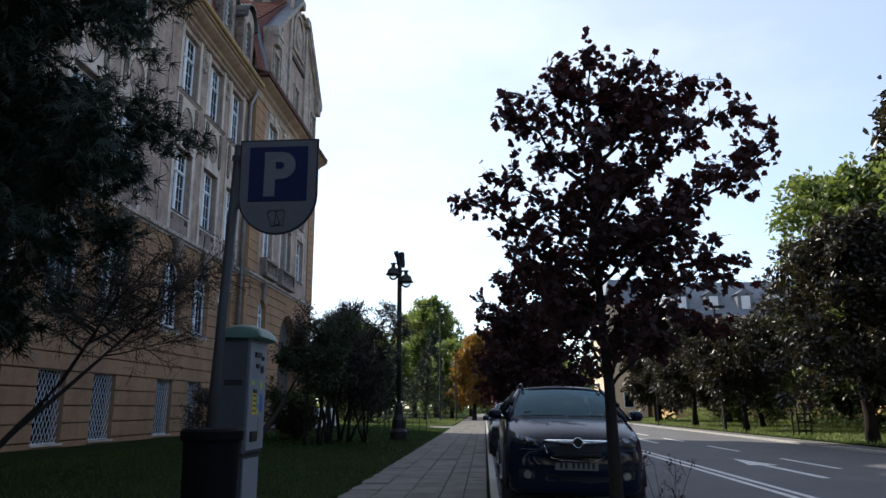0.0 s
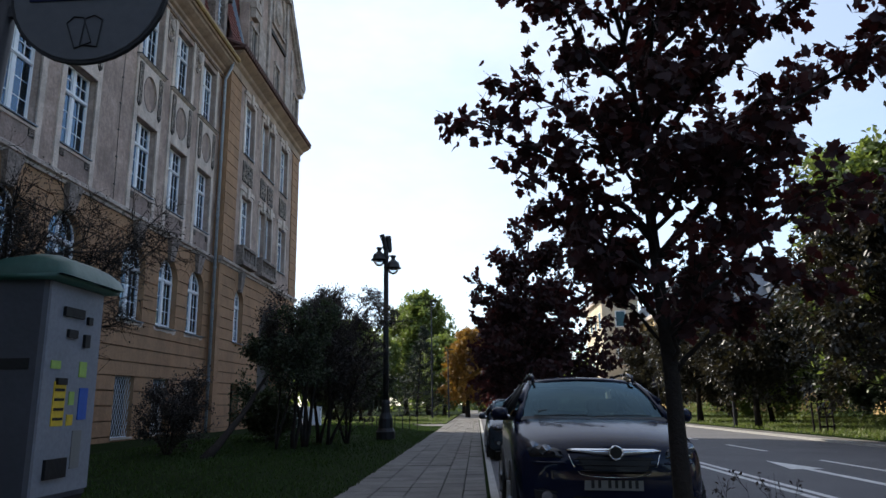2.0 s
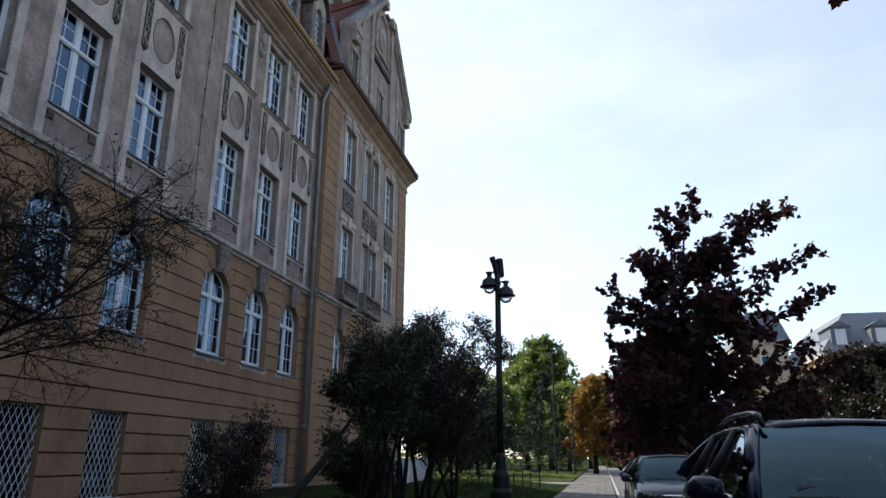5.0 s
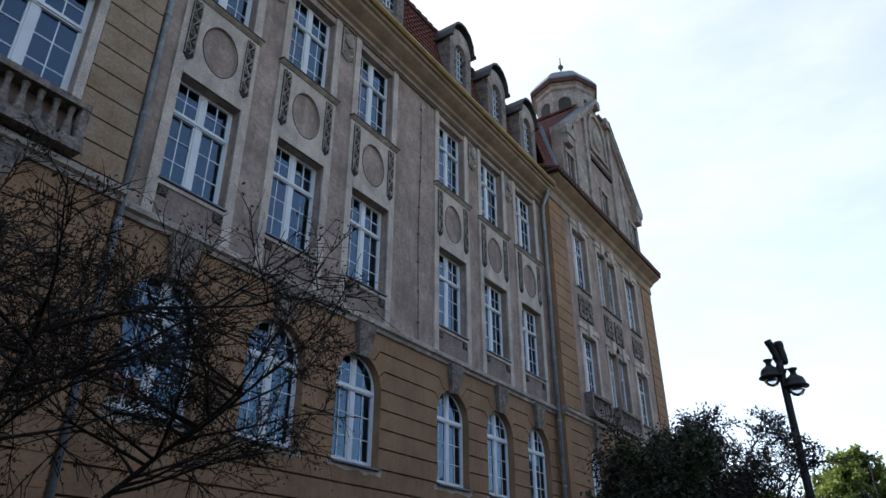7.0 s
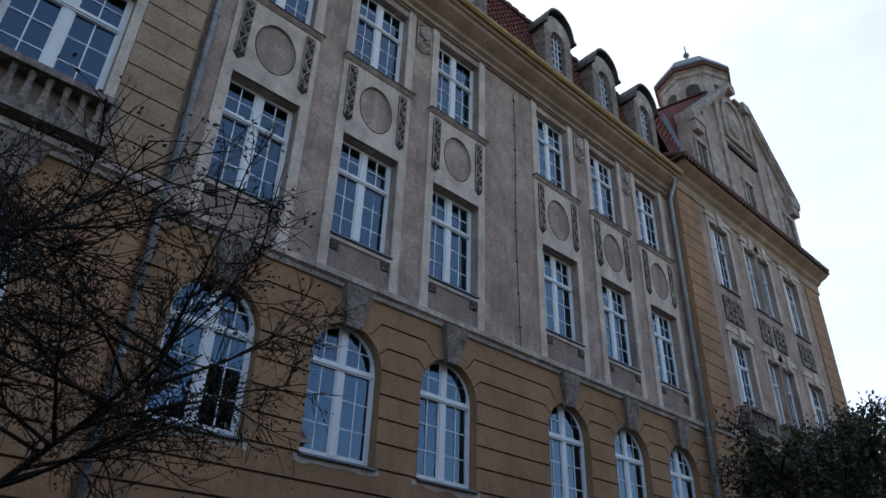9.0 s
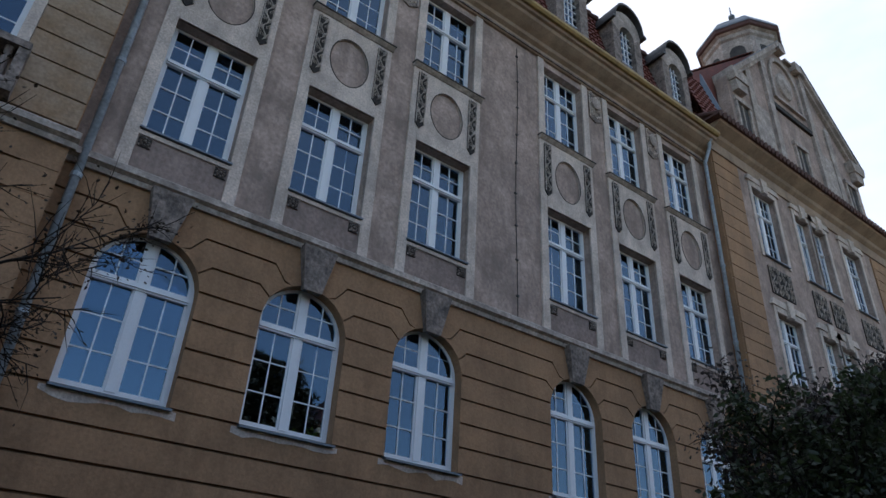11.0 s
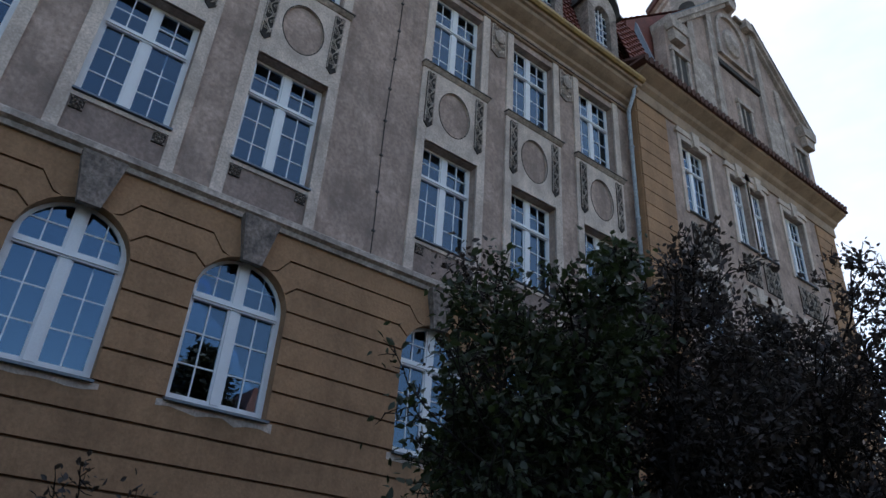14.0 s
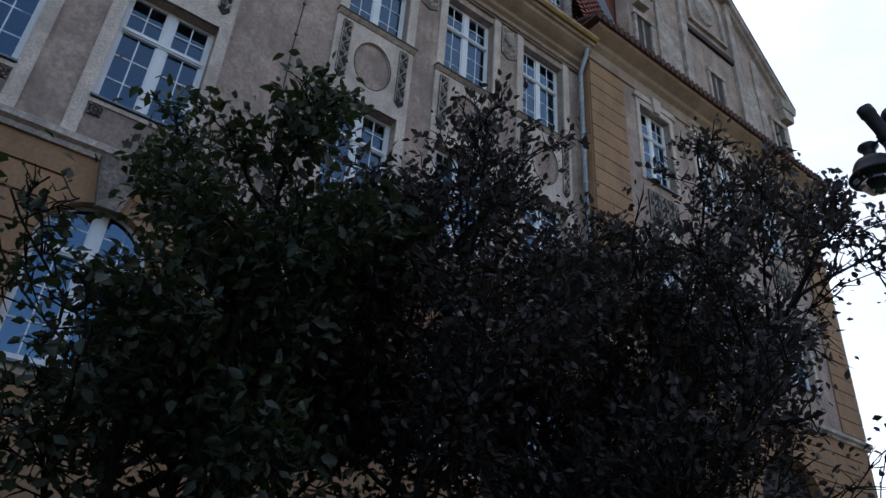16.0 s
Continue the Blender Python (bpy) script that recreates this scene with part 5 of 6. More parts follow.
far_tree(15.0, 62.0, 7.0, 3.0, 135, "copper", "dark copper tree further along the verge", size=0.28, first=0.08)
far_tree(19.5, 37.0, 5.2, 2.6, 126, "lilac", "dark green tree behind the verge", size=0.26, first=0.1)
far_tree(24.5, 41.0, 6.5, 3.2, 127, "copper", "dark copper tree behind the verge", size=0.26, first=0.1)
far_tree(8.5, 104.0, 9.0, 3.4, 128, "green", "green tree at the road's bend", size=0.36, first=0.12)
far_tree(13.6, 57.0, 6.0, 2.6, 129, "copper", "dark street tree across the road", size=0.24, first=0.16)
far_tree(15.0, 13.0, 7.5, 3.2, 130, "copper", "dark copper beech on the verge across the road", size=0.26, first=0.22)
far_tree(16.0, 3.0, 8.0, 3.4, 131, "green", "round green tree on the sunlit verge across the road", size=0.3, first=0.22)
far_tree(20.8, 29.6, 17.6, 3.3, 136, "copper", "tall dark slender tree before the villa", size=0.42, first=0.2, n=64, lv=12)
# unseen trees added behind the starting point to block the low sky
far_tree(-5.5, -7.5, 7.5, 3.0, 141, "lilac", "unseen dark leafy tree added behind the starting point", size=0.28)
far_tree(2.0, -6.0, 5.6, 2.2, 142, "maple", "unseen dark purple maple added behind the starting point", size=0.2, first=0.25)
far_tree(2.0, -17.0, 6.0, 2.4, 143, "maple", "unseen dark purple maple added behind the starting point", size=0.24, first=0.25)
far_tree(-4.5, -20.0, 9.0, 4.0, 144, "green", "unseen tall green tree added further back", size=0.34)
far_tree(14.0, -9.0, 8.0, 3.4, 145, "green", "unseen round green tree added behind, across the road", size=0.3)
far_tree(15.0, -22.0, 9.0, 3.8, 146, "maple", "unseen dark purple tree added behind, across the road", size=0.32)

# shoots in the tree pit
plant("weed", (1.9, 7.6, ROAD_Z), "thin dry weeds standing in the tree pit", "weed", 71, 0.95, 0.006, 26, 4, 2, 1, 0.03, "oval", "twig", lambda h, a: 0.14, first=0.15, rise=1.2, cloud=0.02, stems=7, thin=0.004, bare=0.4)

# grass on the lawns
def turf(name, count, xr, yr, zf, h, seed, label, mat="grass"):
    rng = np.random.default_rng(seed)
    m = Mesh()
    x, y = rng.uniform(*xr, count), rng.uniform(*yr, count)
    a, s, hh = rng.uniform(0, 6.28, count), rng.uniform(0.2, 0.9, count), h * rng.uniform(0.5, 1.3, count)
    w = 0.006 + 0.004 * (yr[1] - yr[0]) / 20
    for i in range(count):
        z = zf(x[i], y[i]) - 0.02
        c, d = math.cos(a[i]), math.sin(a[i])
        m.add([(x[i] - w * d, y[i] + w * c, z), (x[i] + w * d, y[i] - w * c, z), (x[i] + s[i] * hh[i] * c, y[i] + s[i] * hh[i] * d, z + hh[i])], [(0, 1, 2)])
    single(name, m, M[mat], label, "grass", kind="stuff")


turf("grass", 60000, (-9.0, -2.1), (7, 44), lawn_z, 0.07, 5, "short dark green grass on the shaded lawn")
turf("grass", 60000, (12.0, 24.0), (12, 75), lambda x, y: WALK_Z + 0.03, 0.14, 6, "yellowish grass on the verge, toned brighter for sunlight", "sunlit_grass")
turf("grass", 26000, (-16.0, -2.2), (49.6, 82), lambda x, y: WALK_Z + 0.03, 0.14, 7, "yellowish park grass, toned brighter for sunlight", "sunlit_grass")

# ---- street furniture ----
M.update(
    # sign whites are darkened: the shade on the sign is in their colour
    shade_toned_letter=material("shade_toned_letter", (0.12, 0.124, 0.135), 0.6, vary=0.15, scale=6, fine=30, bump=0.03, spec=0.2),
    sign_grey=material("shade_toned_white", (0.075, 0.077, 0.084), 0.6, vary=0.15, scale=6, fine=30, bump=0.05),
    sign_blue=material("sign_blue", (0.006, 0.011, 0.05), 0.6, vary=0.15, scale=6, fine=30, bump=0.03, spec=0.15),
    steel=material("dull_steel", (0.022, 0.023, 0.027), 0.6, metal=0.2, vary=0.3, scale=8, fine=40, bump=0.1),
    cabinet=material("grey_blue_cabinet_paint", (0.036, 0.041, 0.056), 0.5, vary=0.2, scale=4, fine=60, bump=0.06),
    panel=material("pale_grey_panel", (0.2, 0.213, 0.25), 0.5, vary=0.2, scale=5, fine=60, bump=0.04),
    cap=material("green_cap_paint", (0.026, 0.085, 0.064), 0.5, vary=0.25, scale=5, fine=40, bump=0.08),
    dark=material("dark_plastic", (0.011, 0.011, 0.012), 0.55, vary=0.3, scale=8, fine=60, bump=0.08, spec=0.3),
    bin_black=material("black_bin_paint", (0.006, 0.006, 0.007), 0.7, vary=0.3, scale=8, fine=60, bump=0.08, spec=0.06),
    yellow=material("yellow_sticker", (0.6, 0.42, 0.03), 0.5, vary=0.2, scale=10, fine=60, bump=0),
    blue=material("blue_sticker", (0.03, 0.1, 0.4), 0.5, vary=0.2, scale=10, fine=60, bump=0),
    lime=material("lime_sticker", (0.3, 0.45, 0.1), 0.5, vary=0.2, scale=10, fine=60, bump=0),
    rubber=material("tyre_rubber", (0.018, 0.018, 0.018), 0.85, vary=0.2, scale=10, fine=60, bump=0.2),
    chrome=material("chrome", (0.75, 0.76, 0.78), 0.12, metal=1.0, vary=0.05, scale=5, fine=30, bump=0),
    alloy=material("alloy_wheel", (0.4, 0.41, 0.43), 0.35, metal=0.8, vary=0.1, scale=8, fine=40, bump=0.02),
    lamp_glass=material("headlight_lens", (0.012, 0.013, 0.016), 0.06, vary=0.1, scale=8, fine=40, bump=0.0),
    lens_metal=material("lamp_reflector", (0.32, 0.34, 0.37), 0.2, metal=0.9, vary=0.2, scale=12, fine=60, bump=0.0),
    lens=glass_material("lamp_lens", 1.6, (0.85, 0.88, 0.9)),
    # sheen dims the mirrored sky and dyes it bluish
    screen=glass_material("car_glass", 1.65, (0.1, 0.15, 0.17), (0.33, 0.52, 0.62)),
    side_glass=glass_material("tinted_car_glass", 2.1, (0.05, 0.06, 0.065), (0.75, 0.85, 0.92)),
    plate=material("number_plate", (0.16, 0.16, 0.155), 0.5, vary=0.1, scale=10, fine=60, bump=0),
    redwall=material("red_brick", (0.36, 0.1, 0.06), 0.7, vary=0.25, scale=2, fine=20, bump=0.1),
)


def paint(name, color):
    """Car paint: coat over a dark metallic base, with a little dust."""
    m = material(name, color, 0.22, metal=0.0, vary=0.12, scale=3, fine=80, bump=0.0, spec=0.06)
    p = m.node_tree.nodes["Principled BSDF"]
    p.inputs["Coat Weight"].default_value, p.inputs["Coat Roughness"].default_value = 0.33, 0.03
    return m


M["black_paint"] = paint("black_car_paint", (0.005, 0.008, 0.024))
M["grey_paint"] = paint("grey_blue_car_paint", (0.03, 0.042, 0.058))

# parking sign on its post
SX, SY = -1.36, 4.5
sign = thing("parking_sign", (-1.6, 4.55, WALK_Z), "grey round-bottomed parking sign with a white P on dark blue", "sign")
part("post", Mesh().tube([(-1.745, 4.44, WALK_Z), (-1.665, 4.55, 3.22)], 0.033, 12), M["steel"], sign, smooth=True)
W, ZT = 0.277, 3.24


def plaque(w, inset):
    r = w - inset
    zc = 2.83
    pts = [(SX - r, ZT - inset), (SX + r, ZT - inset)]
    pts += [(SX + r * math.cos(-math.pi * k / 16), zc + r * math.sin(-math.pi * k / 16)) for k in range(17)]
    return pts


part("plate", Mesh().prism(plaque(W, 0), "y", SY - 0.004, SY + 0.012), M["dark"], sign)
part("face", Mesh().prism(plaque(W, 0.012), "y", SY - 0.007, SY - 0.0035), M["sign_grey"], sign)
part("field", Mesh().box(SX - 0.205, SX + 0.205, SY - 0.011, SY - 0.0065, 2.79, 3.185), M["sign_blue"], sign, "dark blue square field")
text = bpy.data.curves.new("letter", "FONT")
text.body, text.size, text.align_x, text.extrude, text.offset = "P", 0.42, "CENTER", 0.002, 0.018
letter = new("letter", text)
letter.data.materials.append(M["shade_toned_letter"])
letter.parent = sign
letter.location = Vector((SX, SY - 0.0145, 2.84)) - PLACE[sign]
letter.rotation_euler = (math.pi / 2, 0, 0)
tagged(letter, "pale letter P")
for k, (dx, rot) in enumerate(((-0.02, 0.35), (0.025, -0.12))):
    c, s = math.cos(rot), math.sin(rot)
    pts = [(-0.03, -0.055), (0.03, -0.055), (0.03, 0.045), (0.0, 0.06), (-0.03, 0.045)]
    pts = [(SX + dx + a * c - b * s, 2.67 + a * s + b * c) for a, b in pts]
    m = Mesh()
    for p, q in zip(pts, pts[1:] + pts[:1]):
        m.tube([(p[0], SY - 0.009, p[1]), (q[0], SY - 0.009, q[1])], 0.003, 4)
    part("card_outline", m, M["dark"], sign)
for z in (2.75, 3.1):
    part("clamp", Mesh().box(-1.70, SX - 0.1, SY + 0.012, SY + 0.03, z, z + 0.04), M["steel"], sign)

# parking meter
meter = thing("parking_meter", (-1.72, 5.03, WALK_Z), "grey-blue parking meter with a green cap and small stickers", "parking meter")
mx0, mx1, my0, my1 = -1.83, -1.61, 4.84, 5.22
# dark cabinet and pale side slab put shaded front and lit side into colour
part("pedestal", Mesh().prism([(mx0 + 0.02, my0 + 0.02), (mx1 - 0.02, my0 + 0.02), (mx1 - 0.02, my1 - 0.02), (mx0 + 0.02, my1 - 0.02)], "z", WALK_Z, 1.08), M["cabinet"], meter)
part("pedestal_door", Mesh().box(mx1 - 0.022, mx1 - 0.012, my0 + 0.03, my1 - 0.03, WALK_Z + 0.03, 1.06), M["panel"], meter, "pale grey slab standing for the pedestal's lit side")
part("seam", Mesh().box(mx0 + 0.01, mx1 - 0.01, my0 + 0.01, my1 - 0.01, 1.08, 1.1), M["dark"], meter)
part("cabinet", Mesh().prism([(mx0, my0 + 0.015), (mx0 + 0.015, my0), (mx1 - 0.015, my0), (mx1, my0 + 0.015), (mx1, my1 - 0.015), (mx1 - 0.015, my1), (mx0 + 0.015, my1), (mx0, my1 - 0.015)], "z", 1.1, 1.9), M["cabinet"], meter)
part("door", Mesh().box(mx1 - 0.002, mx1 + 0.008, my0 + 0.012, my1 - 0.012, 1.12, 1.88), M["panel"], meter, "pale grey service door")
cap = Mesh()
for i in range(7):
    a = math.pi * i / 6
    cap.v += [(mx0 + 0.11 - 0.15 * math.cos(a) + 0.03, y, 1.9 + 0.095 * math.sin(a) ** 0.7 * f) for y, f in ((my0 - 0.035, 0.0), (my0 - 0.03, 0.7), (my0 + 0.06, 1.0), (my1 - 0.06, 1.0), (my1 + 0.03, 0.7), (my1 + 0.035, 0.0))]
cap.f += [(i * 6 + j, i * 6 + j + 1, i * 6 + j + 7, i * 6 + j + 6) for i in range(6) for j in range(5)]
cap.box(mx0 - 0.012, mx1 + 0.05, my0 - 0.035, my1 + 0.035, 1.885, 1.902)
part("cap", cap, M["cap"], meter, "weathered green rounded cap", smooth=True)
fx = mx1 + 0.008
for name, y, z, w, h, mat in (("display", 4.60, 1.78, 0.13, 0.035, "dark"), ("button", 4.71, 1.76, 0.03, 0.03, "dark"), ("coin_slot", 4.60, 1.70, 0.06, 0.03, "dark"), ("button", 4.70, 1.68, 0.035, 0.05, "dark"),
                              ("sticker", 4.52, 1.58, 0.06, 0.03, "lime"), ("sticker", 4.70, 1.57, 0.05, 0.06, "lime"), ("notice", 4.56, 1.44, 0.075, 0.16, "yellow"), ("notice", 4.72, 1.44, 0.06, 0.12, "blue"),
                              ("sticker", 4.64, 1.46, 0.035, 0.05, "lime"), ("sticker", 4.64, 1.38, 0.04, 0.04, "yellow"), ("notice", 4.70, 1.27, 0.06, 0.14, "plate"), ("ticket_tray", 4.57, 1.21, 0.13, 0.07, "dark"), ("sticker", 4.56, 1.52, 0.06, 0.025, "dark")):
    part(name, Mesh().box(fx - 0.001, fx + (0.012 if mat == "dark" else 0.003), y + 0.4 - w / 2, y + 0.4 + w / 2, z - h / 2, z + h / 2), M[mat], meter)
for k in range(4):
    part("text_bar", Mesh().box(fx + 0.003, fx + 0.005, 4.93, 4.99, 1.38 + k * 0.035, 1.39 + k * 0.035), M["dark"], meter)
part("side_label", Mesh().box(mx0 + 0.05, mx1 - 0.04, my0 - 0.003, my0 + 0.001, 1.56, 1.6), M["dark"], meter)
# litter bin below the sign
bin_ = thing("litter_bin", (-1.56, 4.12, WALK_Z), "black round litter bin beside the meter", "litter bin")
part("drum", Mesh().lathe([(0.12, 0.5), (0.145, 0.55), (0.16, 1.2), (0.16, 1.24)], 18, (-1.56, 4.12)), M["bin_black"], bin_, smooth=True)
part("rim", Mesh().lathe([(0.172, 1.22), (0.18, 1.235), (0.18, 1.275), (0.165, 1.29)], 18, (-1.56, 4.12)), M["bin_black"], bin_)
part("leg", Mesh().tube([(-1.56, 4.12, WALK_Z), (-1.56, 4.12, 0.65)], 0.04, 8), M["bin_black"], bin_)

# street lamp with two bell heads and a box on top
lamp = thing("street_lamp", (-3.3, 27.5, 0.3), "black iron street lamp with two bell shades and a box", "street lamp")
lx, ly = -3.3, 27.5
part("base", Mesh().lathe([(0.34, 0.25), (0.34, 0.5), (0.27, 0.62), (0.25, 0.95), (0.17, 1.15), (0.15, 1.5), (0.11, 1.6)], 14, (lx, ly)), M["iron"], lamp)
part("pole", Mesh().lathe([(0.105, 1.55), (0.1, 4.0), (0.085, 6.88), (0.09, 6.9), (0.09, 7.08)], 14, (lx, ly)), M["iron"], lamp, smooth=True)
for s, dz in ((-1, 0.12), (1, -0.2)):
    hx, hz = lx + s * 0.26, 6.62 + dz
    part("arm", Mesh().tube([(lx, ly, hz + 0.1), (lx + s * 0.12, ly, hz + 0.42), (hx, ly, hz + 0.36)], 0.025, 6), M["iron"], lamp)
    shade = part("shade", Mesh().lathe([(0.3, hz - 0.08), (0.305, hz - 0.05), (0.25, hz - 0.01), (0.235, hz + 0.08), (0.2, hz + 0.16), (0.11, hz + 0.22), (0.07, hz + 0.27), (0.075, hz + 0.33), (0.12, hz + 0.38), (0.11, hz + 0.41), (0.03, hz + 0.43)], 20, (hx, ly)), M["iron"], lamp, smooth=True)
    part("globe", Mesh().lathe([(0.2, hz - 0.08), (0.19, hz - 0.18), (0.12, hz - 0.27), (0.02, hz - 0.3)], 14, (hx, ly)), M["lens"], shade, "clear glass bowl", smooth=True)
# two floodlights clamped above the shades
for a, b, r in (((lx + 0.02, ly - 0.02, 7.0), (lx - 0.15, ly - 0.1, 7.62), 0.085), ((lx + 0.13, ly + 0.06, 6.98), (lx + 0.04, ly + 0.2, 7.6), 0.11)):
    a, b = Vector(a), Vector(b)
    flood = part("floodlight", Mesh().tube([a, a.lerp(b, 0.08), a.lerp(b, 0.35), a.lerp(b, 0.8), a.lerp(b, 0.82), b], [r * 0.5, r * 0.8, r * 0.95, r, r * 1.12, r * 1.1], 14), M["dark"], lamp, "black tubular floodlight", smooth=True)
    part("bracket", Mesh().tube([(lx, ly, 6.86), (a.x - 0.06, a.y, 6.95), a.lerp(b, 0.3) + Vector((-0.09, 0, 0)), a.lerp(b, 0.5)], 0.012, 6), M["iron"], flood)

# low tubular rails by the path
for x, y in ((-5.6, 37.2), (-5.0, 37.2), (-3.4, 37.4), (-4.1, 37.2)):
    m = Mesh().tube([(x, y, 0.1), (x, y, 0.85), (x + 0.05, y, 0.9), (x + 0.33, y, 0.9), (x + 0.38, y, 0.85), (x + 0.38, y, 0.1)], 0.025, 8)
    single("bollard_hoop", m, M["steel"], "low grey tubular hoop beside the path", "bollard", at=(x, y, 0.1), group="path hoops", smooth=True)
for k, y in enumerate((7.2, 7.45, 7.75, 8.05)):
    m = Mesh().tube([(2.2, y, ROAD_Z - 0.02)] + [(2.2, y + 0.14 - 0.14 * math.cos(math.pi * j / 8), 0.32 + 0.12 * math.sin(math.pi * j / 8)) for j in range(9)] + [(2.2, y + 0.28, ROAD_Z - 0.02)], 0.01, 6)
    single("pit_hoop", m, M["iron"], "small black hoop fencing the tree pit", "fence", at=(2.2, y, ROAD_Z), group="pit hoops", smooth=True)

# far posts and signs
for x, y, h in ((-2.6, 66, 6.2), (-4.2, 68, 11.0), (12.2, 37, 6.4)):
    p = thing("lamp_post", (x, y, 0.1), "thin grey lamp post further along the street", "street lamp")
    part("pole", Mesh().lathe([(0.1, 0.1), (0.08, 2), (0.05, h)], 8, (x, y)), M["steel"], p)
    part("head", Mesh().box(x - 0.12, x + 0.5, y - 0.12, y + 0.12, h, h + 0.12), M["steel"], p)
cross = thing("crossing_sign", (11.5, 48, 0.1), "blue square crossing sign with a pale triangle on a pole", "sign")
part("pole", Mesh().lathe([(0.035, 0.1), (0.035, 2.9)], 8, (11.5, 48)), M["steel"], cross)
part("plate", Mesh().box(11.15, 11.85, 47.93, 47.95, 2.2, 2.9), M["sign_blue"], cross)
part("triangle", Mesh().prism([(11.25, 2.3), (11.75, 2.3), (11.5, 2.78)], "y", 47.92, 47.93), M["sign_grey"], cross)
bench = thing("tree_guard", (12.6, 29.5, WALK_Z), "low dark timber guard round a young tree", "tree guard")
for dx, dy in ((0, 0), (0.5, 0), (0.5, 0.5), (0, 0.5)):
    part("stake", Mesh().tube([(12.6 + dx, 29.5 + dy, 0.1), (12.6 + dx, 29.5 + dy, 1.25)], 0.035, 6), M["bark"], bench)
for z in (0.35, 0.7, 1.0):
    part("rail", Mesh().box(12.58, 13.13, 29.48, 29.51, z, z + 0.07), M["bark"], bench)


# ---- cars ----
def loft(sections):
    m = Mesh()
    n = len(sections[0])
    for s in sections:
        m.v += [tuple(p) for p in s]
    for a in range(len(sections) - 1):
        m.f += [(a * n + k, a * n + (k + 1) % n, (a + 1) * n + (k + 1) % n, (a + 1) * n + k) for k in range(n)]
    m.f += [tuple(range(n - 1, -1, -1)), tuple(range((len(sections) - 1) * n, len(sections) * n))]
    return m


def car(at, label, paint_mat, high, belt, length, wide, rails, tilt=0.0):
    """A parked car, its front at y = 0 and its length towards +y. high: roof height; belt: window line; tilt: lean on the camber."""
    c = thing("parked_car", at, label, "car", "parked cars")
    P = M[paint_mat]
    L, k, T = length / 4.28, belt / 1.2, high

    def bowed(x, y):
        """The nose is rounded in plan."""
        return y * L + 0.32 * (x / 0.89) ** 2 * max(0.0, 1 - y / 1.3)

    rows = [(0.0, 0.72, 0.36, 0.70, 0.72), (0.015, 0.78, 0.30, 0.80, 0.82), (0.05, 0.82, 0.26, 0.88, 0.90), (0.11, 0.845, 0.24, 0.925, 0.955), (0.22, 0.865, 0.22, 0.965, 1.01), (0.4, 0.88, 0.21, 1.01, 1.06), (0.62, 0.888, 0.21, 1.06, 1.11), (0.85, 0.89, 0.21, 1.105, 1.15),
            (1.05, 0.89, 0.21, 1.14, 1.175), (1.3, 0.89, 0.21, 1.165, 1.175), (2.0, 0.89, 0.21, 1.185, 1.185), (2.8, 0.89, 0.21, 1.2, 1.2), (3.5, 0.885, 0.21, 1.22, 1.22), (3.9, 0.87, 0.22, 1.22, 1.22), (4.12, 0.84, 0.26, 1.19, 1.19), (4.24, 0.78, 0.34, 1.05, 1.05), (4.28, 0.7, 0.42, 0.9, 0.9)]
    secs = []
    for y, hw, zb, ze, zc in rows:
        ze, zc = ze * k, zc * k
        half = [(0.0, zb), (hw * 0.5, zb), (hw * 0.84, zb), (hw * 0.955, zb + 0.06), (hw * 0.985, zb + 0.2), (hw, zb + (ze - zb) * 0.55), (hw * 0.99, ze - 0.17), (hw * 0.965, ze - 0.09), (hw * 0.92, ze - 0.035), (hw * 0.83, ze), (hw * 0.65, ze + (zc - ze) * 0.45), (hw * 0.35, ze + (zc - ze) * 0.88)]
        secs.append([(a, bowed(a, y), z) for a, z in half] + [(0.0, bowed(0, y), zc)] + [(-a, bowed(a, y), z) for a, z in half[:0:-1]])
    shell = loft(secs)
    tree = BVHTree.FromPolygons([Vector(p) for p in shell.v], shell.f)
    part("body", shell, P, c, at=at, smooth=True)

    def skin_y(x, z):
        hit = tree.ray_cast(Vector((x, -2, z)), Vector((0, 1, 0)), 4.0)
        return hit[0].y if hit[0] else bowed(x, 0.5)

    def patch(corners, out=0.006, nu=8, nv=5):
        """A panel lying on the nose: four corners (x, z), inner low, outer low, outer high, inner high."""
        m = Mesh()
        a, b, d, e = corners
        for i in range(nv + 1):
            v = i / nv
            for j in range(nu + 1):
                u = j / nu
                x = (a[0] * (1 - u) + b[0] * u) * (1 - v) + (e[0] * (1 - u) + d[0] * u) * v
                z = ((a[1] * (1 - u) + b[1] * u) * (1 - v) + (e[1] * (1 - u) + d[1] * u) * v) * k
                edge = u in (0, 1) or v in (0, 1)
                m.v.append((x, skin_y(x, z) - (out if not edge else -0.012), z))
        m.f += [(i * (nu + 1) + j, i * (nu + 1) + j + 1, (i + 1) * (nu + 1) + j + 1, (i + 1) * (nu + 1) + j) for i in range(nv) for j in range(nu)]
        return m

    yb, yf, yr, ye = 1.0 * L, 1.84 * L, 3.6 * L, 4.06 * L

    def glass_point(u, v):
        return (u * (0.745 * (1 - v) + 0.575 * v), yb + (yf - yb) * v + (0.2 - 0.1 * v) * u * u, belt - 0.035 + (T - 0.055 - belt + 0.035) * v + 0.035 * math.sin(math.pi * v) - 0.035 * v * u * u)
    ws = Mesh()
    for r in range(7):
        ws.v += [glass_point(-1 + q / 5, r / 6) for q in range(11)]
    ws.f += [(r * 11 + q, r * 11 + q + 1, (r + 1) * 11 + q + 1, (r + 1) * 11 + q) for r in range(6) for q in range(10)]
    part("windscreen", ws, M["screen"], c, at=at, smooth=True).visible_shadow = False
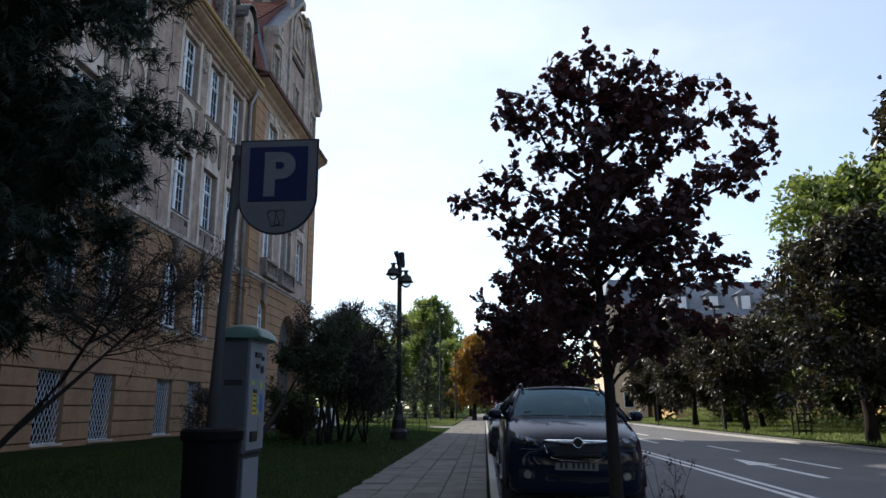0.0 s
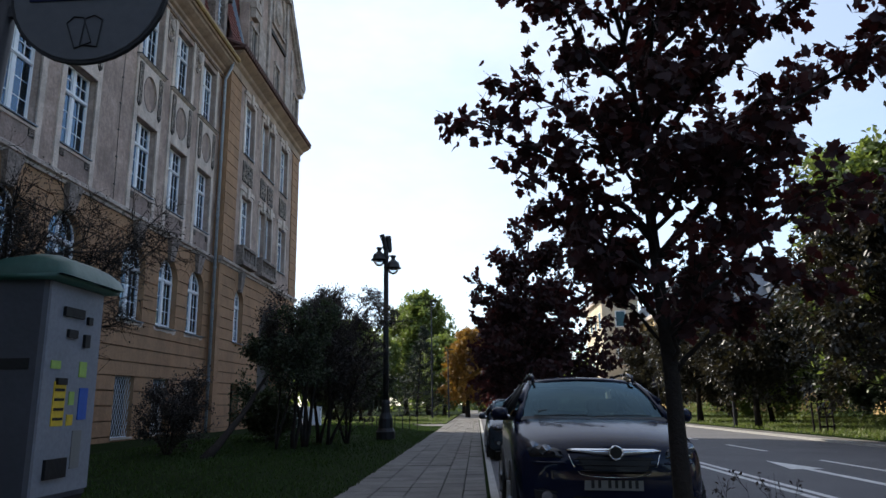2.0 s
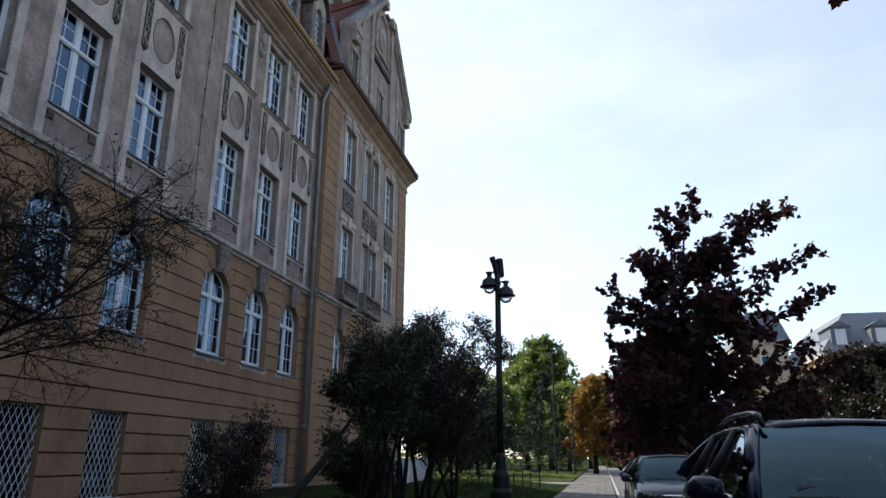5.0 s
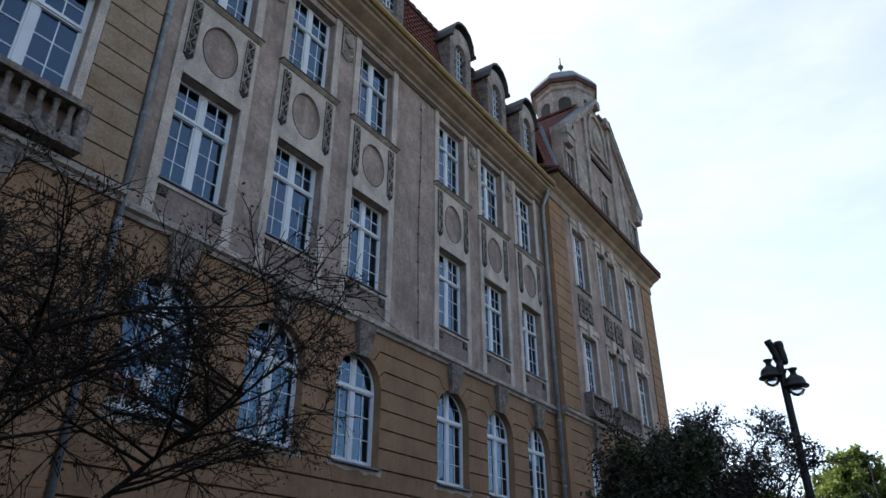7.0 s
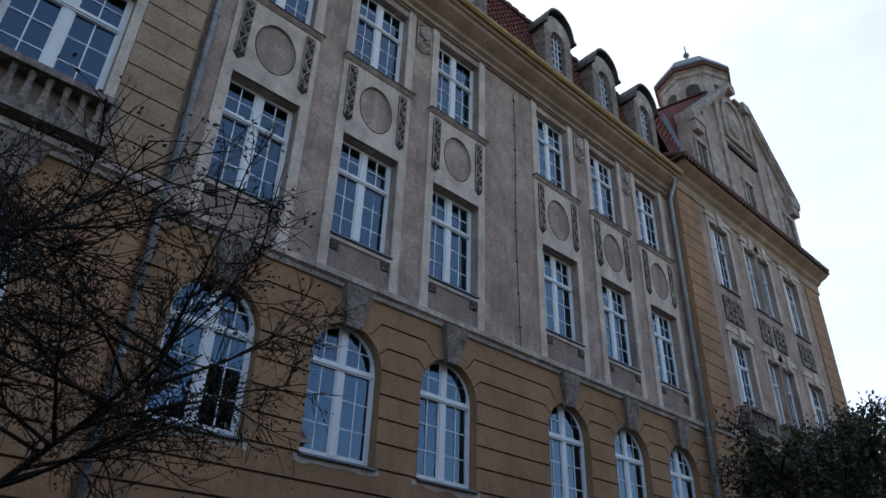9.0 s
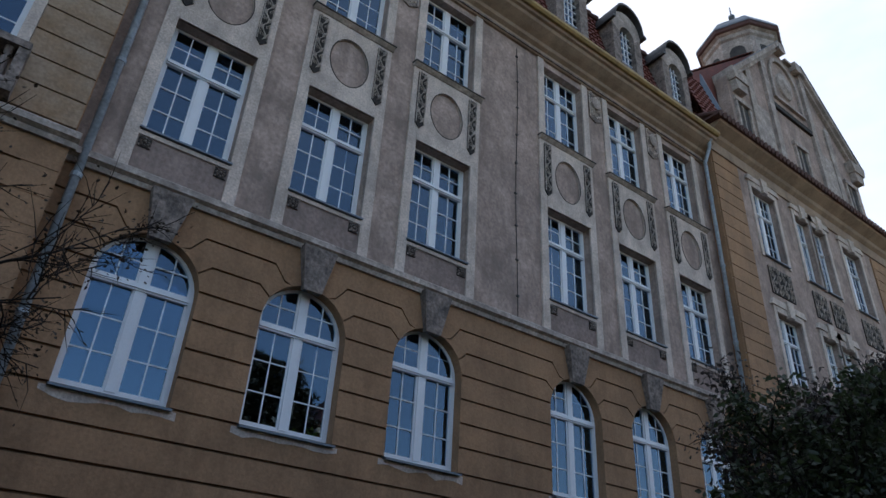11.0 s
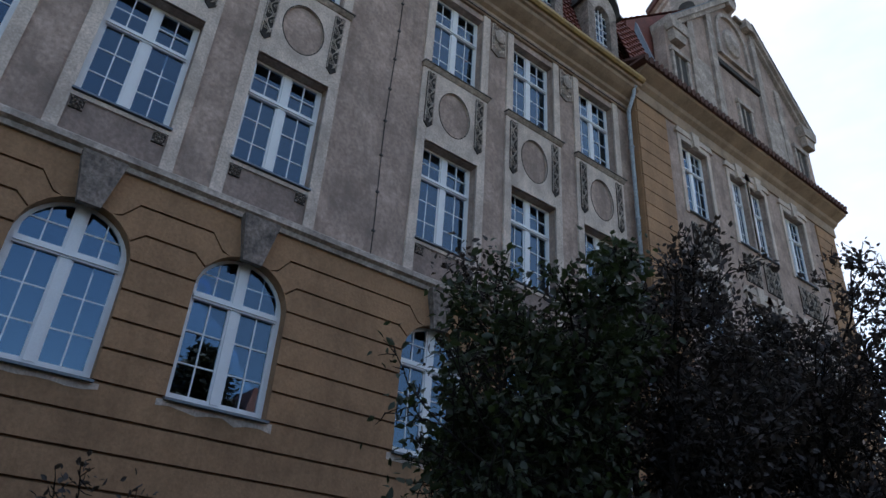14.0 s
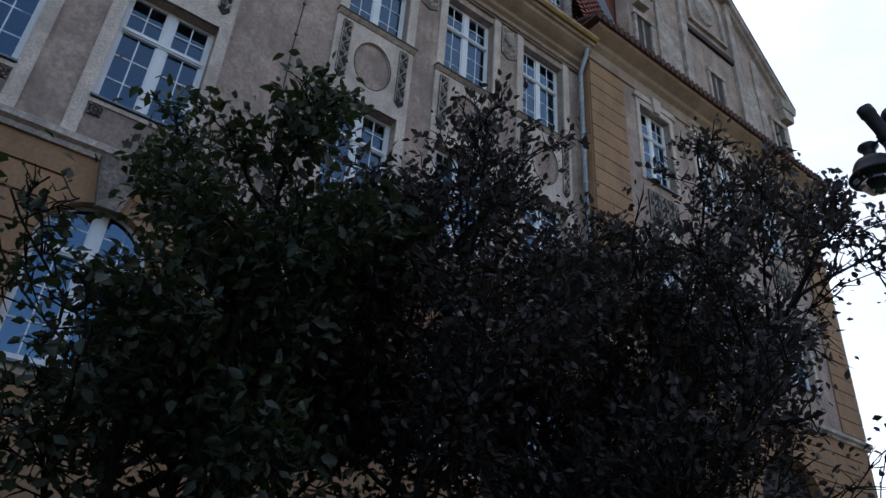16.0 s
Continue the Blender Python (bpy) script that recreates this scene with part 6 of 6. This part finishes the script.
    stations = ((yf - 0.03, 0.585, -0.055), (yf + 0.12, 0.60, -0.025), (yf + 0.45, 0.61, -0.004), ((yf + yr) / 2, 0.615, 0.0), (yr - 0.4, 0.60, -0.025), (yr - 0.05, 0.58, -0.075), (yr + 0.12, 0.56, -0.12))
    roof = loft([[(u * w, y + (0.1 * u * u if i == 0 else 0), T + z - 0.035 * u * u - 0.03 * u ** 8) for u in (-1, -0.93, -0.75, -0.4, 0, 0.4, 0.75, 0.93, 1)] + [(u * w, y + (0.1 * u * u if i == 0 else 0), T + z - 0.1) for u in (0.95, -0.95)] for i, (y, w, z) in enumerate(stations)])
    part("roof", roof, P, c, at=at, smooth=True)
    cowl = Mesh()
    for q in range(11):
        x, y, z = glass_point(-1 + q / 5, 0)
        cowl.v += [(x * 1.03, y - 0.09, z - 0.03), (x * 1.02, y + 0.02, z + 0.012)]
    cowl.f += [(2 * q, 2 * q + 2, 2 * q + 3, 2 * q + 1) for q in range(10)]
    part("cowl", cowl, M["dark"], c, at=at)
    for s in (-1, 1):
        pil = [Vector(glass_point(s, v)) + Vector((s * 0.032, 0.012, -0.004)) for v in (-0.06, 0.2, 0.45, 0.7, 0.9, 1.0)]
        part("front_pillar", Mesh().tube(pil, [0.045, 0.036, 0.033, 0.033, 0.034, 0.034], 8), P, c, at=at, smooth=True)

        def skin(y, z, out=0.0):
            v = (z - belt) / (T - 0.1 - belt)
            return (s * (0.85 - 0.22 * v - 0.03 * v * (1 - v) + out), y, z)
        side = [(yb + 0.22, belt - 0.035), (yb + 0.42, belt + (T - belt) * 0.33), (yf - 0.12, T - 0.19), (yf + 0.1, T - 0.115), (yf + 0.4, T - 0.09), ((yf + yr) / 2, T - 0.082), (yr - 0.25, T - 0.11), (yr + 0.02, T - 0.16), (yr + 0.2, T - 0.26), (ye - 0.14, belt + 0.1), (ye - 0.16, belt + 0.01)]
        part("side_window", Mesh().add([skin(y, z, 0.0) for y, z in side], [tuple(range(len(side)))]), M["side_glass"], c, at=at).visible_shadow = False
        part("window_frame", Mesh().tube([skin(y, z) for y, z in side[1:]], [0.03, 0.028, 0.026, 0.026, 0.026, 0.028, 0.034, 0.05, 0.07, 0.07], 8), P, c, at=at, smooth=True)
        part("waist_trim", Mesh().tube([skin(yb + 0.25, belt - 0.03, 0.008), skin((yb + ye) / 2, belt - 0.01, 0.012), skin(ye - 0.15, belt + 0.02, 0.008)], 0.011, 6), M["chrome"], c, at=at, smooth=True)
        for y0 in (2.35 * L, 3.22 * L):
            part("side_pillar", Mesh().tube([skin(y0, belt - 0.02, 0.004), skin(y0 + 0.05, T - 0.1, 0.004)], 0.03, 8), M["dark"], c, at=at, smooth=True)
        if rails:
            part("roof_rail", Mesh().tube([(s * 0.575, y, T + z) for y, z in ((yf + 0.02, -0.075), (yf + 0.1, -0.012), (yf + 0.3, 0.015), ((yf + yr) / 2, 0.03), (yr - 0.4, 0.012), (yr - 0.12, -0.02), (yr, -0.1))], 0.017, 8), M["black_paint"], c, at=at, smooth=True)
        mir = part("mirror", loft([[(s * (0.975 + dx * w), yb + 0.28 + y, belt - 0.0 + dz * w) for dx, dz in ((-0.09, -0.05), (-0.02, -0.075), (0.07, -0.075), (0.105, -0.03), (0.1, 0.03), (0.06, 0.07), (-0.02, 0.075), (-0.08, 0.055))] for y, w in ((0.0, 0.3), (0.02, 0.72), (0.07, 0.96), (0.13, 1.0), (0.17, 0.85))]), P, c, at=at, smooth=True)
        part("mirror_foot", Mesh().box(s * 0.82, s * 0.93, yb + 0.34, yb + 0.42, belt - 0.07, belt - 0.03), M["dark"], mir, at=at)
        hl = part("headlight", patch([(s * 0.43, 0.815), (s * 0.77, 0.8), (s * 0.82, 1.0), (s * 0.45, 0.9)], 0.012), M["lamp_glass"], c, "dark clear-lensed swept headlight", at=at, smooth=True)
        bowl = Mesh().lathe([(0.055, 0.0), (0.045, 0.02), (0.015, 0.03)], 14)
        for x, z in ((0.6, 0.885), (0.71, 0.91)):
            b = Mesh()
            yy = skin_y(s * x, z * k)
            b.v, b.f = [(s * x + p[0], yy - 0.022 + p[2] * 0.4, z * k + p[1]) for p in bowl.v], list(bowl.f)
            part("reflector", b, M["lens_metal"], hl, at=at, smooth=True)
        part("fog_recess", patch([(s * 0.5, 0.40), (s * 0.72, 0.42), (s * 0.74, 0.56), (s * 0.48, 0.54)], 0.004), M["dark"], c, at=at)
        fog = Mesh().lathe([(0.05, 0.0), (0.04, 0.02), (0.015, 0.03)], 14)
        yy = skin_y(s * 0.6, 0.48 * k)
        fog.v = [(s * 0.6 + p[0], yy - 0.02 + p[2] * 0.4, 0.48 * k + p[1]) for p in fog.v]
        part("fog_light", fog, M["lens_metal"], c, at=at)
        part("bumper_strake", patch([(s * 0.42, 0.77), (s * 0.72, 0.755), (s * 0.76, 0.79), (s * 0.42, 0.80)], 0.02, 8, 3), P, c, at=at, smooth=True)
        for y in (0.86 * L, 3.42 * L):
            wheel = Mesh().lathe([(0.2, -0.1), (0.31, -0.105), (0.335, -0.08), (0.34, 0), (0.335, 0.08), (0.31, 0.105), (0.2, 0.1)], 24)
            wheel.v = [(s * 0.795 + p[2], y + p[0], 0.335 + p[1]) for p in wheel.v]
            w = part("wheel", wheel, M["rubber"], c, "black tyre on a grey alloy rim", at=at, smooth=True)
            rim = Mesh()
            for j in range(5):
                a = j * 2 * math.pi / 5 + 0.3
                rim.tube([(s * 0.912, y, 0.335), (s * 0.906, y + 0.21 * math.cos(a), 0.335 + 0.21 * math.sin(a))], 0.03, 5)
            part("rim", rim, M["alloy"], w, at=at)
            arch = Mesh()
            for j in range(14):
                a, b = math.pi * j / 14, math.pi * (j + 1) / 14
                arch.prism([(y + r * math.cos(t), 0.335 + r * math.sin(t)) for r, t in ((0.33, a), (0.42, a), (0.42, b), (0.33, b))], "x", s * 0.85, s * 0.898)
            part("wheel_arch", arch, M["dark"], c, at=at)
    rw = Mesh().add([(-0.72, ye + 0.02, belt + 0.04), (0.72, ye + 0.02, belt + 0.04), (0.54, yr + 0.15, T - 0.15), (-0.54, yr + 0.15, T - 0.15)], [(0, 1, 2, 3)])
    part("rear_window", rw, M["screen"], c, at=at).visible_shadow = False
    # grille with a chrome bar and lip, badge ring, plate, wipers
    part("grille", patch([(-0.28, 0.665), (0.28, 0.665), (0.40, 0.865), (-0.40, 0.865)], 0.005, 12, 6), M["dark"], c, at=at)
    for z in (0.72, 0.77, 0.82):
        w = 0.28 + (z - 0.665) * 0.55
        part("grille_bar", Mesh().tube([(x * w, skin_y(x * w, z * k) - 0.008, z * k) for x in (-1, -0.5, 0, 0.5, 1)], 0.006, 5), M["dark"], c, at=at)
    lip = [(-0.405, 0.86), (-0.37, 0.76), (-0.3, 0.685), (-0.18, 0.662), (0.0, 0.655), (0.18, 0.662), (0.3, 0.685), (0.37, 0.76), (0.405, 0.86)]
    part("grille_trim", Mesh().tube([(x, skin_y(x, z * k) - 0.006, z * k) for x, z in lip], 0.006, 6), M["chrome"], c, at=at, smooth=True)
    bar = [(-0.42, 0.895, 0.008), (-0.34, 0.893, 0.018), (-0.2, 0.885, 0.028), (0.0, 0.88, 0.034), (0.2, 0.885, 0.028), (0.34, 0.893, 0.018), (0.42, 0.895, 0.008)]
    part("chrome_bar", loft([[(x, skin_y(x, (z - 0.03) * k) - 0.012 + o, z * k + d * h) for o, d in ((0.0, -1), (-0.014, -0.3), (-0.014, 0.4), (0.005, 1), (0.05, 1), (0.05, -1))] for x, z, h in bar]), M["chrome"], c, at=at, smooth=True)
    y0 = skin_y(0, 0.85 * k) - 0.035
    part("badge", Mesh().tube([(0.058 * math.cos(2 * math.pi * j / 20), y0, 0.88 * k + 0.058 * math.sin(2 * math.pi * j / 20)) for j in range(21)], 0.009, 6), M["chrome"], c, at=at, smooth=True)
    part("badge_back", Mesh().tube([(0, y0, 0.88 * k), (0, y0 + 0.02, 0.88 * k)], 0.054, 16), M["dark"], c, at=at)
    y0 = skin_y(0, 0.585 * k) - 0.02
    pl = part("number_plate", Mesh().box(-0.26, 0.26, y0 - 0.008, y0 + 0.05, 0.54 * k, 0.63 * k + 0.02), M["plate"], c, at=at)
    for x in (-0.19, -0.13, -0.04, 0.02, 0.08, 0.14, 0.2):
        part("plate_bar", Mesh().box(x - 0.014, x + 0.014, y0 - 0.011, y0 - 0.0075, 0.56 * k, 0.635 * k), M["dark"], pl, at=at)
    part("lower_intake", patch([(-0.46, 0.38), (0.46, 0.38), (0.46, 0.5), (-0.46, 0.5)], 0.004, 10, 3), M["dark"], c, at=at)
    for u0, u1 in ((-0.85, -0.05), (0.0, 0.8)):
        part("wiper", Mesh().tube([Vector(glass_point(u0 + (u1 - u0) * j / 5, 0.012 + 0.02 * math.sin(math.pi * j / 7))) + Vector((0, -0.012, 0.012)) for j in range(6)], 0.007, 5), M["dark"], c, at=at)
    # inside
    part("dashboard", Mesh().prism([(yb + 0.12, belt - 0.1), (yb + 0.55, belt - 0.05), (yb + 0.6, belt - 0.3), (yb + 0.15, belt - 0.3)], "x", -0.68, 0.68), M["dark"], c, at=at)
    for x in (-0.36, 0.36):
        for y in (2.25, 3.15):
            seat = part("seat", loft([[(x + a * w, y * L + o + 0.05 * (1 - abs(a)), z * T / 1.68) for a in (-1, -0.6, 0.6, 1)] + [(x + a * w, y * L + o + 0.14, z * T / 1.68) for a in (1, -1)] for z, w, o in ((0.7, 0.24, 0), (1.0, 0.25, 0.06), (1.2, 0.2, 0.1))]), M["dark"], c, at=at)
            part("headrest", loft([[(x + a * w, y * L + 0.1 + o, (1.24 + h) * T / 1.68) for a, o in ((-1, 0.03), (-0.7, 0), (0.7, 0), (1, 0.03), (0.8, 0.1), (-0.8, 0.1))] for h, w in ((0, 0.1), (0.04, 0.13), (0.13, 0.13), (0.17, 0.1))]), M["dark"], seat, at=at, smooth=True)
    part("inner_mirror", Mesh().box(-0.12, 0.12, yf - 0.02, yf + 0.01, T - 0.2, T - 0.13), M["dark"], c, at=at)
    x, y, z = glass_point(-0.72, 0.1)
    part("permit", Mesh().box(x - 0.05, x + 0.05, y + 0.03, y + 0.036, z - 0.03, z + 0.03), M["plate"], c, at=at)
    c.scale = (wide, 1, 1)
    c.rotation_euler = (0, radians(tilt), 0)
    return c


car((1.17, 9.05, ROAD_Z + 0.012), "black compact off-roader parked at the kerb with chrome grille bar", "black_paint", 1.655, 1.21, 4.28, 1.03, True, 1.3)
car((1.02, 19.6, ROAD_Z), "grey-blue hatchback parked at the kerb", "grey_paint", 1.5, 1.04, 4.1, 0.97, False)
car((1.1, 24.6, ROAD_Z), "grey-blue hatchback parked at the kerb", "grey_paint", 1.46, 1.0, 4.1, 0.97, False)


# ---- houses further off ----
def house(name, x0, x1, y0, y1, eave, ridge, wall_mat, roof_mat, label, win_faces, dormers=True):
    h = thing(name, ((x0 + x1) / 2, (y0 + y1) / 2, 0.1), label, "building", "far houses")
    part("wall", Mesh().box(x0, x1, y0, y1, 0, eave), M[wall_mat], h)
    part("cornice", Mesh().box(x0 - 0.35, x1 + 0.35, y0 - 0.35, y1 + 0.35, eave, eave + 0.35), M["stone"], h)
    i = min(x1 - x0, y1 - y0) * 0.16
    r = Mesh()
    a, b = eave + 0.35, ridge
    r.add([(x0 - 0.3, y0 - 0.3, a), (x1 + 0.3, y0 - 0.3, a), (x1 + 0.3, y1 + 0.3, a), (x0 - 0.3, y1 + 0.3, a), (x0 + i, y0 + i, b), (x1 - i, y0 + i, b), (x1 - i, y1 - i, b), (x0 + i, y1 - i, b)],
          [(0, 1, 5, 4), (1, 2, 6, 5), (2, 3, 7, 6), (3, 0, 4, 7), (4, 5, 6, 7), (3, 2, 1, 0)])
    part("roof", r, M[roof_mat], h)
    for face in win_faces:
        lo, hi = (x0, x1) if face == "y0" else (y0, y1)
        n = max(int((hi - lo) / 3), 1)
        floors = max(int(eave / 3.6), 1)
        for k in range(n):
            p = lo + (hi - lo) * (k + 0.5) / n
            for fl in range(floors):
                z = 1.2 + fl * eave / floors
                for nm, w, hh, out, mat in (("window", 0.62, 0.0, 0.06, "white"), ("pane", 0.5, 0.1, 0.08, "glass")):
                    m = Mesh()
                    if face == "y0":
                        m.box(p - w, p + w, y0 - out, y0 + 0.05, z + hh, z + 1.9 - hh)
                    else:
                        m.box(x0 - out, x0 + 0.05, p - w, p + w, z + hh, z + 1.9 - hh)
                    if nm == "window":
                        win = part("window", m, M[mat], h)
                    else:
                        part("pane", m, M["screen"], win)
            if dormers and face == "y0":
                d = part("dormer", Mesh().box(p - 0.8, p + 0.8, y0 + 0.3, y0 + i + 1, eave + 0.9, eave + 2.7).prism([(p - 1.0, eave + 2.7), (p + 1.0, eave + 2.7), (p, eave + 3.3)], "y", y0 + 0.2, y0 + i + 1), M["slate"], h)
                part("dormer_window", Mesh().box(p - 0.45, p + 0.45, y0 + 0.24, y0 + 0.3, eave + 1.1, eave + 2.5), M["white"], d)
    return h


house("town_house", 19.5, 46, 74, 92, 10.2, 14.6, "ochre", "slate", "ochre town house with a blue slate mansard and dormers", ["y0", "x0"])
house("town_house", 14.8, 19.0, 84, 96, 13.0, 16.5, "cream", "slate", "cream town house at the bend of the road", ["y0", "x0"], False)
house("villa", 24, 36, 14, 30, 6.5, 12.5, "ochre", "tile", "villa with a red tiled roof across the road", ["x0"])
house("villa", 27, 40, -10, 6, 6.5, 12.0, "grey", "tile", "villa with a red tiled roof across the road", ["x0"])
house("town_house", 29, 36, 37.4, 41.6, 15.4, 18.2, "redwall", "tile", "tall slim red brick house with a tiled roof", ["x0", "y0"], False)
house("town_house", 30, 46, 42.2, 58, 11.5, 14.5, "ochre", "tile", "ochre house with a tiled roof beside the brick one", ["x0", "y0"], False)
# unseen house added behind the start; it keeps low sky off front faces
house("sky_blocking_house", -14, 14, -62, -48, 12, 17, "grey", "tile", "unseen grey house added behind to block the low sky", [], False)
house("kiosk", 24.5, 30, 33.5, 37.0, 2.4, 2.9, "redwall", "slate", "low red kiosk behind the trees", [], False)
hedge_rng = np.random.default_rng(9)
pts = np.column_stack([hedge_rng.uniform(19.0, 20.2, 5000), hedge_rng.uniform(18, 70, 5000), hedge_rng.uniform(0.1, 1.25, 5000)])
me = scatter("hedge", pts, 0.16, "oval", hedge_rng)
me.materials.append(M["green"])
tagged(new("hedge", me), "low clipped green hedge across the road", "hedge", "", "stuff")
# far belt of woods behind everything
pts = []
for k in range(260):
    a = hedge_rng.uniform(-1.25, 1.25)
    d = hedge_rng.uniform(120, 165)
    cx_, cy_, rr = d * math.sin(a), d * math.cos(a) + 5, hedge_rng.uniform(2.5, 5)
    n = 90
    q = hedge_rng.normal(size=(n, 3))
    q /= np.linalg.norm(q, axis=1)[:, None]
    pts.append(q * rr * hedge_rng.uniform(0.6, 1.05, (n, 1)) + np.array((cx_, cy_, hedge_rng.uniform(1.0, 7.5))))
me = scatter("woods", np.concatenate(pts), 1.5, "oval", hedge_rng)
me.materials.append(M["green"])
tagged(new("woods", me), "far belt of green woods closing the street", "woods", "", "stuff")

# ---- paving slabs, one by one ----
slab_rng = random.Random(3)
slab = {}
for w, l in ((0.5, 0.5), (0.35, 0.5)):
    b = 0.008
    m = Mesh()
    g = 0.006
    m.add([(g, g, -0.03), (w - g, g, -0.03), (w - g, l - g, -0.03), (g, l - g, -0.03), (g, g, -b), (w - g, g, -b), (w - g, l - g, -b), (g, l - g, -b),
           (g + b, g + b, 0), (w - g - b, g + b, 0), (w - g - b, l - g - b, 0), (g + b, l - g - b, 0)],
          [(0, 1, 5, 4), (1, 2, 6, 5), (2, 3, 7, 6), (3, 0, 4, 7), (4, 5, 9, 8), (5, 6, 10, 9), (6, 7, 11, 10), (7, 4, 8, 11), (8, 9, 10, 11)])
    slab[w] = m.data("slab", M["pave"])
rest = Mesh()
for r in range(150):
    y = -13 + r * 0.5
    x = -2.15
    for w in (0.5, 0.5, 0.5, 0.35, 0.35):
        z = WALK_Z + slab_rng.uniform(-0.006, 0.004)
        if 6.0 < y < 36:
            ob = part("slab", slab[w], None, pavement, at=(x, y, z))
            ob.rotation_euler = (slab_rng.uniform(-0.008, 0.008), slab_rng.uniform(-0.008, 0.008), slab_rng.uniform(-0.004, 0.004))
        else:
            rest.box(x + 0.006, x + w - 0.006, y + 0.006, y + 0.494, z - 0.03, z)
        x += w
tagged(part("slabs_further_off", rest, M["pave"], pavement), kind="stuff")
